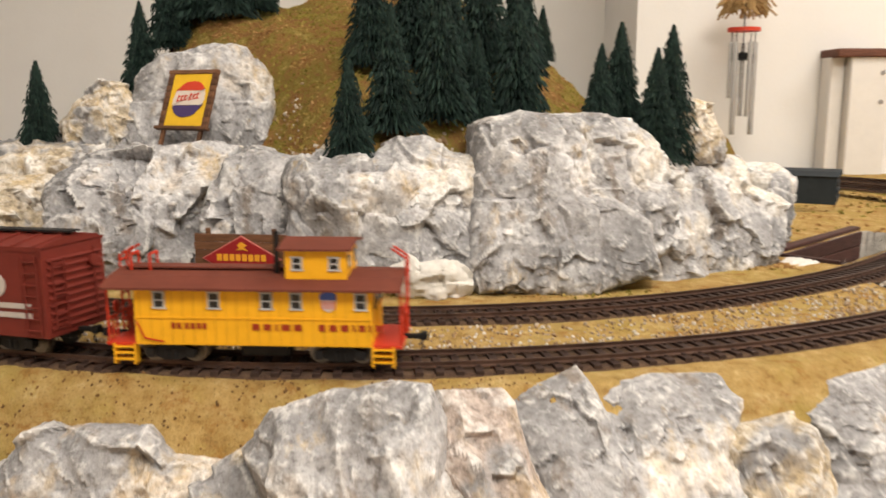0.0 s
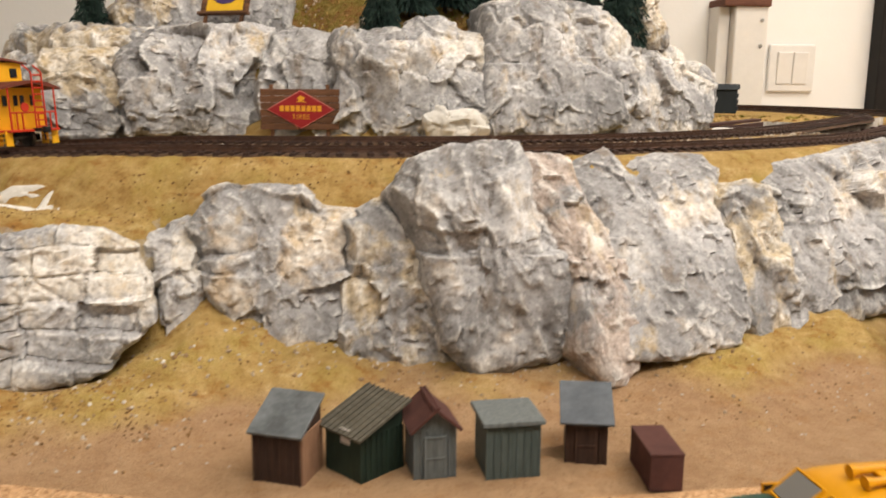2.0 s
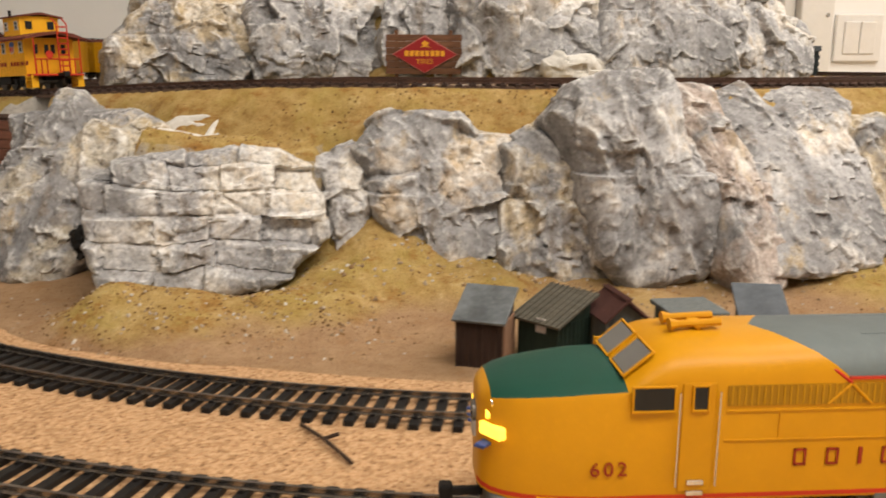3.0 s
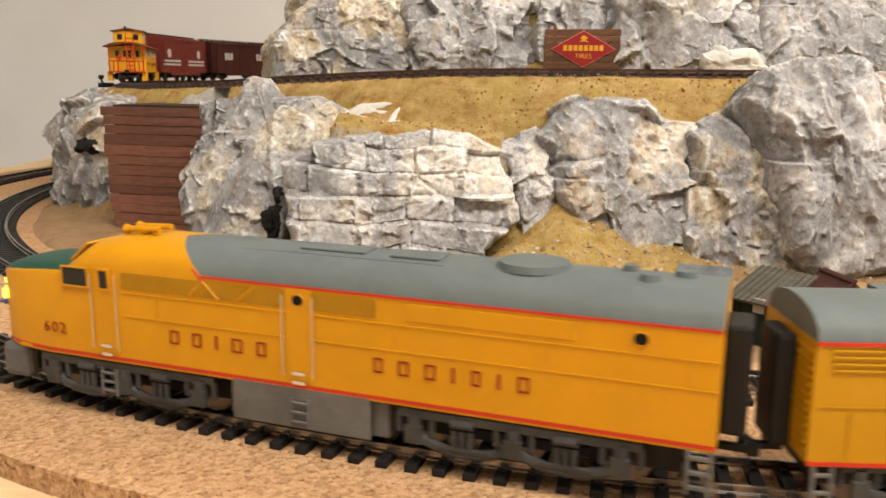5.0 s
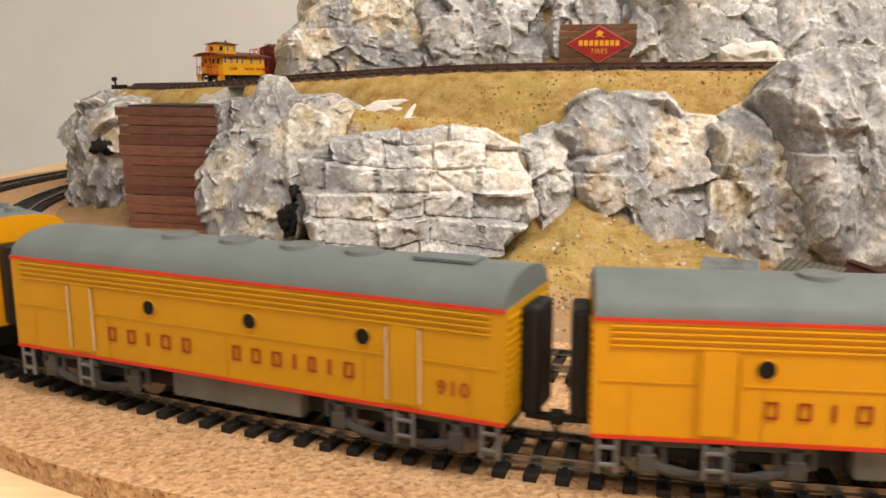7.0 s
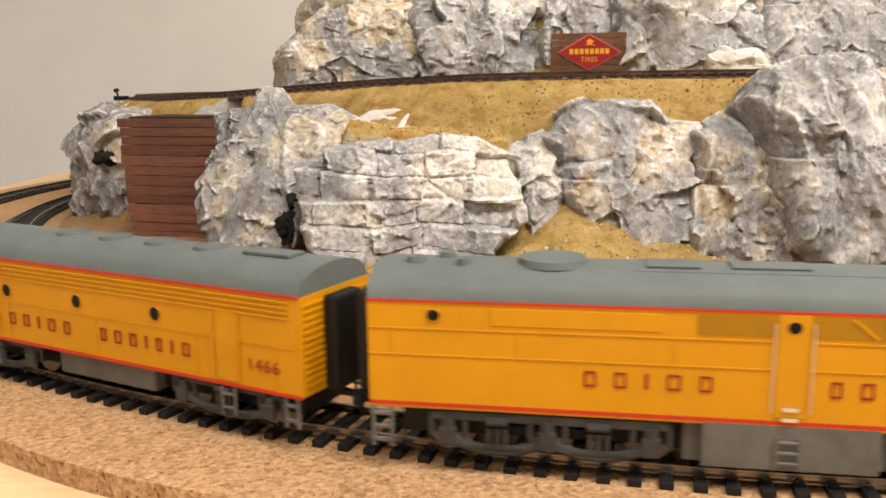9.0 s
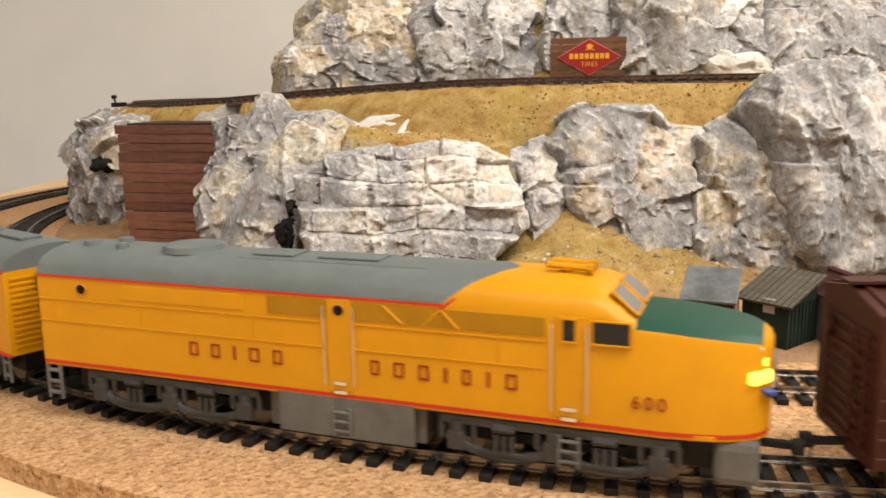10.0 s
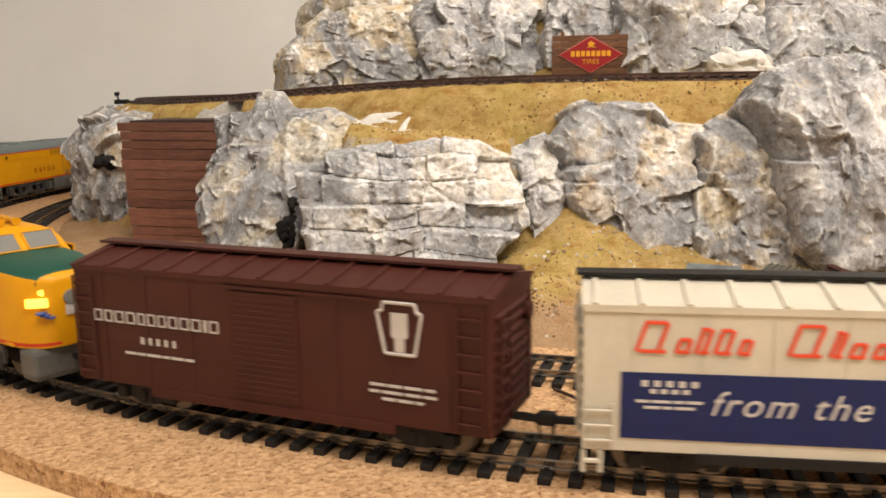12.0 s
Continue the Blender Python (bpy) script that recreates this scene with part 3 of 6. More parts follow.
# cliff between the two levels, from the tunnel side to the trestle
rock((-0.532, 0.640, 0.036), (0.060, 0.12, 0.105), 1, 28, ROCK_DULL, 40, 4, 0.022, label="grey plaster rock with a dark hole beside the planked wall")
rock((-0.478, 0.522, 0.036), (0.105, 0.080, 0.105), 12, -42, ROCK_DULL, 54, 4, 0.024, label="grey plaster rock with a dark hole beside the planked wall")
rock((-0.3230, 0.3772, 0.0615), (0, 0.07, 0), 2, -15, ROCK_CREAM, 66, 3.4, 0.022, 0.8, 0, 0.7, [(-47, -5), (-54, 29), (-24, 32), (-22, 44), (-8, 44), (-2, 33), (30, 33), (48, 24), (46, 4), (34, -20), (22, -46), (2, -66), (-30, -66), (-44, -34), (-53, -14)],
     "tall grey and cream plaster rock beside the planked wall", lean=0.5)
rock((-0.2471, 0.3025, 0.0459), (0, 0.08, 0), 3, 5, ROCK_PALE, 90, 8, 0.024, 0.26, 1.25, 0, [(-63, 17), (-44, 28), (-17, 31), (15, 36), (38, 33), (55, 24), (63, 6), (63, -13), (36, -35), (7, -40), (-24, -44), (-51, -38), (-59, -10), (-62, 9)],
     "layered grey plaster rock with white brushed ledges", lean=0.36)
rock((-0.1771, 0.3240, 0.0541), (0, 0.06, 0), 4, 0, ROCK_PALE, 40, 4, 0.012, 1.0, 0, 0.4, [(-17, 15), (5, 26), (17, 18), (16, -28), (4, -32), (-4, -34), (-10, -4)],
     "pale crumbly plaster seam between two rocks", lean=0.4)
rock((-0.1251, 0.3244, 0.0532), (0, 0.08, 0), 5, 3, ROCK, 70, 3.2, 0.034, 0.85, 0, 0, [(-48, 23), (-32, 40), (-10, 43), (11, 43), (21, 32), (40, 30), (48, 13), (45, -7), (45, -41), (37, -51), (17, -44), (-6, -42), (-26, -33), (-38, -13), (-43, 7)],
     "rounded grey plaster rock with a tan patch", lean=0.22)
rock((-0.0613, 0.3148, 0.0498), (0, 0.07, 0), 6, 0, ROCK_WARM, 56, 3.2, 0.026, 0.85, 0, 0.4, [(-31, 30), (-9, 42), (9, 50), (20, 25), (25, 2), (33, -36), (35, -58), (5, -54), (-18, -47), (-35, -40), (-34, -2), (-28, 17)],
     "tan and grey plaster rock wedged by the great boulder", lean=0.3)
rock((-0.0229, 0.3085, 0.0650), (0, 0.1, 0), 7, 6, ROCK_GREY, 80, 2.5, 0.040, 0.42, 0, 1.0, [(-50, 33), (-39, 47), (-18, 54), (6, 57), (18, 55), (23, 42), (23, 28), (31, 17), (44, -9), (50, -42), (44, -57), (16, -61), (-14, -65), (-31, -46), (-37, -5), (-46, 22)],
     "great smooth grey plaster boulder of the cliff", lean=0.2)
rock((0.0193, 0.2991, 0.0618), (0, 0.06, 0), 8, 20, ROCK_PINK, 46, 4, 0.014, 0.9, 0, 0.5, [(-18, 51), (10, 49), (14, 24), (21, 4), (24, -18), (12, -55), (-8, -59), (-17, -42), (-14, -7), (-21, 20), (-24, 31)],
     "pinkish crumbling seam in the rock face", lean=0.6)
rock((0.0723, 0.3230, 0.0691), (0, 0.07, 0), 9, 8, ROCK_GREY, 76, 6, 0.015, 0.55, 0, 0.25, [(-50, 34), (-34, 38), (-16, 44), (-10, 36), (15, 40), (44, 39), (50, 29), (44, 13), (40, -14), (38, -41), (25, -53), (-13, -57), (-45, -56), (-42, -32), (-45, 10)],
     "flat grey plaster slab with fine chipped relief", lean=0.78)
rock((0.1290, 0.3272, 0.0561), (0, 0.06, 0), 10, 15, ROCK_WARM, 44, 4, 0.020, 0.9, 0, 0.7, [(-22, 35), (17, 39), (26, 25), (25, -3), (9, -42), (-21, -47), (-26, -9), (-24, 21)],
     "ochre and white plaster seam in the rock face", lean=0.45)
rock((0.1913, 0.3668, 0.0652), (0, 0.08, 0), 11, 20, ROCK_GREY, 76, 4, 0.032, 0.75, 0, 0.5, [(-58, 23), (-30, 35), (17, 40), (44, 44), (81, 48), (93, 34), (87, 9), (63, -53), (15, -56), (-42, -54), (-75, -56), (-93, -34), (-75, 3)],
     "pale grey plaster rock at the end of the cliff", lean=0.5)
rock((0.036, 0.266, 0.014), (0.022, 0.024, 0.032), 13, 0, ROCK_PALE, 24, label="small chipped plaster rock at the foot of the cliff")

# rock wall of the hill, behind the upper tracks
H = "rock castings of the hill"
HILL_LABEL = "chipped grey and tan plaster rock of the wooded hill"
rock((-0.275, 0.640, 0.134), (0.14, 0.13, 0.110), 21, 40, ROCK_WARM, 46, 6, 0.030, 1.0, 0.3, 0.3, label=HILL_LABEL, group=H)
rock((-0.3130, 0.5722, 0.1393), (0, 0.12, 0), 22, 15, ROCK_WARM, 56, 4.0, 0.024, 0.8, 0.6, 0.5, [(-58, -42), (-54, -4), (-33, 17), (2, 31), (54, 32), (76, 0), (72, -42)], "cream and ochre bedded rock at the end of the hill", H)
rock((-0.1996, 0.5773, 0.1483), (0, 0.1, 0), 23, 14, ROCK_GREY, 66, 6, 0.030, 1.15, 0.3, 0, [(-57, 22), (-36, 36), (-6, 39), (32, 42), (62, 41), (63, 19), (51, -10), (46, -43), (-8, -46), (-56, -40), (-63, 5)], HILL_LABEL, H, lean=0.35, fall=0.15)
rock((-0.1094, 0.5627, 0.1468), (0, 0.1, 0), 24, 4, ROCK_GREY, 60, 6, 0.032, 1.10, 0, 0.3, [(-32, 36), (-14, 43), (19, 33), (36, 18), (41, -3), (42, -44), (15, -47), (-35, -45), (-42, -11), (-37, 16)], HILL_LABEL, H, lean=0.45, fall=0.15)
rock((-0.055, 0.540, 0.139), (0.09, 0.10, 0.086), 25, 0, ROCK_GREY, 44, 5, 0.028, label=HILL_LABEL, group=H)
rock((-0.0216, 0.5500, 0.1530), (0, 0.1, 0), 26, 0, ROCK_PALE, 66, 3.6, 0.030, 0.9, 0, 0.4, [(-52, 14), (-27, 34), (-8, 44), (10, 44), (25, 34), (47, 32), (52, 6), (45, -32), (16, -47), (-19, -48), (-40, -48), (-51, -17)], HILL_LABEL, H, lean=0.5, fall=0.15)
rock((0.0655, 0.5502, 0.1599), (0, 0.1, 0), 27, 6, ROCK_GREY, 76, 5, 0.022, 0.65, 0, 0.3, [(-47, 45), (-18, 52), (16, 49), (25, 26), (31, 5), (59, -15), (60, -44), (21, -56), (-16, -56), (-52, -53), (-60, -37), (-51, 0)], HILL_LABEL, H, lean=0.4, fall=0.15)
rock((0.1004, 0.5652, 0.1656), (0, 0.1, 0), 28, 20, ROCK_PALE, 54, 4, 0.022, 0.9, 0, 0.3, [(-32, 44), (-10, 44), (16, 40), (33, 27), (36, 8), (25, -39), (5, -48), (-28, -15), (-36, 17)], HILL_LABEL, H, lean=0.4, fall=0.15)
rock((0.1660, 0.6103, 0.1454), (0, 0.1, 0), 29, 32, ROCK_PALE, 66, 4, 0.026, 0.9, 0.3, 0.3, [(-48, 40), (7, 44), (49, 34), (49, 15), (78, 3), (58, -31), (43, -45), (-17, -48), (-74, -44), (-78, -9)], HILL_LABEL, H, lean=0.4, fall=0.15)
rock((0.205, 0.700, 0.130), (0.10, 0.15, 0.075), 30, 60, ROCK_PALE, 36, 4.2, 0.030, label=HILL_LABEL, group=H)
rock((-0.1790, 0.652, 0.2165), (0, 0.080, 0), 31, 6, ROCK_GREY, 56, 4.0, 0.030, 0.7, 0, 0.3, [(-54, -13), (-44, 20), (-27, 34), (10, 46), (35, 41), (50, 20), (54, -6), (48, -50), (-7, -56), (-52, -53)], "pale grey plaster crag behind the billboard", H)
rock((-0.2496, 0.6325, 0.2046), (0, 0.070, 0), 32, 20, ROCK_WARM, 40, 3.4, 0.022, 0.9, 0, 0, [(-27, -5), (-16, 12), (0, 27), (19, 25), (27, 8), (25, -40), (-15, -40)], HILL_LABEL, H)
rock((0.166, 0.6076, 0.1993), (0, 0.050, 0), 33, 20, ROCK_WARM, 36, 3.4, 0.018, 0.9, 0, 0, [(-26, 4), (-2, 19), (18, 16), (26, -22), (-20, -28)], HILL_LABEL, H)
rock((-0.006, 0.487, 0.114), (0.050, 0.024, 0.026), 40, 0, PLASTER, 26, 2.4, 0.016, 0.9, label="lump of bare white plaster beside the track", group=H)

# ---- tracks ----


def lift(at, s):
    return up_dz(s) if at is up_at else 0.0


def sweep(at, s0, s1, ds, profile, z, k, mat, name):
    verts, faces, n = [], [], len(profile)
    count = int((s1 - s0) / ds) + 1
    for i in range(count):
        s = s0 + (s1 - s0) * i / (count - 1)
        x, y, h = at(s, k)
        up = z + lift(at, s)
        ca, sa = math.cos(radians(h)), math.sin(radians(h))
        for py, pz in profile:
            verts.append((x - sa * py, y + ca * py, up + pz))
    for i in range(count - 1):
        for j in range(n):
            a, b = i * n + j, i * n + (j + 1) % n
            faces.append((a, b, b + n, a + n))
    return mesh_of(name, verts, faces, mat)


def rail_profile(y):
    w, f = 0.00050, 0.0011
    return [(y - f, 0.0022), (y + f, 0.0022), (y + f, 0.0026), (y + 0.0003, 0.0030), (y + 0.0003, 0.0039), (y + w, 0.0041), (y + w, 0.0047),
            (y - w, 0.0047), (y - w, 0.0041), (y - 0.0003, 0.0039), (y - 0.0003, 0.0030), (y - f, 0.0026)]


ROADBED = speckled("brown_roadbed", [(0.3, (0.035, 0.02, 0.014)), (0.7, (0.10, 0.06, 0.04))], 600, 60, (0.14, 0.09, 0.05), 0.5)
tie_bm = box((0, 0, 0.0011), (0.0036, 0.0300, 0.0022), 0.0003)
for ty in (-0.00825, 0.00825):
    for q in (-1, 1):
        add_box(tie_bm, (0, ty + q * 0.0018, 0.0026), (0.0016, 0.0010, 0.0009))
TIE_MESH = bpy.data.meshes.new("tie")
tie_bm.to_mesh(TIE_MESH)
TIE_MESH.materials.append(TIE)
TIE_UP = TIE_MESH.copy()
TIE_UP.materials.clear()
TIE_UP.materials.append(TIE_BROWN)


def track(name, at, k, s0, s1, near, z, tie_mesh, rail_mat, label):
    t = thing(name, label, "railway track")
    if at is up_at:
        part("roadbed", sweep(at, s0, s1, 0.012, [(-0.0165, -0.0015), (0.0165, -0.0015), (0.0145, 0.0009), (-0.0145, 0.0009)], z, k, ROADBED, "roadbed"), None, t, "dark brown roadbed")
    for side in (-1, 1):
        part("rail", sweep(at, s0, s1, 0.012, rail_profile(side * 0.00875), z, k, rail_mat, "rail"), None, t)
    n = int((s1 - s0) / 0.0082)
    tv, tf = [], []
    base_v = [tuple(v.co) for v in TIE_MESH.vertices]
    base_f = [tuple(p.vertices) for p in TIE_MESH.polygons]
    rng = random.Random(5)
    for i in range(n):
        s = s0 + (i + 0.5) * (s1 - s0) / n
        x, y, h = at(s, k)
        m = pose(x, y, z + lift(at, s), 0, 0, h + rng.uniform(-0.8, 0.8))
        if near[0] < s < near[1]:
            part("tie", tie_mesh, None, t, at=m)
        else:
            o = len(tv)
            tv += [tuple(m @ Vector(v)) for v in base_v]
            tf += [tuple(o + q for q in f) for f in base_f]
    if tv:
        tagged(part("tie_strip", mesh_of("tie_strip", tv, tf, tie_mesh.materials[0]), None, t), kind="stuff")
    return t


track("lower_track", low_at, 0, -2.0, 1.55, (-1.5, 0.5), 0.0, TIE_MESH, RAIL, "outer lower track with black ties and dull steel rails")
track("lower_track", low_at, 1, -2.0, 1.55, (-1.3, 0.5), 0.0, TIE_MESH, RAIL, "inner lower track with black ties and dull steel rails")
track("upper_track", up_at, 0, -1.4, 1.7, (-0.9, 0.75), UP_Z, TIE_UP, RAIL_RUST, "outer upper track with brown ties and rusty rails")
track("upper_track", up_at, 1, -1.4, 1.7, (-0.9, 0.75), UP_Z, TIE_UP, RAIL_RUST, "inner upper track with brown ties and rusty rails")

# ---- rolling stock: +x to the right seen from the front side, z from the rail's top ----


def lathe_wheel(r, w):
    bm = bmesh.new()
    add_rod(bm, (0, -w / 2, 0), (0, w / 2, 0), r, 18)
    add_rod(bm, (0, w / 2, 0), (0, w / 2 + 0.0006, 0), r * 1.10, 18)
    return bm


def truck(parent, x, axles, half, r, mat, heavy=True):
    """A truck with its two side frames and wheelsets, at x under parent."""
    t = part("truck", box((x, 0, r * 1.1), (abs(axles[-1] - axles[0]) * 0.6 + 0.004, half * 1.6, 0.003), 0.0005), BLACK, parent)
    a0, a1 = axles[0] - r * 0.75, axles[-1] + r * 0.75
    for side in (-1, 1):
        y = side * half
        if heavy:
            bm = box((x + (a0 + a1) / 2, y, r * 1.86), (a1 - a0, 0.0018, r * 0.42), 0.0005)
            for i in range(len(axles) - 1):
                m, hw = x + (axles[i] + axles[i + 1]) / 2, abs(axles[i + 1] - axles[i]) / 2
                bow = [(m + hw * math.cos(k * math.pi / 8), y, r * (1.25 - 0.85 * math.sin(k * math.pi / 8))) for k in range(9)]
                for u, v in zip(bow, bow[1:]):
                    add_rod(bm, u, v, r * 0.23, 7)
            for a in axles:
                add_rod(bm, (x + a, y, r * 0.9), (x + a, y, r * 1.8), r * 0.34, 8)
                add_rod(bm, (x + a - r * 0.7, y, r * 1.0), (x + a - r * 0.7, y, r * 1.8), r * 0.14, 6)
                add_rod(bm, (x + a + r * 0.7, y, r * 1.0), (x + a + r * 0.7, y, r * 1.8), r * 0.14, 6)
            # equaliser, springs and brake gear
            for i in range(len(axles) - 1):
                m = x + (axles[i] + axles[i + 1]) / 2
                add_box(bm, (m, y + side * 0.0011, r * 0.62), (abs(axles[i + 1] - axles[i]) * 0.55, 0.0012, 0.0016), 0.0004)
                for q in (-0.0022, 0, 0.0022):
                    add_rod(bm, (m + q, y + side * 0.0012, r * 0.7), (m + q, y + side * 0.0012, r * 1.45), 0.0008, 6)
                add_rod(bm, (m - 0.003, y + side * 0.001, r * 1.7), (m + 0.003, y + side * 0.001, r * 1.7), 0.0013, 8)
        else:
            m0, m1 = x + axles[0], x + axles[-1]
            pts = [(m0 - r * 0.5, r * 1.25), (x - r * 0.5, r * 1.65), (x + r * 0.5, r * 1.65), (m1 + r * 0.5, r * 1.25), (m1 + r * 0.5, r * 0.75), (m1 - r * 0.4, r * 0.7),
                   (x + r * 0.6, r * 0.35), (x - r * 0.6, r * 0.35), (m0 + r * 0.4, r * 0.7), (m0 - r * 0.5, r * 0.75)]
            bm = poly(pts, 0.0014)
            bmesh.ops.translate(bm, vec=(0, y, 0), verts=bm.verts)
            for q in (-0.0016, 0.0016):
                add_rod(bm, (x + q, y + side * 0.0006, r * 0.5), (x + q, y + side * 0.0006, r * 1.2), 0.001, 6)
        part("side_frame", bm, mat, t)
        for a in axles:
            part("journal_box", box((x + a, y + side * 0.0012, r), (r * 0.75, 0.0018, r * 0.8), 0.0004), mat, t)
    for a in axles:
        w = part("wheelset", rods([((x + a, -0.0085, r), (x + a, 0.0085, r))], 0.0010), STEEL, t)
        for side in (-1, 1):
            bm = lathe_wheel(r, 0.0024)
            bmesh.ops.transform(bm, matrix=pose(x + a, side * 0.0086, r, 0, 0, 180 if side > 0 else 0), verts=bm.verts)
            merge_into(w, bm)
    return t


def merge_into(ob, bm):
    b = bmesh.new()
    b.from_mesh(ob.data)
    merge(b, bm)
    b.to_mesh(ob.data)
    b.free()


def coupler(parent, x, sg):
    bm = box((x + sg * 0.004, 0, 0.0095), (0.009, 0.0022, 0.0020), 0.0004)
    add_box(bm, (x + sg * 0.0085, 0.0008, 0.0095), (0.0035, 0.0042, 0.0036), 0.0008)
    add_rod(bm, (x + sg * 0.0075, 0, 0.009), (x + sg * 0.0080, 0, 0.0035), 0.0004, 6)
    part("coupler", bm, BLACK, parent)


def disc(bm, c, r, depth, n=16):
    return add_rod(bm, (c[0], c[1] - depth / 2, c[2]), (c[0], c[1] + depth / 2, c[2]), r, n)


def ladder(x, y, z0, z1, w, steps, r=0.0004):
    p = [((x - w / 2, y, z0), (x - w / 2, y, z1)), ((x + w / 2, y, z0), (x + w / 2, y, z1))]
    p += [((x - w / 2, y, z0 + (z1 - z0) * (i + 0.5) / steps), (x + w / 2, y, z0 + (z1 - z0) * (i + 0.5) / steps)) for i in range(steps)]
    return rods(p, r)


NAME_A, NAME_B = [0.0030, 0.0030, 0.0009, 0.0034, 0.0030], [0.0026, 0.0030, 0.0030, 0.0009, 0.0024, 0.0009, 0.0030]


def loft(stations, ring):
    """Vertex grid of a hull: for each station the ring's points."""
    return [[Vector(p) for p in ring(st)] for st in stations]


def squash(ob, low):
    """Lowers a part's points by the height rule low."""
    if ob.matrix_basis.is_identity:
        for v in ob.data.vertices:
            v.co.z = low(v.co.z)
    else:
        ob.location.z = low(ob.location.z)


def frames(widths, gap, height, mat, parent, at, name="lettering_bar"):
    """Plain hollow blocks in place of letters, round the pose at, facing its +z."""
    total = sum(widths) + gap * (len(widths) - 1)
    x, t, bm = -total / 2, height * 0.13, bmesh.new()
    for w in widths:
        if w < 0.0012:
            add_box(bm, (x + w / 2, 0, 0), (w, height, 0.00025))
        else:
            for dx, dy, sx, sy in ((-w / 2 + t / 2, 0, t, height), (w / 2 - t / 2, 0, t, height), (0, height / 2 - t / 2, w, t), (0, -height / 2 + t / 2, w, t)):
                add_box(bm, (x + w / 2 + dx, dy, 0), (sx, sy, 0.00025))
        x += w + gap
    return part(name, bm, mat, parent, at=at)


def cab_unit(number, label, at):
    """A streamlined diesel with its nose to -x."""
    e = thing("diesel_locomotive", label, "locomotive", at, "locomotives of the lower train")
    half, zb, zs = 0.0178, 0.0125, 0.0455
    xs = [(-0.1125, 0.0048, 0.0365, 0.0385), (-0.1118, 0.0078, 0.0370, 0.0398), (-0.1100, 0.0108, 0.0377, 0.0411), (-0.1070, 0.0133, 0.0383, 0.0423), (-0.1020, 0.0155, 0.0390, 0.0434),
          (-0.0950, 0.0169, 0.0397, 0.0442), (-0.0870, 0.0178, 0.0407, 0.0450), (-0.0800, 0.0178, 0.0410, 0.0453), (-0.0765, 0.0177, 0.0425, 0.0490), (-0.0725, 0.0177, 0.0450, 0.0526),
          (-0.0690, 0.0178, 0.0456, 0.0538), (-0.0630, 0.0178, 0.0456, 0.0545), (-0.0500, 0.0178, 0.0456, 0.0546), (-0.0330, 0.0178, 0.0456, 0.0546), (0.0000, 0.0178, 0.0456, 0.0546),
          (0.0400, 0.0178, 0.0456, 0.0546), (0.0800, 0.0178, 0.0456, 0.0546), (0.1105, 0.0178, 0.0456, 0.0546)]

    def ring(st):
        x, w, s, zt = st
        d = zt - s
        pts = [(w * 0.985, zb - 0.0006), (w, zb), (w, zb + 0.0013), (w, s), (w * 0.955, s + 0.38 * d), (w * 0.82, s + 0.68 * d), (w * 0.62, s + 0.86 * d), (w * 0.32, s + 0.97 * d), (0, zt)]
        full = [(-y, z) for y, z in pts] + [(y, z) for y, z in pts[-2::-1]]
        out = []
        for i, (y, z) in enumerate(full):
            k = abs(i - 8) / 5.0
            off = 0.0
            if abs(x + 0.0330) < 1e-6:
                off = -0.0135 + 0.0175 * min(k, 1)
            out.append((x + off, y, z))
        return out

    low = lambda z: 0.0150 + (z - zb) * 0.885 if z > zb - 1e-5 else z * 1.2
    grid = [[Vector((p.x, p.y, low(p.z))) for p in row] for row in loft(xs, ring)]
    n = len(grid[0])
    groups = {"body": ([], YELLOW), "roof": ([], GREY), "nose_panel": ([], GREEN), "sill_stripe": ([], RED)}
    for i in range(len(grid) - 1):
        for j in range(n - 1):
            roofy = 3 <= j < n - 4
            key = "body"
            if j in (1, n - 3):
                key = "sill_stripe"
            elif roofy and i >= 13:
                key = "roof"
            elif 4 <= j < n - 5 and 2 <= i < 7:
                key = "nose_panel"
            groups[key][0].append((i, j))
    for key, (cells, mat) in groups.items():
        bm, made = bmesh.new(), {}

        def v(i, j):
            if (i, j) not in made:
                made[i, j] = bm.verts.new(grid[i][j])
            return made[i, j]

        for i, j in cells:
            bm.faces.new((v(i, j), v(i, j + 1), v(i + 1, j + 1), v(i + 1, j)))
        if key == "body":
            bm.faces.new([v(0, j) for j in range(n)])
            bm.faces.new([v(len(grid) - 1, j) for j in range(n)][::-1])
            add_box(bm, (0, 0, 0.0152), (0.20, half * 1.9, 0.001))
        bmesh.ops.recalc_face_normals(bm, faces=bm.faces[:])
        ob = part(key, bm, mat, e, smooth=True, label={"nose_panel": "dark green anti-glare nose top", "roof": "grey roof"}.get(key, ""))
        ob.data.set_sharp_from_angle(angle=radians(38))
    # windows, doors, grilles and rods, alike on both sides
    seam = [grid[13][j] + Vector((0, 0.0002 if j > 8 else -0.0002 if j < 8 else 0, 0.0002)) for j in range(3, n - 3)]
    part("roof_seam_stripe", rods(list(zip(seam, seam[1:])), 0.00045, 5), RED, e)
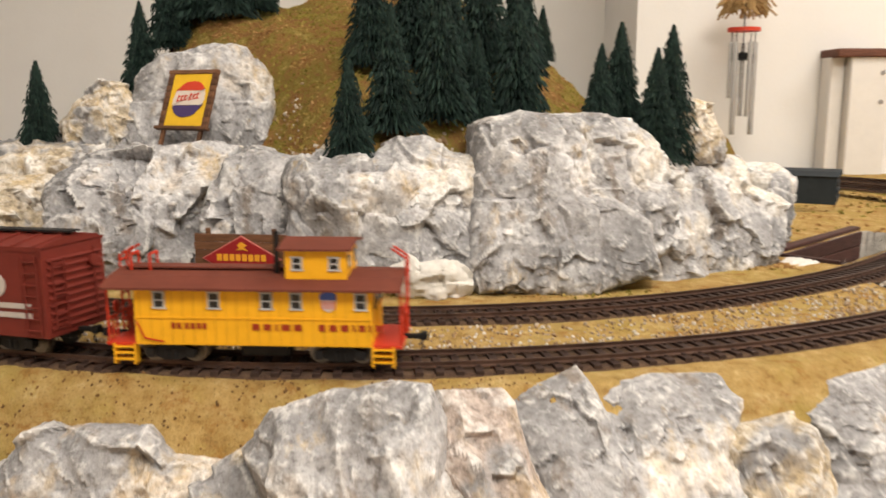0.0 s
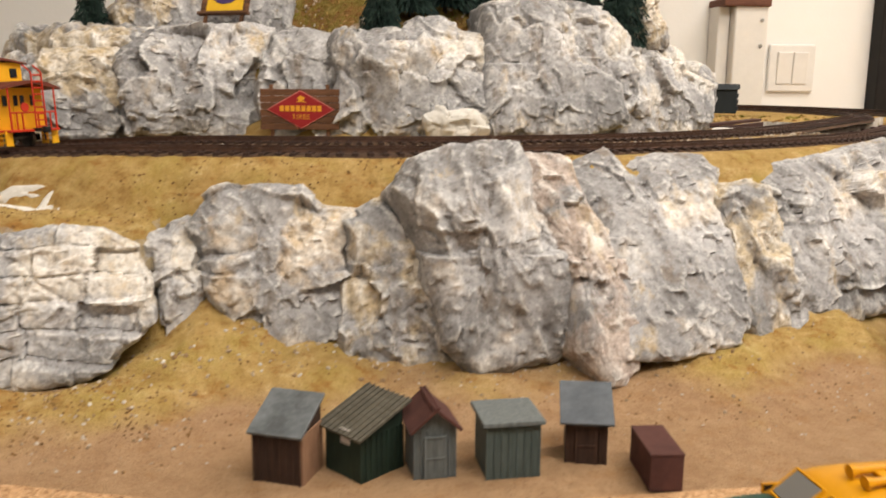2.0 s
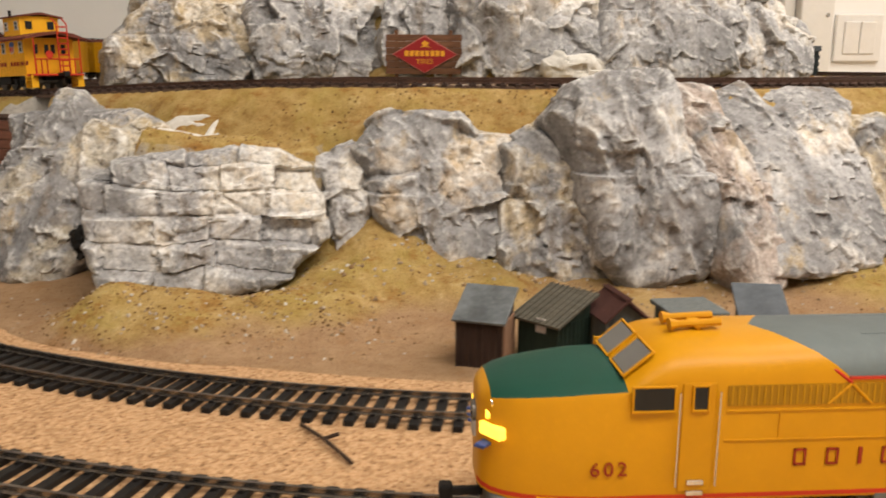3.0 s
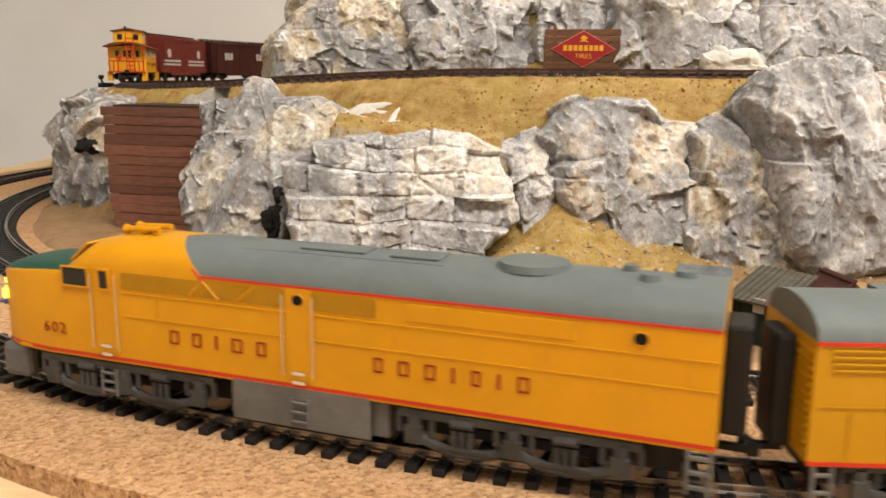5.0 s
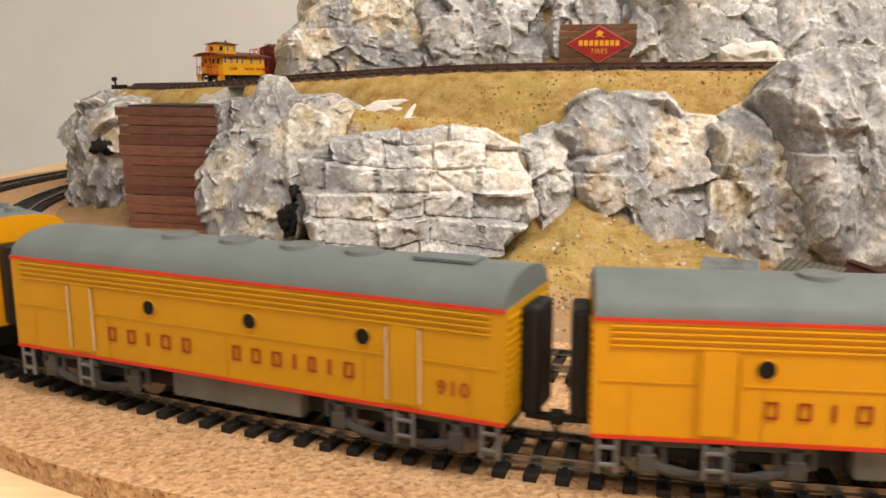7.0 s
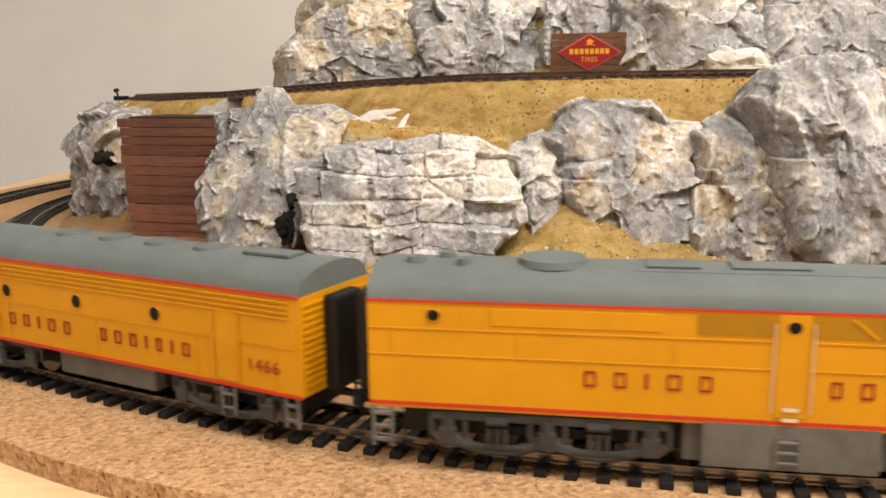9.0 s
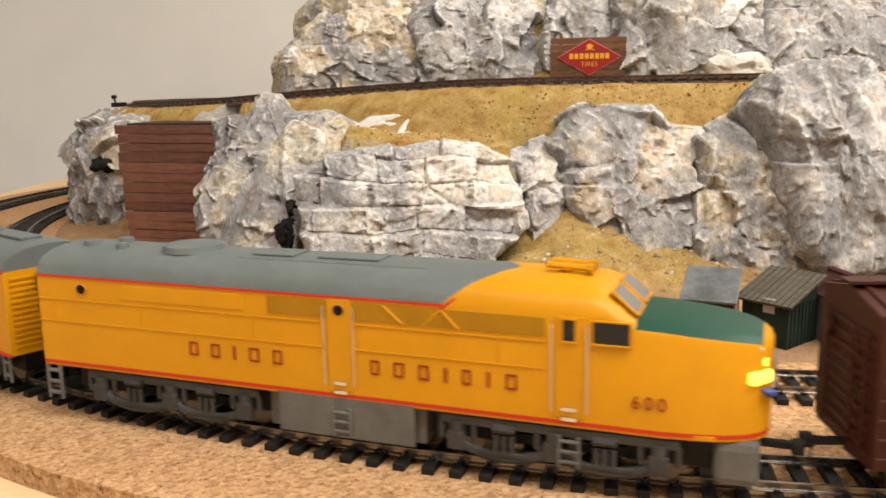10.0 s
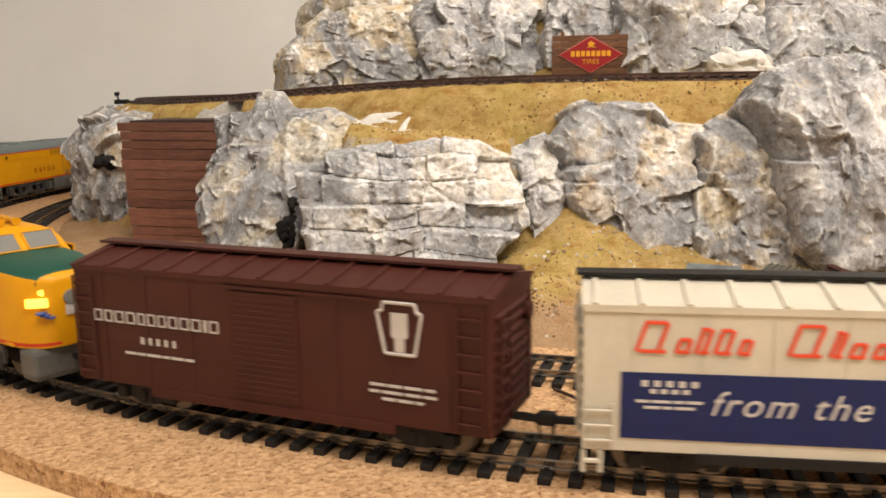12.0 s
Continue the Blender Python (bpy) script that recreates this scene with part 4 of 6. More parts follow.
    for sg in (-1, 1):
        y = sg * half
        part("roof_stripe", box((0.0405, y * 1.002, 0.0457), (0.140, 0.0006, 0.0008)), RED, e)
        for px, pw in ((-0.0745, 0.0092), (-0.0638, 0.0032)):
            w = part("cab_window", box((px, y * 1.03, 0.0412), (pw, 0.0005, 0.0062), 0.0002), GLASS, e)
            fr = bmesh.new()
            for dx, dz, sx, sz in ((0, 0.0034, pw + 0.001, 0.0006), (0, -0.0034, pw + 0.001, 0.0006), (pw / 2 + 0.0002, 0, 0.0005, 0.0066), (-pw / 2 - 0.0002, 0, 0.0005, 0.0066)):
                add_box(fr, (px + dx, y * 1.036, 0.0412 + dz), (sx, 0.0007, sz), 0.00015)
            part("window_frame", fr, YELLOW, w)
        for dx in (-0.0640, 0.0015):
            d = part("door", box((dx, y * 1.004, 0.0300), (0.0078, 0.0006, 0.0305), 0.0002), YELLOW, e)
            part("handrail", rods([((dx - 0.0046, y * 1.05, 0.0165), (dx - 0.0046, y * 1.05, 0.0430)), ((dx + 0.0046, y * 1.05, 0.0165), (dx + 0.0046, y * 1.05, 0.0430))], 0.00022), SILVER, d)
            part("step", ladder(dx, y * 1.03, 0.0035, 0.0120, 0.0052, 3, 0.0005), SKIRT, d)
            bm = bmesh.new()
            for z in (0.0145, 0.0175):
                add_box(bm, (dx, y * 1.03, z), (0.0040, 0.0008, 0.0014), 0.0002)
            part("kick_plate", bm, SILVER, d)
        for px in (0.0015, 0.0924):
            p = part("porthole", disc(bmesh.new(), (px, y * 1.012, 0.0415), 0.0017, 0.0006), PORT, e)
            part("porthole_rim", rods([((px + 0.0019 * math.cos(a), y * 1.015, 0.0415 + 0.0019 * math.sin(a)), (px + 0.0019 * math.cos(a + 0.53), y * 1.015, 0.0415 + 0.0019 * math.sin(a + 0.53))) for a in [i * 0.5236 for i in range(12)]], 0.0003, 5), YELLOW, p)
        # screen grille: darker yellow sheet paints the shade behind its slats; truss beside the door
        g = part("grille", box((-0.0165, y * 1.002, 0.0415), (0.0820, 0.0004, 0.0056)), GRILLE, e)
        bm = bmesh.new()
        for i in range(54):
            add_box(bm, (-0.0565 + i * 0.0015, y * 1.012, 0.0415), (0.0004, 0.0003, 0.0054))
        part("slat", bm, MUSTARD, g)
        bm = bmesh.new()
        for x0, x1 in ((-0.034, -0.029), (-0.024, -0.029), (-0.018, -0.012)):
            add_rod(bm, (x0, y * 1.015, 0.0387), (x1, y * 1.015, 0.0443), 0.0004, 6)
        part("truss", bm, YELLOW, g)
        part("panel_recess", box((0.0550, y * 1.003, 0.0415), (0.0440, 0.0005, 0.0054), 0.0002), YELLOW, e)
        bm = bmesh.new()
        for z in (0.0372, 0.0290):
            add_box(bm, (0.0265, y * 1.004, z), (0.168, 0.0005, 0.0005), 0.0001)
        for x in (-0.0450, 0.0300, 0.0700, 0.1040):
            add_box(bm, (x, y * 1.003, 0.0330), (0.0003, 0.0004, 0.0085))
        part("panel_rib", bm, YELLOW, e)
        a, b = (NAME_A, NAME_B) if sg < 0 else (NAME_B[::-1], NAME_A[::-1])
        frames(NAME_A, 0.0047, 0.0042, LETTER, e, on_side(0.0365 if sg > 0 else -0.0250, 0.0238, y * 1.012))
        frames(NAME_B, 0.0044, 0.0042, LETTER, e, on_side(-0.0290 if sg > 0 else 0.0450, 0.0238, y * 1.012))
        lettering(number, 0.0036, LETTER, e, on_side(-0.0840, 0.0215, y * 1.02), "road_number", spacing=1.25)
        part("side_skirt", box((0.0010, y * 0.97, 0.0074), (0.0430, 0.0010, 0.0104), 0.0003), SKIRT, e)
        part("rear_step", ladder(0.1070, y * 1.0, 0.0025, 0.0120, 0.0052, 3, 0.0006), SKIRT, e)
        # windscreen
        sl = math.degrees(math.atan2(0.0073, 0.0075))
        w = part("windscreen", box((-0.0768, sg * 0.0072, 0.0486), (0.0084, 0.0110, 0.0008), 0.0003, ry=-sl), GLASS_PALE, e)
        fr = bmesh.new()
        for dy, du, sx, sy in ((0.0058, 0, 0.0096, 0.0007), (-0.0058, 0, 0.0096, 0.0007), (0, 0.0046, 0.0007, 0.0120), (0, -0.0046, 0.0007, 0.0120)):
            add_box(fr, (-0.0769 + du * math.cos(radians(sl)), sg * 0.0072 + dy, 0.0487 + du * math.sin(radians(sl))), (sx, sy, 0.0009), 0.0003, ry=-sl)
        part("window_frame", fr, YELLOW, w)
        part("marker_lamp", disc_x((-0.1085, sg * 0.0098, 0.0375), 0.0013, 0.0030), SILVER, e)
        bm = bmesh.new()
        for i in range(3):
            add_box(bm, (-0.1102 - 0.0004 * i, sg * (0.0092 - i * 0.0012), 0.0262 - i * 0.0011), (0.0028, 0.0072 - i * 0.0012, 0.0007), 0.0002, rz=sg * 42)
        part("wing_badge", bm, BLUE, e, "blue striped wing emblem")
    part("fuel_tank", box((0.0020, 0, 0.0068), (0.050, 0.030, 0.0090), 0.0006), SKIRT, e)
    bm = box((-0.1050, 0, 0.0070), (0.0110, 0.0300, 0.0100), 0.0020)
    part("pilot", bm, SKIRT, e, "grey pilot under the nose")
    part("number_plate_box", box((-0.1124, 0, 0.0262), (0.0016, 0.0050, 0.0046), 0.0004), WHITE, e)
    part("headlamp", disc_x((-0.1122, 0, 0.0310), 0.0030, 0.0024), GLASS_PALE, e, "unlit round headlamp lens")
    part("number_board", box((-0.1092, -0.0106, 0.0300), (0.0072, 0.0034, 0.0036), 0.0006, rz=-54), LAMPGLOW, e, "lit number board")
    part("number_board", box((-0.1092, 0.0106, 0.0300), (0.0072, 0.0034, 0.0036), 0.0006, rz=54), LAMPGLOW, e, "lit number board")
    for sg in (-1, 1):
        part("class_lamp", disc_x((-0.1098, sg * 0.0094, 0.0340), 0.0012, 0.0026), LAMPGLOW, e, "small lit amber lamp")
    # solid black box, added as dark backing that blocks light behind the trucks
    part("underframe", box((0, 0, 0.0095), (0.205, 0.0220, 0.0105)), BLACK, e)
    # roof gear
    bm = bmesh.new()
    add_rod(bm, (0.062, 0, 0.0540), (0.062, 0, 0.0562), 0.0098, 28, 0.0092)
    part("roof_fan", bm, GREY, e)
    for x, y, r in ((0.092, -0.004, 0.0028), (0.100, 0.003, 0.0030), (0.086, 0.005, 0.0022)):
        part("exhaust_stack", add_rod(bmesh.new(), (x, y, 0.0538), (x, y, 0.0562), r, 14, r * 0.8), GREY, e)
    bm = bmesh.new()
    for x0, x1, y in ((-0.022, 0.040, -0.0075), (-0.022, 0.040, 0.0075)):
        add_box(bm, ((x0 + x1) / 2, y, 0.0535), (x1 - x0, 0.0006, 0.0012))
    add_box(bm, (0.030, 0, 0.0548), (0.014, 0.010, 0.0008), 0.0003)
    add_box(bm, (0.005, 0, 0.0548), (0.020, 0.009, 0.0008), 0.0003)
    part("roof_hatch", bm, GREY, e)
    bm = rods([((-0.0655, y, 0.0560), (-0.0545, y, 0.0565)) for y in (-0.0030, 0.0030)], 0.0011, 8)
    for y in (-0.0030, 0.0030):
        add_rod(bm, (-0.060, y, 0.054), (-0.060, y, 0.0562), 0.0008, 6)
        add_rod(bm, (-0.0650, y, 0.0560), (-0.0670, y, 0.0559), 0.0012, 8, 0.0019)
    add_box(bm, (-0.0598, 0, 0.0556), (0.0030, 0.0080, 0.0010), 0.0003)
    part("horn", bm, YELLOW, e)
    part("diaphragm", box((0.1135, 0, 0.0285), (0.0065, 0.0150, 0.0320), 0.0012), BLACK, e)
    for ch in e.children:
        if ch.name.split('.')[0] not in ('body', 'roof', 'nose_panel', 'sill_stripe'):
            squash(ch, low)
            for g in ch.children:
                if g.name.split('.')[0] != 'step':
                    squash(g, low)
    for x in (-0.0597, 0.0620):
        truck(e, x, (-0.0270, 0.0, 0.0270), 0.0160, 0.0066, TRUCKGREY)
    coupler(e, -0.1110, -1)
    coupler(e, 0.1100, 1)
    return e


def disc_x(c, r, depth):
    return add_rod(bmesh.new(), (c[0] - depth / 2, c[1], c[2]), (c[0] + depth / 2, c[1], c[2]), r, 18)


def booster(number, yellow, label, at, way=1):
    """A cabless diesel unit with three portholes."""
    e = thing("diesel_booster", label, "locomotive", at, "locomotives of the lower train")
    half, zb, zs, zt, L = 0.0176, 0.0125, 0.0422, 0.0500, 0.0850
    prof = [(half, zb), (half, zs), (half * 0.95, zs + 0.0030), (half * 0.80, zs + 0.0052), (half * 0.58, zs + 0.0066), (half * 0.3, zs + 0.0075), (0, zt)]
    full = [(-y, z) for y, z in prof] + [(y, z) for y, z in prof[-2::-1]]
    part("body", poly([full[0], full[1], full[-2], full[-1]], 2 * L, "x"), yellow, e)
    ob = part("roof", poly(full[1:-1], 2 * L - 0.0006, "x"), GREY, e, smooth=True, label="grey roof")
    ob.data.set_sharp_from_angle(angle=radians(38))
    for sg in (-1, 1):
        y = sg * half
        part("roof_stripe", box((0, y * 1.008, zs), (2 * L, 0.0006, 0.0009)), RED, e)
        part("sill_stripe", box((0, y * 1.008, zb + 0.0002), (2 * L, 0.0006, 0.0010)), RED, e)
        bm = bmesh.new()
        for z in (0.0406, 0.0390, 0.0374, 0.0358):
            add_box(bm, (0, y * 1.006, z), (2 * L - 0.008, 0.0010, 0.0006), 0.0002)
        part("louvre_rib", bm, yellow, e)
        bm = bmesh.new()
        add_box(bm, (0, y * 1.005, 0.0270), (2 * L - 0.004, 0.0005, 0.0005))
        for x in (-0.076, -0.045, 0.0, 0.045, 0.076):
            add_box(bm, (x, y * 1.004, 0.0200), (0.0003, 0.0004, 0.0140))
        part("panel_rib", bm, yellow, e)
        for x in (-0.0280 * -sg * way, 0.0085 * -sg * way, 0.0450 * -sg * way):
            p = part("porthole", disc(bmesh.new(), (x, y * 1.010, 0.0312), 0.0022, 0.0006), PORT, e)
            part("porthole_rim", rods([((x + 0.0024 * math.cos(a), y * 1.014, 0.0312 + 0.0024 * math.sin(a)), (x + 0.0024 * math.cos(a + 0.53), y * 1.014, 0.0312 + 0.0024 * math.sin(a + 0.53))) for a in [i * 0.5236 for i in range(12)]], 0.0003, 5), yellow, p)
        for x in (-0.0555, 0.0570):
            d = part("door", box((x, y * 1.005, 0.0250), (0.0082, 0.0007, 0.0220), 0.0002), yellow, e)
            part("handrail", rods([((x - 0.0048, y * 1.04, 0.0150), (x - 0.0048, y * 1.04, 0.0350)), ((x + 0.0048, y * 1.04, 0.0150), (x + 0.0048, y * 1.04, 0.0350))], 0.00035), SILVER if number[0] == "9" else yellow, d)
            part("step", ladder(x, y * 1.02, 0.0030, 0.0118, 0.0050, 2, 0.0006), SKIRT, d)
        for x in (-0.081, 0.081):
            part("corner_step", ladder(x, y * 1.0, 0.0030, 0.0120, 0.0044, 2, 0.0006), SKIRT, e)
        frames(NAME_A, 0.0046, 0.0043, LETTER, e, on_side(-0.0290 * -sg, 0.0212, y * 1.02))
        frames(NAME_B, 0.0040, 0.0043, LETTER, e, on_side(0.0220 * -sg, 0.0212, y * 1.02))
        lettering(number, 0.0040, LETTER, e, on_side(0.0710 * -sg, 0.0202, y * 1.02), "road_number", spacing=1.15)
    for x in (-0.030, -0.008, 0.014, 0.036):
        part("roof_fan", add_rod(bmesh.new(), (x, 0, zt - 0.0006), (x, 0, zt + 0.0008), 0.0058, 20, 0.0052), FANGREY, e)
    part("roof_vent", box((0.062, 0, zt + 0.0004), (0.018, 0.008, 0.0012), 0.0003), GREY, e)
    # added black box again keeps light from passing under the body
    part("underframe", box((0, 0, 0.0085), (0.160, 0.0220, 0.0080)), BLACK, e)
    part("fuel_tank", box((0.000, 0, 0.0075), (0.046, 0.0310, 0.0080), 0.0008), SKIRT, e)
    for sg in (-1, 1):
        bm = bmesh.new()
        for i in range(13):
            add_box(bm, (sg * (L + 0.0002), 0, 0.0155 + i * 0.0020), (0.0006, half * 1.8, 0.0008))
        part("end_rib", bm, yellow, e)
        part("diaphragm", box((sg * (L + 0.0025), 0, 0.0265), (0.0050, 0.0140, 0.0290), 0.0012), BLACK, e)
        coupler(e, sg * L, sg)
    for x in (-0.0540, 0.0540):
        truck(e, x, (-0.0175, 0.0175), 0.0157, 0.0060, TRUCKGREY)
    return e


def boxcar(label, at, body, roof_mat, board, group, doors=True, length=0.143, eave=0.0470, lean_to=0.0510, sill=None):
    """A forty-foot boxcar with ribbed ends, ladders, doors and a running board."""
    e = thing("boxcar", label, "railway car", at, group)
    half, zb, L = 0.0176, 0.0090, length / 2
    part("body", box((0, 0, (zb + eave) / 2), (2 * L, 2 * half, eave - zb), 0.0003), body, e)
    part("roof", poly([(-half * 1.03, eave), (half * 1.03, eave), (half * 1.03, eave + 0.0006), (0, lean_to), (-half * 1.03, eave + 0.0006)], 2 * L + 0.001, "x"), roof_mat, e)
    sl = math.atan2(lean_to - eave - 0.0006, half * 1.03)
    bm = bmesh.new()
    for i in range(13):
        for sg in (-1, 1):
            add_box(bm, (-L + 0.003 + i * (2 * L - 0.006) / 12, sg * half * 0.52, (eave + lean_to) / 2 + 0.0006), (0.0014, half * 1.04, 0.0007), 0.0002, rx=-sg * math.degrees(sl))
    part("roof_rib", bm, roof_mat, e)
    part("running_board", box((0, 0, lean_to + 0.0011), (2 * L + 0.004, 0.0064, 0.0008)), board, e)
    for sg in (-1, 1):
        y = sg * half
        part("side_sill", box((0, y * 1.004, zb - 0.0012), (2 * L * 0.60, 0.0008, 0.0030), 0.0002), sill or body, e)
        part("eave_strip", box((0, y * 1.012, eave - 0.0006), (2 * L, 0.0006, 0.0012)), body, e)
        if doors:
            d = part("door", box((0.001, y * 1.01, 0.0270), (0.0230, 0.0008, 0.0330), 0.0002), body, e)
            bm = bmesh.new()
            for i in range(17):
                add_box(bm, (0.001, y * 1.03, 0.0125 + i * 0.0018), (0.0215, 0.0007, 0.0007), 0.0002)
            part("door_rib", bm, body, d)
            part("door_rail", box((-0.012 * sg, y * 1.03, 0.0446), (0.050, 0.0008, 0.0008)), body, e)
        for x in (-L + 0.004, L - 0.006):
            part("ladder", ladder(x, y * 1.05, 0.0100, 0.0440, 0.0072, 7) if doors else ladder(x, y * 1.05, 0.0100, 0.0220, 0.0072, 3), body, e)
        bm = bmesh.new()
        for q in range(8):
            add_box(bm, (-L + 0.012 + q * (2 * L - 0.024) / 7, y * 1.003, (zb + eave) / 2), (0.0004, 0.0003, eave - zb - 0.003))
        part("rivet_seam", bm, body, e)
        bm = bmesh.new()
        for i in range(10):
            add_rod(bm, (sg * L, -half * 0.86, 0.0125 + i * 0.0032), (sg * L, half * 0.86, 0.0125 + i * 0.0032), 0.0008, 8)
        part("end_rib", bm, body, e)
        part("end_ladder", ladder(0, 0, 0, 0.030, 0.0066, 7), body, e, at=pose(sg * (L + 0.0012), -0.010, 0.012, 0, 0, 90))
        bm = rods([((sg * (L + 0.0014), 0.010, 0.012), (sg * (L + 0.0014), 0.010, 0.044))], 0.0004)
        add_rod(bm, (sg * (L + 0.0008), 0.010, 0.0380), (sg * (L + 0.0022), 0.010, 0.0380), 0.0026, 14)
        part("brake_wheel", bm, body, e)
        coupler(e, sg * L, sg)
    part("underframe", box((0, 0, 0.0075), (2 * L - 0.004, 0.0080, 0.0030)), BLACK, e)
    for x in (-0.0480, 0.0480):
        truck(e, x, (-0.0098, 0.0098), 0.0132, 0.0053, BLACK, False)
    return e


def row_bars(e, rows, mat, y):
    """Plain small print: rows of (x, z, height, widths)."""
    for x, z, h, widths in rows:
        bars([w * 0.8 for w in widths], h * 0.9, h, mat, e, on_side(x, z, y))


def caboose(at):
    e = thing("caboose", "yellow caboose with brown roof, cupola and red end rails", "railway car", at)
    half, zb, ze, L = 0.0170, 0.0090, 0.0340, 0.0485
    part("body", box((0, 0, (zb + ze) / 2), (2 * L, 2 * half, ze - zb), 0.0003), CABYELLOW, e)
    rp = [(-half * 1.22, ze - 0.0006), (-half * 0.7, ze + 0.0026), (0, ze + 0.0038), (half * 0.7, ze + 0.0026), (half * 1.22, ze - 0.0006), (half * 1.22, ze - 0.0016), (0, ze + 0.0022), (-half * 1.22, ze - 0.0016)]
    part("roof", poly(rp, 0.121, "x"), DARKRED, e, "brown-red roof")
    part("running_board", box((-0.022, 0, ze + 0.0046), (0.070, 0.008, 0.0007)), DARKRED, e)
    cx = 0.0255
    c = part("cupola", box((cx, 0, 0.0425), (0.0250, 0.0270, 0.0130), 0.0003), CABYELLOW, e)
    part("cupola_roof", poly([(-0.0158, 0.0488), (0, 0.0515), (0.0158, 0.0488), (0.0158, 0.0479), (0, 0.0500), (-0.0158, 0.0479)], 0.0300, "x"), DARKRED, c)
    bpy.context.view_layer.update()
    for ch in c.children:
        ch.location.x = cx

    def window(x, y, z, w, h, parent):
        g = part("window", box((x, y, z), (w, 0.0005, h)), GLASS, parent)
        fr = bmesh.new()
        for dx, dz, sx, sz in ((0, h / 2, w + 0.0012, 0.0007), (0, -h / 2, w + 0.0016, 0.0008), (w / 2, 0, 0.0007, h), (-w / 2, 0, 0.0007, h), (0, 0, w, 0.0005)):
            add_box(fr, (x + dx, y * 1.012, z + dz), (sx, 0.0007, sz), 0.00015)
        part("window_frame", fr, PALEGREY, g)

    for sg in (-1, 1):
        y = sg * half
        for x in (-0.0380, -0.0155, 0.0060, 0.0180, 0.0440):
            window(x, y * 1.005, 0.0278, 0.0042, 0.0066, e)
        for x in (cx - 0.0075, cx + 0.0075):
            window(x, sg * 0.0136, 0.0425, 0.0038, 0.0052, c)
        part("roof_stripe", box((0, y * 1.01, ze - 0.0012), (2 * L, 0.0006, 0.0009)), RED, e)
        part("belt_rail", box((0, y * 1.008, 0.0205), (2 * L, 0.0006, 0.0006)), CABYELLOW, e)
        bm = bmesh.new()
        for i in range(22):
            add_box(bm, (-L + 0.0024 + i * 0.00442, y * 1.002, (zb + ze) / 2), (0.0002, 0.0002, ze - zb - 0.002))
        part("board_groove", bm, MUSTARD, e)
        bars(NAME_A, 0.0017, 0.0026, LETTER, e, on_side(0.010 * -sg, 0.0170, y * 1.02))
        bars(NAME_B, 0.0017, 0.0026, LETTER, e, on_side(0.040 * -sg, 0.0170, y * 1.02))
        bars([0.0016, 0.0016, 0, 0.0016, 0.0016, 0.0016, 0.0016], 0.0008, 0.0024, LETTER, e, on_side(-0.026 * -sg, 0.0172, y * 1.02))
        sh = [(-0.0033, 0.0030), (-0.0018, 0.0038), (0.0018, 0.0038), (0.0033, 0.0030), (0.0033, 0.0008), (-0.0033, 0.0008)]
        for pts, mat in ((sh, BLUE), ([(-0.0030, 0.0007), (0.0030, 0.0007), (0.0028, -0.0028), (0, -0.0042), (-0.0028, -0.0028)], WHITE)):
            bm = poly(pts, 0.0004)
            bmesh.ops.translate(bm, vec=(0.0310, y * 1.02, 0.0278), verts=bm.verts)
            part("shield", bm, mat, e, "red, white and blue shield emblem")
        bm = bmesh.new()
        for i in range(4):
            add_box(bm, (0.0310 - 0.0022 + i * 0.0015, y * 1.035, 0.0266), (0.0006, 0.0004, 0.0034))
        part("shield_stripe", bm, RED, e)
        part("grab_iron", rods([((-L + 0.001, y * 1.03, 0.0190), (-L + 0.004, y * 1.03, 0.0120)), ((-L + 0.004, y * 1.03, 0.0120), (-L + 0.012, y * 1.03, 0.0105))], 0.0003), RED, e)
        # end platforms
        ex = sg * (L + 0.0060)
        part("platform", box((ex, 0, 0.0092), (0.0125, 2 * half, 0.0014), 0.0003), RED, e)
        for ys in (-1, 1):
            bm = bmesh.new()
            for q in range(3):
                add_box(bm, (ex - sg * 0.0014, ys * half * 0.93, 0.0082 - q * 0.0026), (0.0080, 0.0044, 0.0007))
            add_box(bm, (ex - sg * 0.0058, ys * half * 0.93, 0.0052), (0.0007, 0.0046, 0.0086))
            add_box(bm, (ex + sg * 0.0026, ys * half * 0.93, 0.0052), (0.0007, 0.0046, 0.0086))
            part("step", bm, CABYELLOW, e)
            part("end_post", rods([((ex + sg * 0.0054, ys * half * 0.92, 0.0095), (ex + sg * 0.0054, ys * half * 0.92, ze - 0.0005))], 0.0005), RED, e)
        rl = [((ex + sg * 0.0054, -half * 0.9, 0.0195), (ex + sg * 0.0054, half * 0.9, 0.0195))]
        rl += [((ex + sg * 0.0054, q * half * 0.9, 0.0095), (ex + sg * 0.0054, q * half * 0.9, 0.0195)) for q in (-1, -0.75, -0.5, 0.2, 0.5, 0.75, 1)]
        part("end_railing", rods(rl, 0.0005), RED, e)
        lad = ladder(0, 0, 0.0, 0.0330, 0.0070, 9, 0.0005)
        for q in (-1, 1):
            add_rod(lad, (q * 0.0035, 0, 0.033), (q * 0.0035, sg * 0.006, 0.0370), 0.0005, 6)
        part("roof_ladder", lad, RED, e, "red end ladder", at=pose(ex + sg * 0.0062, 0.0040, 0.0095, 0, 0, 90))
        part("brake_wheel", disc_x((ex + sg * 0.0060, -0.0060, 0.0225), 0.0026, 0.0008), RED, e)
        part("end_door", box((sg * L, 0, 0.0215), (0.0008, 0.0080, 0.0210), 0.0002), CABYELLOW, e)
        for ys in (-0.0095, -0.0022, 0.0022, 0.0095):
            part("end_window", box((sg * (L + 0.0004), ys, 0.0265), (0.0006, 0.0028, 0.0060), 0.0001), GLASS, e)
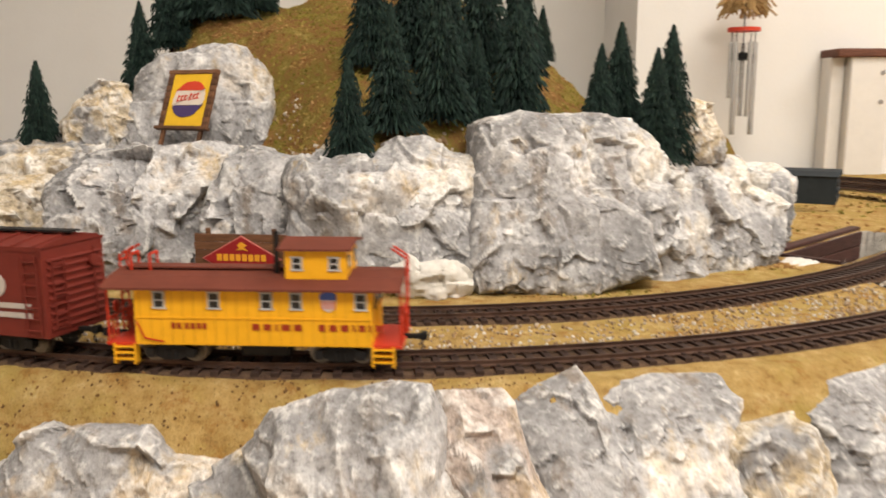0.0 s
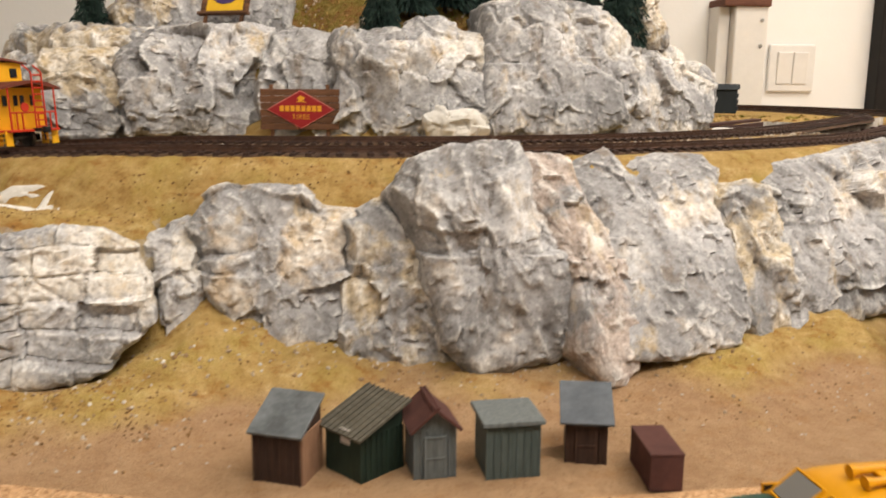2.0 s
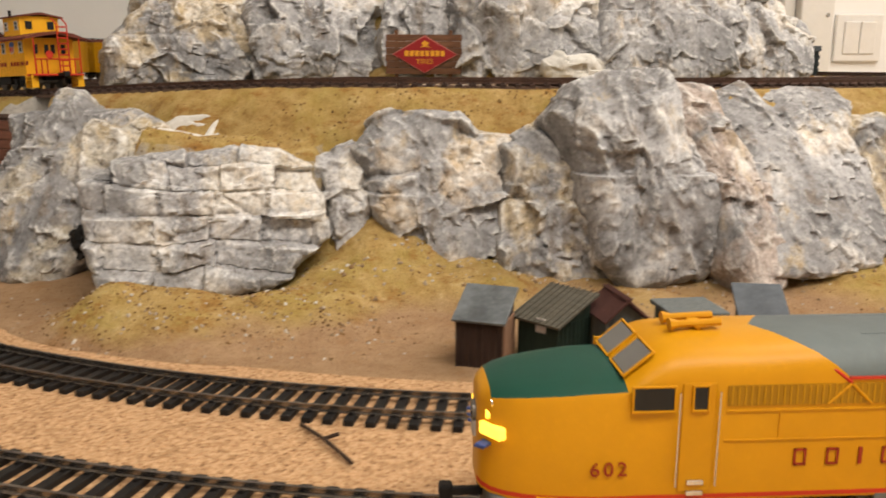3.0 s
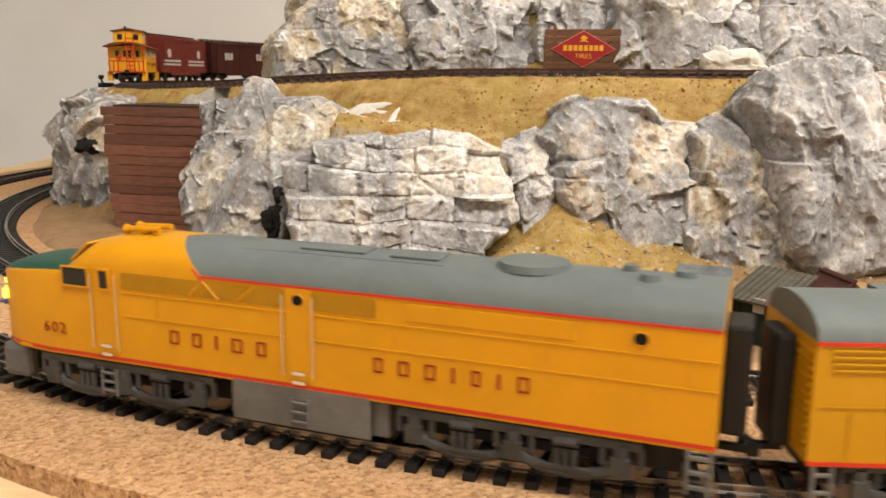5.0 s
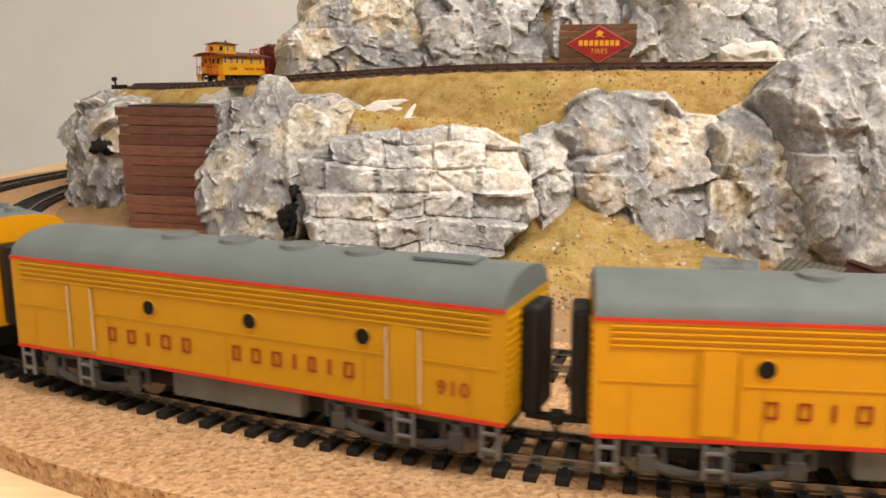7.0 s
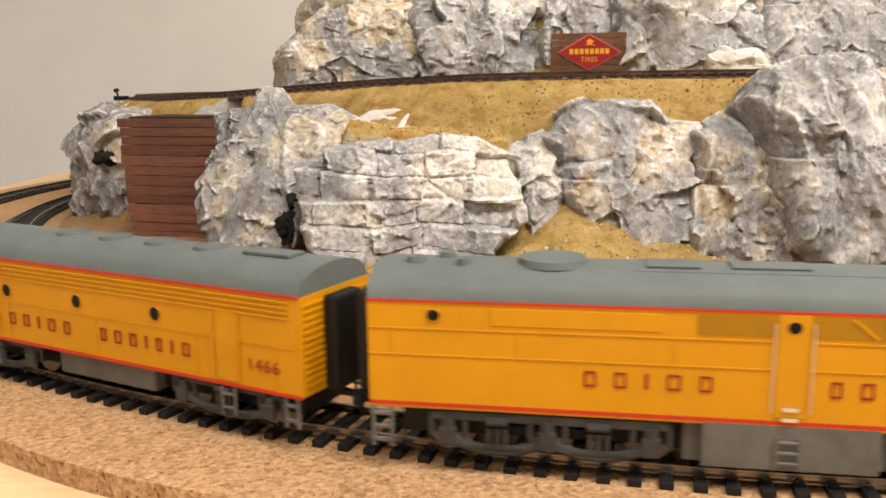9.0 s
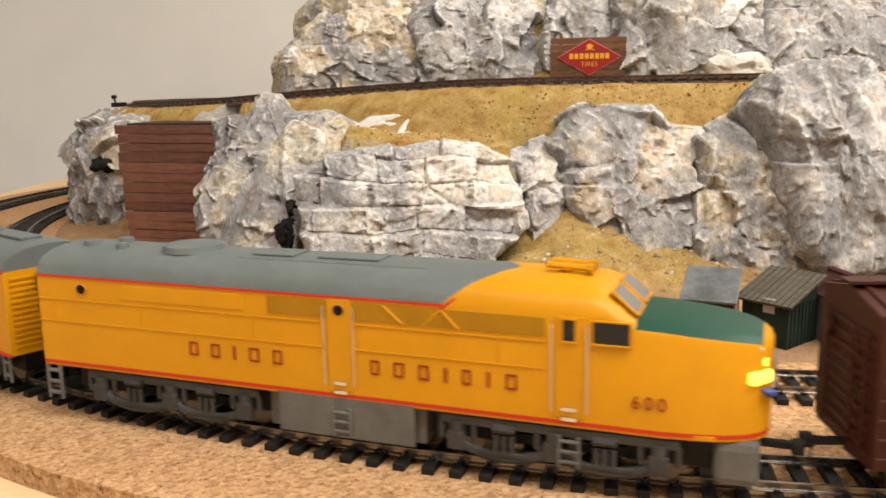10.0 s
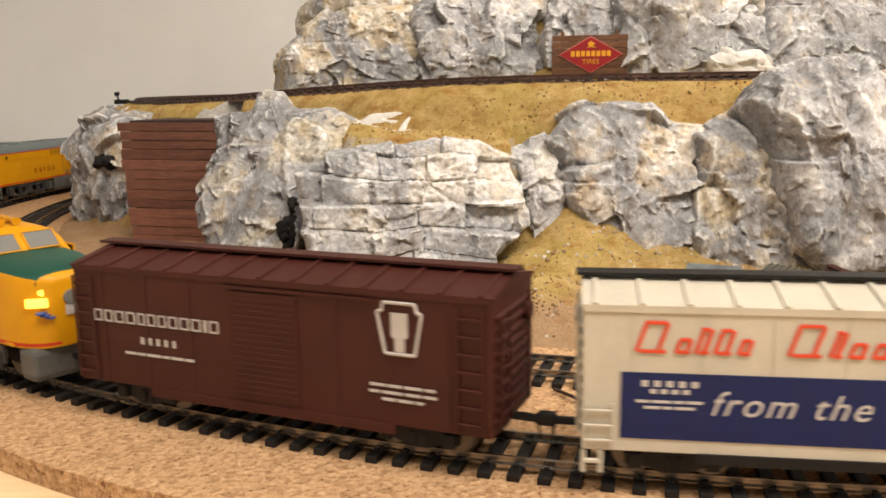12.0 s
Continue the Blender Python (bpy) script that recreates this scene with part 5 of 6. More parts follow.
        for ys in (-0.0075, 0.0075):
            part("cupola_window", box((cx + sg * 0.0126, ys, 0.0428), (0.0006, 0.0046, 0.0054), 0.0001), GLASS, c)
        coupler(e, sg * (L + 0.011), sg)
    for x in (-0.046, -0.054):
        part("roof_grab_rail", rods([((x, -0.004, ze + 0.003), (x, -0.004, ze + 0.0100)), ((x, -0.004, ze + 0.0100), (x, 0.004, ze + 0.0100)), ((x, 0.004, ze + 0.003), (x, 0.004, ze + 0.0100))], 0.0006), RED, e)
    part("smoke_stack", add_rod(bmesh.new(), (0.0080, -0.006, ze), (0.0080, -0.006, 0.0545), 0.0011, 10), BLACK, e)
    part("underframe", box((0, 0, 0.0072), (0.100, 0.010, 0.0028)), BLACK, e)
    part("battery_box", box((0.004, 0, 0.0065), (0.020, 0.026, 0.0055), 0.0005), BLACK, e)
    for x in (-0.0350, 0.0350):
        truck(e, x, (-0.0085, 0.0085), 0.0132, 0.0050, BLACK, False)
    return e


FANGREY = painted("fan_grey", (0.12, 0.135, 0.135), 0.6, 0.15)
PALEGREY = painted("window_frame_grey", (0.42, 0.42, 0.42), 0.5, 0.05)
AHEAD = pose(0, 0, 0)
lead = cab_unit("602", "yellow streamlined diesel with green nose, grey roof and red stripe", AHEAD)
mid_a = booster("910", MUSTARD, "mustard yellow cabless diesel with three portholes and grey roof", AHEAD)
mid_b = booster("1466", YELLOW, "orange yellow cabless diesel with three portholes and grey roof", AHEAD, -1)
lead.scale = (1.03, 1, 1)
tail = cab_unit("600", "yellow streamlined diesel facing the following cars", AHEAD)
FREIGHT = "freight cars of the lower train"
brown_car = boxcar("brown boxcar with white lettering and a white keystone badge", AHEAD, BROWN, BROWN, BROWN, FREIGHT)
cream_car = boxcar("cream refrigerator car with blue band, red script and black running board", AHEAD, CREAM, CREAM, BLACK, FREIGHT, False, sill=BLACK)
for sg in (-1, 1):
    y = sg * 0.0176
    f = -sg
    frames([0.0034, 0.0032, 0.0036, 0.0036, 0.0028, 0.0032, 0.0030, 0.0034, 0.0034, 0.0036, 0.0011, 0.0034], 0.0010, 0.0038, WHITE, brown_car, on_side(-0.0395 * f, 0.0315, y * 1.02))
    row_bars(brown_car, [(-0.0386 * f, 0.0245, 0.0022, [0.0014] * 5),
                         (-0.0386 * f, 0.0200, 0.0008, [0.005, 0.004, 0.007, 0.003, 0.006, 0.004]), (0.0455 * f, 0.0205, 0.0008, [0.006, 0.005, 0.007, 0.004]), (0.0455 * f, 0.0185, 0.0008, [0.004, 0.008, 0.006, 0.005]),
                         (0.0455 * f, 0.0165, 0.0008, [0.005, 0.006, 0.003])], WHITE, y * 1.02)
    # keystone badge: an outline of plain strips with a plain middle
    ks = [(-0.0055, 0.0075), (0.0055, 0.0075), (0.0062, 0.0048), (0.0078, 0.0046), (0.0052, -0.0085), (-0.0052, -0.0085), (-0.0078, 0.0046), (-0.0062, 0.0048)]
    bm = bmesh.new()
    for (ax, az), (bx, bz) in zip(ks, ks[1:] + ks[:1]):
        add_rod(bm, (0.0450 * f + ax * 0.86, y * 1.02, 0.0375 + az * 0.9), (0.0450 * f + bx * 0.86, y * 1.02, 0.0375 + bz * 0.9), 0.0005, 5)
    add_box(bm, (0.0450 * f, y * 1.02, 0.0380), (0.0050, 0.0004, 0.0070), 0.0001)
    add_box(bm, (0.0450 * f, y * 1.02, 0.0325), (0.0030, 0.0004, 0.0040), 0.0001)
    part("keystone_badge", bm, WHITE, brown_car, "white keystone outline")
    part("blue_band", box((0.0045 * f, y * 1.006, 0.0215), (0.1330, 0.0004, 0.0175)), NAVY, cream_car, "dark blue band")
    lettering("from the", 0.0066, WHITE, cream_car, on_side(-0.0215 * f, 0.0225, y * 1.02), "lettering", 0.35, 1.15)
    row_bars(cream_car, [(-0.0500 * f, 0.0275, 0.0016, [0.002] * 5), (-0.0500 * f, 0.0255, 0.0012, [0.002] * 4), (-0.0500 * f, 0.0228, 0.0007, [0.004, 0.006, 0.003, 0.005]), (-0.0500 * f, 0.0212, 0.0007, [0.005, 0.003, 0.006])], WHITE, y * 1.02)
    SCRIPT = painted("script_red", (0.60, 0.07, 0.03), 0.5, 0.05)
    rng = random.Random(3)
    bm = bmesh.new()
    x = -0.058 * f
    for w, h in ((0.0080, 0.0080), (0.0038, 0.0038), (0.0030, 0.0066), (0.0040, 0.0064), (0.0030, 0.0040), (0.0060, 0), (0.0085, 0.0080), (0.0024, 0.0066), (0.0040, 0.0038), (0.0036, 0.0038), (0.0046, 0.0066)):
        if h:
            for q in (0.1, 0.75):
                add_box(bm, (x + f * w * q, y * 1.02, 0.0355 + h / 2), (0.0011, 0.0004, h), 0.0002, ry=f * 18)
            add_box(bm, (x + f * w * 0.45, y * 1.02, 0.0359), (w * 0.8, 0.0004, 0.0010), 0.0002)
            add_box(bm, (x + f * w * 0.55, y * 1.02, 0.0353 + h), (w * 0.7, 0.0004, 0.0010), 0.0002)
        x += f * (w + 0.0014)
    part("script_lettering", bm, SCRIPT, cream_car, "red slanting bars of a script")
    for x in (-0.069, 0.069):
        part("stirrup", ladder(x, y, 0.0030, 0.0090, 0.0044, 1, 0.0007), CREAM, cream_car)
UPCARS = "cars of the upper train"
van = caboose(AHEAD)
red_car = boxcar("weathered red boxcar with white disc and white stripes", AHEAD, BOXRED, BOXRED, BLACK, UPCARS)
for sg in (-1, 1):
    y = sg * 0.0176
    for x in (-0.046, 0.046):
        part("disc_badge", disc(bmesh.new(), (x, y * 1.015, 0.0310), 0.0050, 0.0005, 24), WHITE, red_car, "cream white disc")
    for z in (0.0225, 0.0185):
        part("stripe", box((0, y * 1.016, z), (0.128, 0.0004, 0.0022)), WHITE, red_car)
dull_car = boxcar("dull brown boxcar with white letters", AHEAD, BROWN, BROWN, BROWN, UPCARS)
for sg in (-1, 1):
    bars([0.004, 0.004, 0.004], 0.002, 0.009, WHITE, dull_car, on_side(0.035, 0.031, sg * 0.0178))
    bars([0.004, 0.004, 0.004], 0.002, 0.009, WHITE, dull_car, on_side(-0.035, 0.031, sg * 0.0178))
mus_a = boxcar("mustard yellow boxcar with dark roof", AHEAD, MUSTARD, DARKRED, BLACK, UPCARS)
mus_b = boxcar("mustard yellow boxcar with dark roof", AHEAD, MUSTARD, DARKRED, BLACK, UPCARS)

# ---- things on the layout ----


def ground_z(x, y):
    """Height of the scenic ground at a place."""
    i, j = (x - gx[0]) / STEP, (y - gy[0]) / STEP
    a, b = int(i), int(j)
    u, v = i - a, j - b
    return float((GZ[b, a] * (1 - u) + GZ[b, a + 1] * u) * (1 - v) + (GZ[b + 1, a] * (1 - u) + GZ[b + 1, a + 1] * u) * v)


PLANK = wood("stained_plank", (0.11, 0.042, 0.028), (0.27, 0.115, 0.072), (2, 14, 14))
PLANK_DARK = wood("dark_weathered_board", (0.020, 0.010, 0.007), (0.070, 0.036, 0.024), (14, 14, 2))
PLANK_TAN = wood("raw_tan_board", (0.17, 0.09, 0.05), (0.34, 0.20, 0.125), (14, 14, 2))
SIGNWOOD = wood("sign_board_wood", (0.085, 0.036, 0.016), (0.20, 0.095, 0.048), (2, 14, 14))
PANELGREEN = wood("dark_green_board", (0.008, 0.018, 0.012), (0.022, 0.042, 0.028), (14, 14, 2))
GREYBOARD = wood("grey_board", (0.075, 0.085, 0.085), (0.15, 0.165, 0.165), (14, 14, 2))
TEALBOARD = wood("grey_green_board", (0.050, 0.070, 0.066), (0.10, 0.125, 0.118), (14, 14, 2))
TIN = painted("galvanised_tin", (0.26, 0.29, 0.31), 0.45, 0.3, 0.5)
SLATE = painted("grey_roof_felt", (0.13, 0.145, 0.165), 0.8, 0.2)
BARNROOF = painted("dull_red_roof", (0.10, 0.042, 0.035), 0.85, 0.2)
SHINGLE = wood("grey_brown_shingle", (0.055, 0.048, 0.035), (0.12, 0.11, 0.085), (14, 2, 2))

# planked wall of the lift-out tower
tower = thing("planked_tower", "tower clad in horizontal red-brown stained planks against the rock", "tower", pose(-0.414, 0.416, 0, 0, 0, -13))
part("core", box((0, 0.030, 0.043), (0.066, 0.050, 0.086)), PLANK_DARK, tower)
rng = random.Random(11)
z = 0.0
for i in range(13):
    hgt = 0.0066 + rng.uniform(-0.0007, 0.0007)
    part("plank", box((0, 0, 0), (0.0760 + rng.uniform(-0.001, 0.001), 0.0026, hgt - 0.0003), 0.0004), PLANK, tower,
         at=pose(rng.uniform(-0.0008, 0.0008) - 0.0042 * (i / 12 - 0.5), 0.003 + rng.uniform(-0.0003, 0.0003), z + hgt / 2, rng.uniform(-1.5, 1.5), rng.uniform(-0.5, 0.5) + 0.6, 0))
    z += hgt


def bm_mesh(name, bm, mat):
    me = bpy.data.meshes.new(name)
    bm.to_mesh(me)
    bm.free()
    me.materials.append(mat)
    return me


def shed(at, w, d, h, wall, roof_mat, style, label, side=None, over=0.0022, door=True):
    """A small outbuilding of upright boards; style: pent (roof slopes to the front), lean (to one side), gable or flat."""
    e = thing("shed", label, "shed", at, "sheds beside the lower track")
    h *= 0.78
    rise = h * (0.30 if style in ("pent", "lean") else 0.26 if style == "gable" else 0.04)
    if style == "lean":
        prof = [(-w / 2, 0), (w / 2, 0), (w / 2, h), (-w / 2, h - rise)]
    elif style == "gable":
        prof = [(-w / 2, 0), (w / 2, 0), (w / 2, h - rise), (0, h), (-w / 2, h - rise)]
    else:
        prof = [(-w / 2, 0), (w / 2, 0), (w / 2, h - rise), (-w / 2, h - rise)]
    if style == "pent":
        part("wall", poly([(-d / 2, 0), (d / 2, 0), (d / 2, h), (-d / 2, h - rise)], w, "x"), wall, e)
    else:
        part("wall", poly(prof, d), wall, e)
    n = max(4, int(w / 0.0026))
    top = h - rise
    strip = part("batten", box((0, 0, 0), (0.0005, 0.0006, top)), wall, e, at=pose(-w / 2, -d / 2 - 0.0002, top / 2))
    for i in range(1, n + 1):
        part("batten", strip.data, None, e, at=pose(-w / 2 + w * i / n, -d / 2 - 0.0002, top / 2))
    if side:
        part("side_board", box((w / 2 + 0.0004, 0, (h - rise) / 2), (0.0008, d * 0.96, h - rise)), side, e)
    if style == "pent":
        a = math.degrees(math.atan2(rise, d))
        part("roof", box((0, -over * 0.3, h - rise / 2 + 0.0010), (w + 2 * over, d / math.cos(radians(a)) + 2 * over, 0.0012), 0.0002, rx=a), roof_mat, e)
    elif style == "lean":
        a = math.degrees(math.atan2(rise, w))
        r = part("roof", box((0, 0, h - rise / 2 + 0.0010), (w / math.cos(radians(a)) + 2 * over, d + 2 * over, 0.0012), 0.0002, ry=-a), roof_mat, e)
        strip = None
        for i in range(9):
            strip = strip or bm_mesh("roof_batten", box((0, 0, 0), (w / math.cos(radians(a)) + 2 * over, 0.0004, 0.0005), 0, ry=-a), roof_mat)
            part("roof_batten", strip, None, r, at=pose(0, -d / 2 - over + (i + 0.5) * (d + 2 * over) / 9, h - rise / 2 + 0.0018))
    elif style == "gable":
        a = math.degrees(math.atan2(rise, w / 2))
        for sg in (-1, 1):
            part("roof", box((sg * w * 0.27, 0, h - rise * 0.52 + 0.0012), (w / 2 / math.cos(radians(a)) + over * 1.4, d + 2 * over, 0.0012), 0.0002, ry=sg * a), roof_mat, e)
    else:
        part("roof", box((0, 0, h - rise + 0.0010), (w + 2 * over, d + 2 * over, 0.0018), 0.0003), roof_mat, e)
    if door:
        dr = part("door", box((0, -d / 2 - 0.0006, h * 0.32), (w * 0.46, 0.0007, h * 0.62), 0.0002), wall, e)
        bm = bmesh.new()
        for dx, dz, sx, sz in ((0, h * 0.31, w * 0.52, 0.0008), (-w * 0.245, 0, 0.0008, h * 0.62), (w * 0.245, 0, 0.0008, h * 0.62), (0, 0, w * 0.46, 0.0006)):
            add_box(bm, (dx, -d / 2 - 0.0010, h * 0.32 + dz), (sx, 0.0006, sz))
        part("door_frame", bm, wall, dr)
    return e


shed(pose(-0.1185, 0.178, 0, 0, 0, -24), 0.0190, 0.0190, 0.0360, PLANK_DARK, TIN, "pent", "dark brown board privy with a dented tin roof", PLANK_TAN, 0.0016, False)
green_shed = shed(pose(-0.0895, 0.180, 0, 0, 0, 38), 0.0215, 0.0205, 0.0330, PANELGREEN, SHINGLE, "lean", "dark green board hut with a grey-brown sloping roof", None, 0.0026, False)
part("window", box((-0.0110, -0.002, 0.0170), (0.0006, 0.0050, 0.0060), 0.0001), WHITE, green_shed)
shed(pose(-0.0645, 0.176, 0, 0, 0, 6), 0.0160, 0.0180, 0.0345, GREYBOARD, BARNROOF, "gable", "grey board privy with a dull red gable roof", None, 0.0030)
shed(pose(-0.0345, 0.174, 0, 0, 0, 2), 0.0205, 0.0210, 0.0285, TEALBOARD, GREYBOARD, "flat", "grey-green board hut with a flat pale grey roof", None, 0.0018, False)
shed(pose(-0.0010, 0.180, 0, 0, 0, -14), 0.0158, 0.0170, 0.0325, PLANK_DARK, SLATE, "pent", "dark brown board privy with a steep grey roof", None, 0.0026)
crate = thing("wooden_crate", "long dull brown wooden crate on the sand", "crate", pose(0.0206, 0.159, 0, 0, 0, -5))
part("crate_body", box((0, 0, 0.0069), (0.0126, 0.0270, 0.0138), 0.0004), BARNROOF, crate)
part("crate_lid", box((0, 0, 0.0143), (0.0130, 0.0274, 0.0010), 0.0003), BARNROOF, crate)

# brown station hut near the trestle
hut = thing("station_hut", "dark brown wooden hut with overhanging roof and outside stair", "hut", pose(0.250, 0.260, 0, 0, 0, 8))
part("wall", box((0, 0, 0.017), (0.066, 0.044, 0.034), 0.0004), PLANK_DARK, hut)
part("roof", box((0, 0, 0.0355), (0.082, 0.058, 0.0026), 0.0005), PLANK_DARK, hut)
bm = bmesh.new()
for i in range(24):
    add_box(bm, (-0.032 + i * 0.0028, -0.0222, 0.017), (0.0005, 0.0005, 0.034))
part("batten", bm, PLANK_DARK, hut)
part("window", box((-0.012, -0.0224, 0.018), (0.010, 0.0006, 0.010), 0.0002), PLANK, hut)
part("doorway", box((-0.0334, 0.006, 0.013), (0.0008, 0.010, 0.024), 0.0002), PLANK, hut)
part("porch", box((-0.041, 0.0, 0.0025), (0.016, 0.036, 0.0050), 0.0004), PLANK_DARK, hut)
part("porch_railing", rods([((-0.048, y, 0.005), (-0.048, y, 0.016)) for y in (-0.017, -0.006, 0.006, 0.017)] + [((-0.048, -0.017, 0.0155), (-0.048, 0.017, 0.0155)), ((-0.048, -0.017, 0.010), (-0.048, 0.017, 0.010))], 0.0005), PLANK_DARK, hut)
strip = bm_mesh("roof_strip", box((0, 0, 0), (0.0062, 0.058, 0.0008), 0.0002), PLANK_DARK)
for i in range(12):
    part("roof_strip", strip, None, hut, at=pose(-0.038 + i * 0.0069, 0, 0.0372))

# ---- the two advertising boards ----
SIGNRED = painted("sign_red", (0.30, 0.020, 0.022), 0.55, 0.08)
SIGNPINK = painted("sign_rim", (0.62, 0.20, 0.17), 0.55, 0.08)
SIGNGOLD = painted("sign_gold", (0.78, 0.36, 0.03), 0.5, 0.08)
ADYELLOW = painted("poster_yellow", (0.82, 0.50, 0.03), 0.55, 0.07)
ADWHITE = painted("poster_cream", (0.72, 0.62, 0.54), 0.55, 0.05)
ADRED = painted("poster_red", (0.62, 0.06, 0.03), 0.55, 0.06)
ADBLUE = painted("poster_violet", (0.07, 0.045, 0.14), 0.55, 0.06)

sign = thing("advertising_sign", "weathered wooden sign with a red diamond and yellow lettering", "sign", pose(-0.1185, 0.494, UP_Z - 0.0022, 0, 0, -7))
for i in range(6):
    part("plank", box((0, 0, 0), (0.0560, 0.0016, 0.0046), 0.0003), SIGNWOOD, sign, at=pose(0.0004 * (i % 2), 0, 0.0105 + i * 0.0048, 0, 0, 0))
for x in (-0.020, 0.020):
    part("post", box((x, 0.0016, 0.0200), (0.0026, 0.0020, 0.0400), 0.0003), SIGNWOOD, sign)
for k, (hw, hh, mat) in enumerate(((0.0240, 0.0136, SIGNPINK), (0.0230, 0.0129, SIGNRED))):
    bm = poly([(-hw, 0), (0, -hh), (hw, 0), (0, hh)], 0.0008)
    bmesh.ops.translate(bm, vec=(0.001, -0.0012 - 0.0003 * k, 0.0225), verts=bm.verts)
    part("diamond", bm, mat, sign, "red diamond panel with pale rim")
bars([0.0029] * 8, 0.0009, 0.0040, SIGNGOLD, sign, on_side(0.001, 0.0232, -0.0021))
lettering("TIRES", 0.0036, SIGNGOLD, sign, on_side(0.001, 0.0172, -0.0021), "lettering", 0, 1.05)
bm = poly([(-0.0035, 0.0275), (-0.001, 0.0290), (-0.0025, 0.0305), (0.0, 0.0325), (0.0035, 0.0305), (0.0015, 0.0290), (0.0045, 0.0272), (0.0005, 0.0280)], 0.0004)
bmesh.ops.translate(bm, vec=(0.001, -0.0021, 0), verts=bm.verts)
part("emblem", bm, SIGNGOLD, sign, "plain gold emblem")

bill = thing("billboard", "tilted billboard with yellow poster, round bottle cap and brown frame", "sign", pose(-0.1790, 0.590, 0.1960, -22, 0, -26))
part("backing", box((0, 0.0014, 0.0235), (0.0410, 0.0020, 0.0410), 0.0003), SIGNWOOD, bill)
for i in range(9):
    for sg in (-1, 1):
        part("frame_board", box((0, 0, 0), (0.0046, 0.0024, 0.0044), 0.0003), SIGNWOOD, bill, at=pose(sg * 0.0192, 0, 0.0050 + i * 0.0046))
part("frame_rail", box((0, -0.0003, 0.0445), (0.0440, 0.0026, 0.0028), 0.0003), SIGNWOOD, bill)
part("frame_rail", box((0, -0.0010, 0.0034), (0.0460, 0.0046, 0.0022), 0.0003), SIGNWOOD, bill)
for x in (-0.0165, 0.0165):
    part("post", box((x, 0.0005, -0.0040), (0.0026, 0.0026, 0.0150), 0.0003), SIGNWOOD, bill)
part("poster", box((0, -0.0002, 0.0240), (0.0330, 0.0010, 0.0380)), ADYELLOW, bill, "yellow poster")
cap = []
for i in range(44):
    a = i / 44 * 2 * math.pi
    r = 0.0132 + (0.0007 if i % 2 else 0.0)
    cap.append((r * math.cos(a), r * math.sin(a) * 0.95))
for lo, hi, mat, nm in ((-0.0140, -0.0045, ADBLUE, "violet lower band of the cap"), (-0.0044, 0.0062, ADWHITE, "cream middle band of the cap"), (0.0063, 0.0140, ADRED, "red upper band of the cap")):
    pts = [(math.copysign(math.sqrt(max(0.0, 1 - (max(lo, min(hi, z)) / 0.0134) ** 2)) * 0.0134 * (1 + (0.05 if i % 2 else 0)), x), max(lo, min(hi, z)) + 0.0016 * (x / 0.0134) * (1 if abs(z) < 0.0134 else 0)) for i, (x, z) in enumerate(cap)]
    bm = poly(pts, 0.0004)
    bmesh.ops.remove_doubles(bm, verts=bm.verts, dist=1e-6)
    bmesh.ops.translate(bm, vec=(0.0008, -0.0010, 0.0245), verts=bm.verts)
    part("cap_band", bm, mat, bill, nm)
bm = bmesh.new()
for x, w, h in ((-0.0085, 0.0020, 0.0056), (-0.0055, 0.0024, 0.0034), (-0.0025, 0.0022, 0.0040), (0.0020, 0.0026, 0.0056), (0.0052, 0.0022, 0.0034), (0.0080, 0.0018, 0.0044)):
    add_box(bm, (x, -0.0014, 0.0258 + x * 0.12), (w * 0.42, 0.0003, h), 0.0001, ry=12)
    add_box(bm, (x + 0.0008, -0.0014, 0.0272 + x * 0.12), (w, 0.0003, 0.0009), 0.0001)
    add_box(bm, (x + 0.0006, -0.0014, 0.0242 + x * 0.12), (w, 0.0003, 0.0009), 0.0001)
part("script_lettering", bm, ADRED, bill)

# ---- conifers ----
nm_ = Mat("conifer_needles")
rnd_info = nm_.t.nodes.new("ShaderNodeNewGeometry")
tone = nm_.ramp(rnd_info.outputs["Random Per Island"], [(0.0, (0.004, 0.011, 0.009)), (0.6, (0.010, 0.025, 0.019)), (1.0, (0.022, 0.046, 0.034))])
nm_.colour(tone).set(0.8, 0, 0.25)
NEEDLE = nm_.m
BARK = painted("model_bark", (0.06, 0.035, 0.022), 0.9, 0.3)


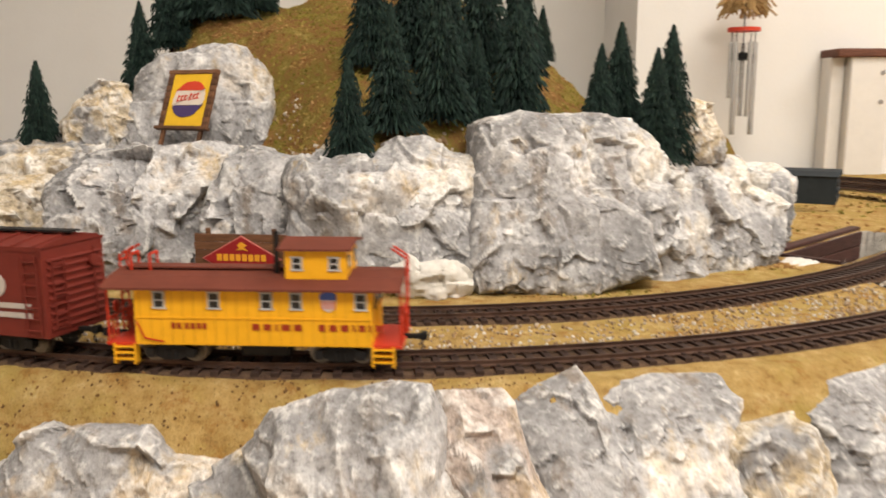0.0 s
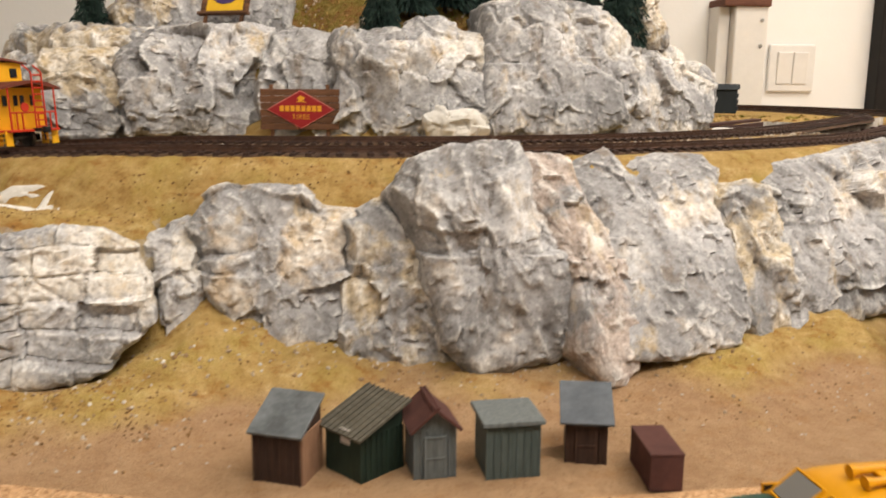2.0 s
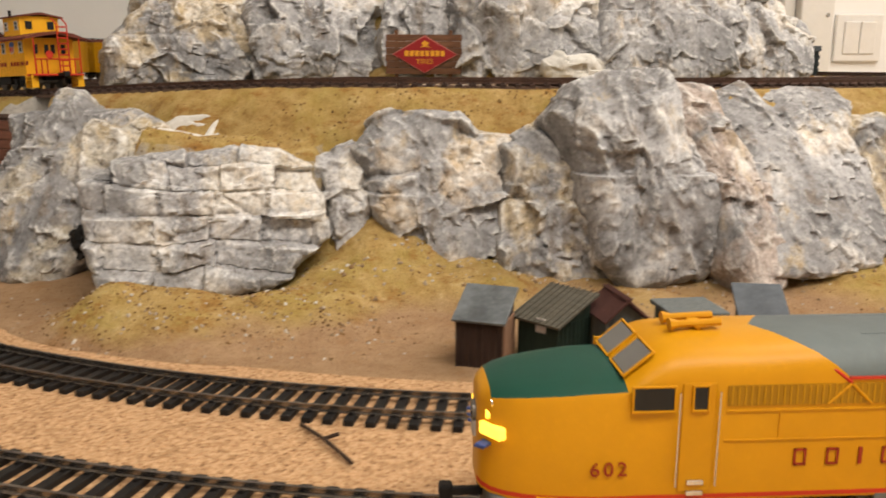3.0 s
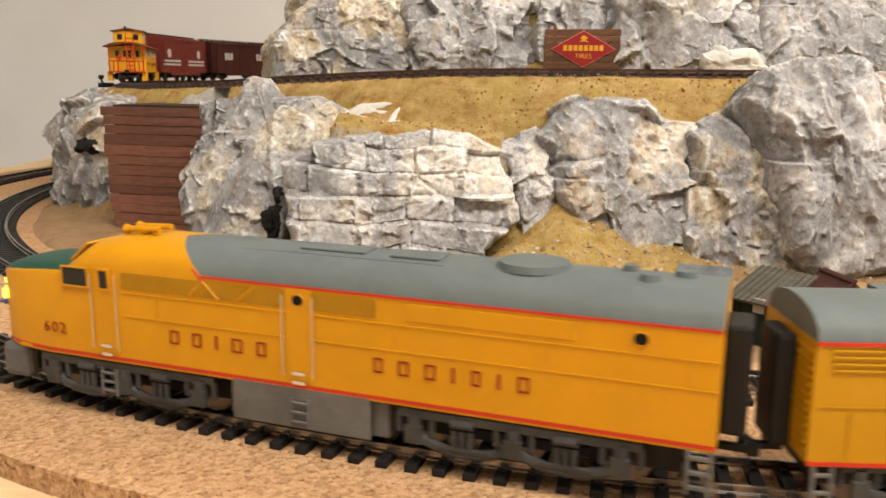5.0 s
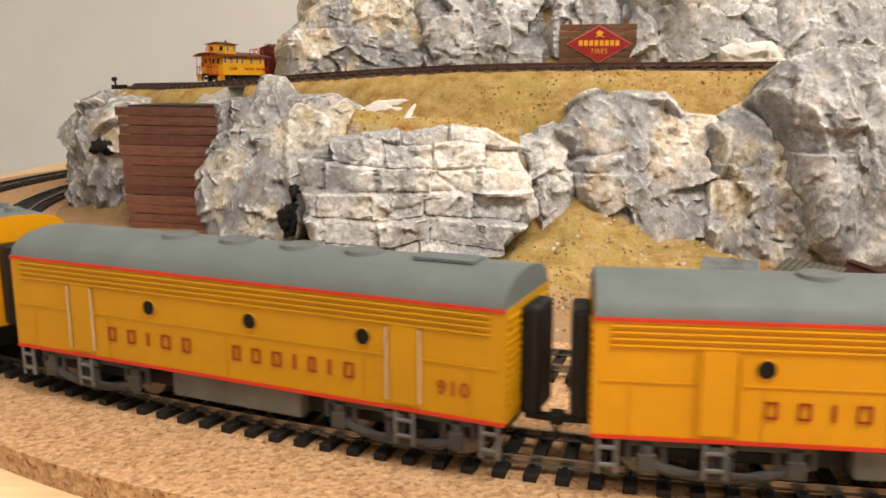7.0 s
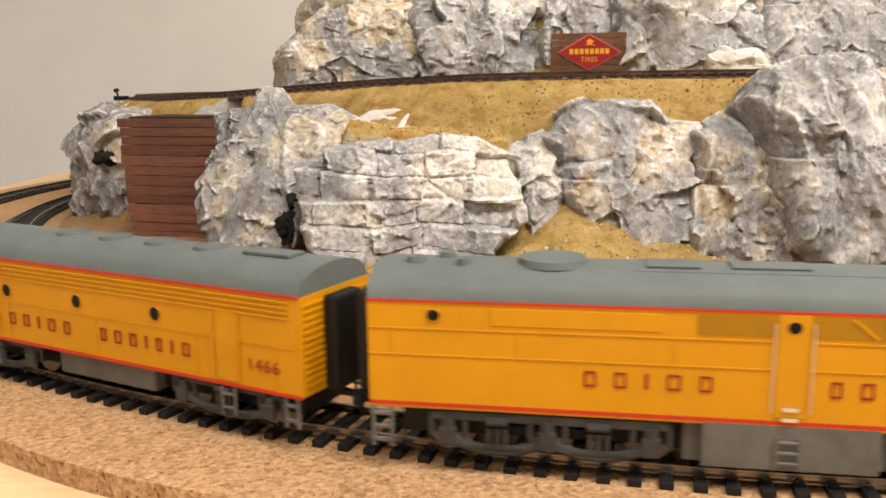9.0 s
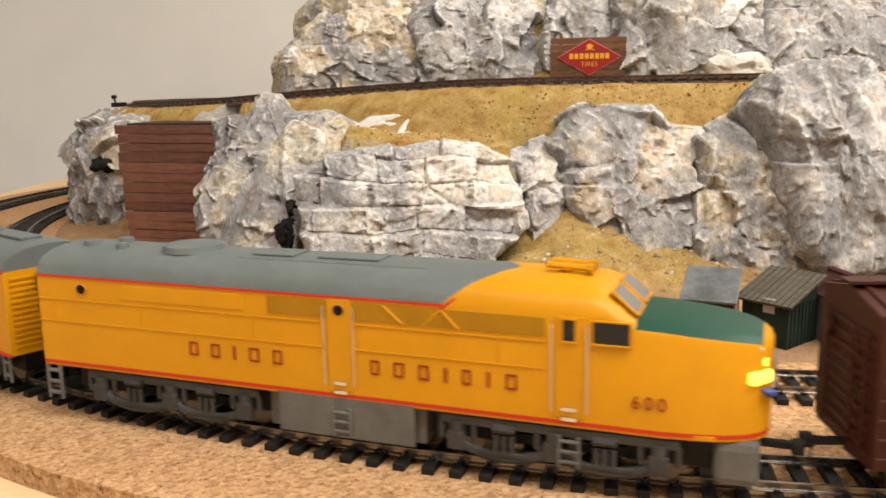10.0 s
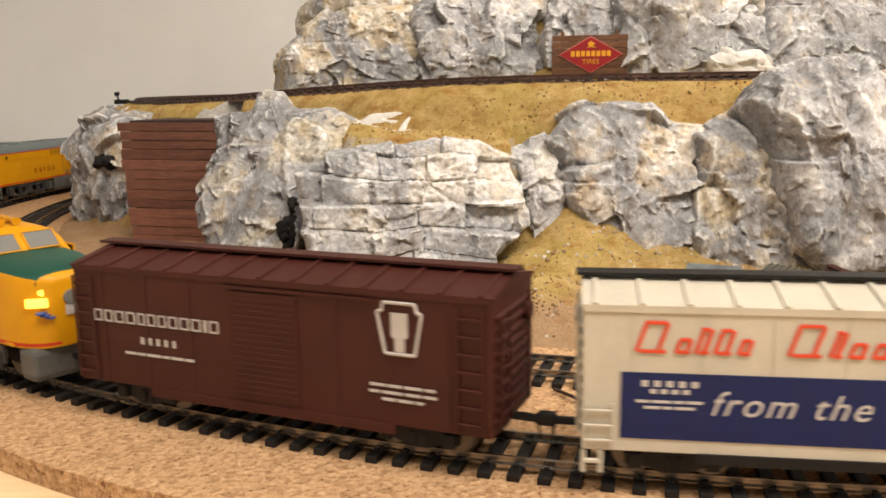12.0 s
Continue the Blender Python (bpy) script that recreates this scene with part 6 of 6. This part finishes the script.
def conifer_meshes(seed, h=0.085, spread=0.021):
    rng = random.Random(seed)
    verts, faces = [], []
    layers = 27
    for i in range(layers):
        u = i / (layers - 1)
        z = h * (0.10 + 0.88 * u)
        r = spread * (1 - u) ** 0.85 * rng.uniform(0.86, 1.12) + 0.0018
        n = int(17 + 26 * (1 - u))
        for j in range(n):
            a = 2 * math.pi * (j + rng.random() * 0.8) / n
            rr = r * rng.uniform(0.72, 1.1)
            ca, sa = math.cos(a), math.sin(a)
            for q in range(4):
                f0, f1 = 0.12 + q * 0.22, 0.42 + q * 0.21
                wdt = 0.0010 * (1.25 - 0.2 * q) * rng.uniform(0.8, 1.3)
                zz = z - rr * 0.34 * f1 + rng.uniform(-0.0016, 0.0016)
                o = len(verts)
                tw = rng.uniform(-0.5, 0.5)
                verts += [(ca * rr * f0, sa * rr * f0, z - rr * 0.2 * f0 + 0.0012), (ca * rr * (f0 + f1) / 2 - sa * wdt, sa * rr * (f0 + f1) / 2 + ca * wdt, zz + 0.0012 + tw * 0.002),
                          (ca * rr * f1, sa * rr * f1, zz - 0.0012), (ca * rr * (f0 + f1) / 2 + sa * wdt, sa * rr * (f0 + f1) / 2 - ca * wdt, zz + 0.0012 - tw * 0.002), (ca * rr * (f0 + f1) / 2, sa * rr * (f0 + f1) / 2, zz + 0.0030)]
                faces += [(o, o + 1, o + 4), (o + 1, o + 2, o + 4), (o + 2, o + 3, o + 4), (o + 3, o, o + 4)]
    crown = mesh_of("crown", verts, faces, NEEDLE)
    bm = bmesh.new()
    add_rod(bm, (0, 0, -0.004), (0, 0, h * 0.93), 0.0016, 8, 0.0004)
    for i in range(14):
        a = i * 2.4
        z = h * (0.15 + 0.05 * i)
        add_rod(bm, (0, 0, z), (math.cos(a) * spread * 0.7 * (1 - i / 15), math.sin(a) * spread * 0.7 * (1 - i / 15), z - 0.003), 0.0005, 4, 0.0002)
    me = bpy.data.meshes.new("trunk")
    bm.to_mesh(me)
    bm.free()
    me.materials.append(BARK)
    return crown, me


KINDS = [conifer_meshes(k) for k in (1, 2, 3)]
for i, (x, y, s) in enumerate(((-0.058, 0.535, 0.80), (-0.033, 0.560, 0.95), (-0.002, 0.580, 1.15), (0.024, 0.602, 0.72), (0.052, 0.612, 1.18), (-0.052, 0.640, 1.05), (-0.022, 0.655, 1.15), (0.030, 0.665, 1.20),
                               (0.108, 0.596, 0.86), (0.126, 0.620, 0.95), (0.142, 0.578, 0.88), (0.155, 0.592, 1.06), (-0.285, 0.612, 0.80), (-0.248, 0.722, 0.88), (-0.228, 0.740, 1.0), (-0.205, 0.745, 1.05), (-0.178, 0.738, 1.0),
                               (-0.160, 0.755, 1.0), (0.095, 0.840, 0.60), (-0.010, 0.700, 1.1), (0.060, 0.690, 1.1), (0.005, 0.625, 1.0))):
    tr = thing("conifer", "dark green model conifer on the hill", "tree", pose(x, y, max(ground_z(x, y) - 0.001, 0.176), 0, 0, 67 * i) @ Matrix.Scale(s, 4), "conifers on the hill")
    crown, trunk = KINDS[i % 3]
    part("crown", crown, None, tr)
    part("trunk", trunk, None, tr)

# ---- loose stones, rubble and turf ----


def scatter(name, label, category, spots, mat, seed, sides=1):
    """One heap of small angular stones or tufts: spots of (x, y, z, size)."""
    rng = random.Random(seed)
    verts, faces = [], []
    ico = bmesh.new()
    bmesh.ops.create_icosphere(ico, subdivisions=1, radius=1)
    bv, bf = [v.co.copy() for v in ico.verts], [tuple(v.index for v in f.verts) for f in ico.faces]
    ico.free()
    for x, y, z, s in spots:
        o = len(verts)
        e = Euler((rng.random() * 6, rng.random() * 6, rng.random() * 6)).to_matrix()
        sx = [s * rng.uniform(0.6, 1.2) for _ in range(3)]
        for v in bv:
            q = e @ Vector((v.x * sx[0], v.y * sx[1], v.z * sx[2] * sides)) * rng.uniform(0.75, 1.2)
            verts.append((x + q.x, y + q.y, z + q.z))
        faces += [tuple(o + k for k in f) for f in bf]
    return tagged(part(name, mesh_of(name, verts, faces, mat), None), label, category, kind="stuff")


rng = random.Random(4)


def spots_in(n, x0, x1, y0, y1, s0, s1, z=None):
    out = []
    for _ in range(n):
        x, y = rng.uniform(x0, x1), rng.uniform(y0, y1)
        out.append((x, y, (ground_z(x, y) if z is None else z), rng.uniform(s0, s1)))
    return out


STONE = Mat("pale_rubble")
si = STONE.t.nodes.new("ShaderNodeNewGeometry")
STONE.colour(STONE.ramp(si.outputs["Random Per Island"], [(0.0, (0.22, 0.13, 0.06)), (0.5, (0.36, 0.27, 0.18)), (1.0, (0.56, 0.52, 0.46))])).set(0.95, 0, 0.2)
TUFT = Mat("turf_clumps")
ti = TUFT.t.nodes.new("ShaderNodeNewGeometry")
dry = TUFT.ramp(ti.outputs["Random Per Island"], [(0.0, (0.20, 0.095, 0.032)), (0.5, (0.30, 0.165, 0.062)), (1.0, (0.40, 0.245, 0.105))])
lush = TUFT.ramp(ti.outputs["Random Per Island"], [(0.0, (0.13, 0.11, 0.020)), (0.6, (0.21, 0.175, 0.034)), (1.0, (0.31, 0.25, 0.065))])
TUFT.colour(TUFT.mix(TUFT.ramp(TUFT.noise(15, 4, 0.6), [(0.44, (0, 0, 0)), (0.56, (1, 1, 1))]), dry, lush)).set(1.0, 0, 0.1)
scatter("rubble", "pale rubble lying above the rock wall", "rubble", spots_in(130, -0.13, -0.05, 0.530, 0.575, 0.0012, 0.0042) + spots_in(110, -0.03, 0.15, 0.560, 0.600, 0.0008, 0.0028) + spots_in(60, -0.125, -0.10, 0.58, 0.64, 0.0006, 0.0018), STONE.m, 1)
ballast = []
for _ in range(2200):
    s = rng.uniform(-0.35, 0.42)
    x, y, h = up_at(s, 0)
    d = rng.uniform(0.019, 0.061) if rng.random() < 0.8 else rng.uniform(0.019, 0.030)
    x, y = x - math.sin(radians(h)) * d, y + math.cos(radians(h)) * d
    ballast.append((x, y, up_dz(s) + UP_Z + 0.0002, rng.uniform(0.0004, 0.0013)))
scatter("gravel", "fine pale gravel between the upper tracks", "gravel", ballast, STONE.m, 2)
scatter("turf", "ochre and olive turf clumps over the hill", "turf", spots_in(19000, -0.30, 0.24, 0.56, 0.86, 0.0005, 0.0017), TUFT.m, 3, 0.7)
scatter("grass_edge", "tufts of dry grass at the foot of the rocks", "turf", spots_in(260, -0.05, 0.22, 0.478, 0.50, 0.0006, 0.0018) + spots_in(500, 0.27, 0.62, 0.72, 1.15, 0.001, 0.0036), TUFT.m, 6, 0.7)
scatter("grit", "crumbs of sand and plaster at the foot of the cliff", "grit", spots_in(700, -0.36, 0.24, 0.185, 0.30, 0.0003, 0.0011) + spots_in(150, -0.31, -0.16, 0.205, 0.245, 0.0003, 0.0012) + spots_in(260, -0.30, 0.10, 0.250, 0.285, 0.0004, 0.0016), STONE.m, 8)

# solid dark lumps that paint the shade of holes between the castings
HOLE_SHADE = painted("hole_shade_dark", (0.02, 0.018, 0.016), 0.95, 0.2)
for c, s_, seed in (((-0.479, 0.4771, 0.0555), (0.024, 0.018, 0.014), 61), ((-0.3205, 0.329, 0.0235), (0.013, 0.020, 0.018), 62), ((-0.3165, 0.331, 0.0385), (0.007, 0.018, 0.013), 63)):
    rock(c, s_, seed, 0, HOLE_SHADE, 14, 2.2, 0.01, 0.8, label="solid dark lump painted as the shade of a hole between castings", group="hollows", name="rock_hollow")

CRUMB = painted("brown_crumbs", (0.27, 0.145, 0.055), 0.95, 0.3)
scatter("crumbs", "dark brown crumbs strewn over the sand", "crumbs", spots_in(800, -0.36, 0.24, 0.20, 0.31, 0.0002, 0.0008) + spots_in(900, -0.30, 0.05, 0.30, 0.345, 0.0002, 0.0009) + spots_in(380, -0.31, -0.16, 0.205, 0.245, 0.0003, 0.0008), CRUMB, 12)

# white plaster smears on the sand
def smear(cx, cy, a, b, rz, seed):
    """A ragged skin of plaster that lies on the ground."""
    ca, sa = math.cos(radians(rz)), math.sin(radians(rz))
    verts, faces, n = [], [], 26
    for i in range(n + 1):
        for j in range(n + 1):
            u, v = 2 * i / n - 1, 2 * j / n - 1
            k = 1 + 0.30 * noise.noise(Vector((u * 2.3, v * 2.3, seed)))
            x, y = cx + ca * u * a * k - sa * v * b * k, cy + sa * u * a * k + ca * v * b * k
            edge = min(1.0, 3.0 * (1 - math.hypot(u, v) + 0.35 * noise.noise(Vector((u * 3, v * 3, seed + 4)))))
            verts.append((x, y, ground_z(x, y) + 0.0016 * edge))
    for i in range(n):
        for j in range(n):
            o = i * (n + 1) + j
            faces.append((o, o + n + 1, o + n + 2, o + 1))
    ob = part("plaster_patch", mesh_of("plaster_patch", verts, faces, PLASTER, True), None)
    tagged(ob, "thin smear of bare white plaster on the sand", "plaster", "plaster smears")


smear(-0.272, 0.338, 0.028, 0.008, 24, 1)
smear(-0.285, 0.366, 0.030, 0.0028, -16, 2)
smear(0.262, 0.602, 0.030, 0.012, 40, 3)

# track-end lever on the rim
stub = thing("point_lever", "small black switch lever beside the upper track", "lever", pose(-0.547, 0.690, UP_Z - 0.0135, 0, 0, 70) @ Matrix.Scale(0.75, 4))
part("lever_base", box((0, 0, 0.003), (0.022, 0.008, 0.006), 0.001), BLACK, stub)
part("lever_arm", rods([((-0.006, 0, 0.005), (-0.009, 0, 0.013))], 0.0012), BLACK, stub)
part("lever_knob", add_rod(bmesh.new(), (-0.011, 0, 0.013), (-0.006, 0, 0.0135), 0.0026, 12), BLACK, stub)

# dark goods hut inside the loop, and the timber under the tracks
goods = thing("goods_shed", "dark blue-grey goods shed with a curved roof", "shed", pose(0.392, 0.935, UP_Z + 0.002, 0, 0, -28) @ Matrix.Scale(1.22, 4))
part("wall", box((0, 0, 0.0125), (0.060, 0.036, 0.025), 0.0005), painted("blue_grey_board", (0.028, 0.036, 0.042), 0.7, 0.15), goods)
part("roof", poly([(-0.020, 0.0245), (-0.012, 0.0285), (0, 0.0300), (0.012, 0.0285), (0.020, 0.0245)], 0.064, "x"), painted("dark_roof_felt", (0.035, 0.042, 0.048), 0.8, 0.15), goods)
for q in range(3):
    part("side_batten", box((0.0305, 0, 0.005 + q * 0.0065), (0.0012, 0.030, 0.0040), 0.0003), goods.children[0].data.materials[0], goods)
BEAM = wood("maroon_timber", (0.030, 0.012, 0.010), (0.085, 0.035, 0.028), (2, 14, 14))
trestle = thing("trestle_bridge", "dark maroon timber trestle carrying the upper tracks", "bridge")
for i in range(9):
    s = 0.36 + i * 0.06
    x, y, h = up_at(s, 0)
    part("bent_cap", box((0, 0.02, 0), (0.010, 0.13, 0.008), 0.0006), BEAM, trestle, at=pose(x, y, UP_Z - 0.013, 0, 0, h))
    for d in (-0.03, 0.0, 0.03):
        part("post", box((0, d, -0.046), (0.0075, 0.0075, 0.092), 0.0006), BEAM, trestle, at=pose(x, y, UP_Z - 0.017, 0, 0, h))
for d in (-0.014, 0.014):
    part("stringer", sweep(up_at, 0.33, 0.90, 0.02, [(d - 0.004, -0.0090), (d + 0.004, -0.0090), (d + 0.004, -0.0002), (d - 0.004, -0.0002)], UP_Z, 0, BEAM, "stringer"), None, trestle)
part("girder", sweep(up_at, 0.40, 0.75, 0.02, [(0.040, -0.030), (0.046, -0.030), (0.046, -0.004), (0.040, -0.004)], UP_Z, 0, BEAM, "girder"), None, trestle)

ex_, ey_, _ = up_at(UP_RIGHT * radians(45))
pit = thing("timber_wall", "dark maroon timber wall along the pit beside the track", "wall", pose(ex_, ey_, UP_Z, 0, 0, 45))
for i in range(4):
    part("plank", box((0, 0, 0), (0.172, 0.004, 0.0112), 0.0005), BEAM, pit, at=pose(0.066, 0.150, -0.006 - i * 0.0118))
part("end_plank", box((-0.016, 0.127, -0.022), (0.004, 0.046, 0.048), 0.0005), BEAM, pit)
part("coping", box((0.066, 0.156, 0.0015), (0.180, 0.009, 0.003), 0.0006), BEAM, pit)
twig = thing("twig", "thin brown twig lying on the cork", "twig", pose(0, 0, 0))
part("stem", rods([((-0.190, 0.119, 0.0012), (-0.182, 0.105, 0.0020)), ((-0.182, 0.105, 0.0020), (-0.173, 0.088, 0.0014)), ((-0.182, 0.105, 0.002), (-0.177, 0.106, 0.003))], 0.0007), BARK, twig)

# ---- on the room's wall ----
WHITEPL = painted("white_plastic", (0.74, 0.72, 0.69), 0.35, 0.03)
sw = thing("light_switch", "square white double rocker light switch on the wall", "light switch", pose(0.823, 1.4995, 0.175))
part("frame", box((0, -0.004, 0), (0.098, 0.008, 0.092), 0.003), WHITEPL, sw)
for sg in (-1, 1):
    part("rocker", box((sg * 0.0165, -0.009, 0), (0.0315, 0.006, 0.062), 0.0015, rx=3), WHITEPL, sw)
trunk = thing("cable_housing", "tall white wall housing with a brown wooden cap", "housing", pose(0.688, 1.4995, 0))
part("panel", box((0.016, -0.032, 0.05), (0.066, 0.060, 0.480), 0.003), WHITEPL, trunk)
part("side_panel", box((-0.030, -0.022, 0.05), (0.024, 0.040, 0.480), 0.003), WHITEPL, trunk)
part("cap", box((0.004, -0.034, 0.294), (0.094, 0.070, 0.014), 0.003), PLANK, trunk)
for zz in (0.262, 0.215):
    part("screw", add_rod(bmesh.new(), (0.036, -0.0635, zz), (0.036, -0.0620, zz), 0.004, 12), SILVER, trunk)
chime = thing("wind_chime", "silver tube wind chime hanging from a raffia ball", "wind chime", pose(0.492, 1.44, -0.014))
part("top_ring", add_rod(bmesh.new(), (0, 0, 0.342), (0, 0, 0.348), 0.026, 20), ADRED, chime)
for i in range(5):
    a = i * 1.2566
    part("tube", rods([((0.019 * math.cos(a), 0.019 * math.sin(a), 0.325), (0.019 * math.cos(a), 0.019 * math.sin(a), 0.175 + 0.03 * (i % 3)))], 0.0046, 12), SILVER, chime)
    part("cord", rods([((0.019 * math.cos(a), 0.019 * math.sin(a), 0.325), (0.019 * math.cos(a), 0.019 * math.sin(a), 0.343))], 0.0008, 5), BLACK, chime)
part("clapper", add_rod(bmesh.new(), (0, 0, 0.296), (0, 0, 0.308), 0.013, 16), BLACK, chime)
part("clapper_cord", rods([((0, 0, 0.30), (0, 0, 0.345))], 0.0008, 5), BLACK, chime)
part("hanger", rods([((0, 0, 0.345), (0, 0, 1.0))], 0.0012, 6), BLACK, chime)
RAFFIA = painted("raffia", (0.46, 0.30, 0.13), 0.9, 0.2)
rng = random.Random(9)
bm = bmesh.new()
for _ in range(160):
    a, b = rng.uniform(0, 6.28), rng.uniform(-0.1, 1.0)
    r = 0.050 * rng.uniform(0.5, 1.0)
    p = (r * math.cos(a) * 0.6, r * math.sin(a) * 0.5, 0.385 + r * 0.5 * b)
    add_rod(bm, p, (p[0] * 1.4 + rng.uniform(-0.01, 0.01), p[1] * 1.4, p[2] - rng.uniform(0.008, 0.024)), 0.0016, 4)
part("raffia_ball", bm, RAFFIA, chime)
DOORRED = wood("red_brown_door", (0.11, 0.030, 0.020), (0.20, 0.062, 0.040), (14, 14, 1.5), 0.5)
door = tagged(new("door_1"), "red-brown wooden door in a black frame", "door", kind="structure")
part("door_leaf", box((1.46, 1.485, 0.02), (0.78, 0.030, 1.94), 0.003), DOORRED, door)
part("door_frame", box((1.020, 1.482, 0.03), (0.058, 0.036, 1.96), 0.003), BLACK, door)
part("door_frame", box((1.055, 1.480, 0.03), (0.014, 0.040, 1.96), 0.002), PLANK_TAN, door)

# ---- what moves ----
LEAD_S = [(0.0, 0.226), (1.0, 0.108), (2.0, -0.008), (2.5, -0.066), (3.0, -0.1216), (3.6, -0.189), (4.5, -0.298), (5.5, -0.4265), (6.5, -0.544), (7.5, -0.666), (8.6, -0.795), (9.2, -0.868), (9.8, -0.9395), (10.5, -1.0200), (11.0, -1.0765), (12.0, -1.1905)]
VAN_S = [(0.0, -0.026), (0.9, -0.140), (1.5, -0.212), (2.5, -0.352), (3.6, -0.463), (4.5, -0.602), (5.5, -0.756), (6.5, -0.905), (7.5, -1.025), (8.3, -1.110), (9.0, -1.19), (10.0, -1.30), (12.0, -1.52)]


def along(table, t):
    """Smooth value of a table of (time, place) at t."""
    ts, vs = [a for a, _ in table], [b for _, b in table]
    i = max(0, min(len(ts) - 2, next((k for k in range(len(ts)) if ts[k] > t), len(ts)) - 1))

    def slope(k):
        a, b = max(0, k - 1), min(len(ts) - 1, k + 1)
        return (vs[b] - vs[a]) / (ts[b] - ts[a])

    h = ts[i + 1] - ts[i]
    u = (t - ts[i]) / h
    return ((2 * u**3 - 3 * u**2 + 1) * vs[i] + (u**3 - 2 * u**2 + u) * h * slope(i) + (-2 * u**3 + 3 * u**2) * vs[i + 1] + (u**3 - u**2) * h * slope(i + 1))


def ride(car, table, at, offset, wheelbase, z, turn=0.0):
    """Keys a car along a track: its middle lies offset behind the table's place."""
    rows = []
    for i in range(49):
        t = i * 0.25
        s = along(table, t) + offset
        a, b = at(s - wheelbase / 2, 0), at(s + wheelbase / 2, 0)
        h = math.degrees(math.atan2(b[1] - a[1], b[0] - a[0]))
        za, zb = lift(at, s - wheelbase / 2), lift(at, s + wheelbase / 2)
        rows.append((t, pose((a[0] + b[0]) / 2, (a[1] + b[1]) / 2, z + (za + zb) / 2, 0, -math.degrees(math.atan2(zb - za, wheelbase)), h + turn)))
    walk(car, rows)


def motions():
    ride(lead, LEAD_S, low_at, 0.1155, 0.144, RAIL_LOW)
    ride(mid_a, LEAD_S, low_at, 0.244 + 0.085, 0.108, RAIL_LOW)
    ride(mid_b, LEAD_S, low_at, 0.430 + 0.085, 0.108, RAIL_LOW)
    ride(tail, LEAD_S, low_at, 0.614 + 0.1125, 0.14, RAIL_LOW, 180)
    ride(brown_car, LEAD_S, low_at, 0.857 + 0.0715, 0.096, RAIL_LOW)
    ride(cream_car, LEAD_S, low_at, 1.0190 + 0.0715, 0.096, RAIL_LOW)
    ride(van, VAN_S, up_at, 0.0, 0.07, RAIL_UP)
    for car, off in ((red_car, -0.152), (dull_car, -0.315), (mus_a, -0.478), (mus_b, -0.641)):
        ride(car, VAN_S, up_at, off, 0.096, RAIL_UP)


motions()
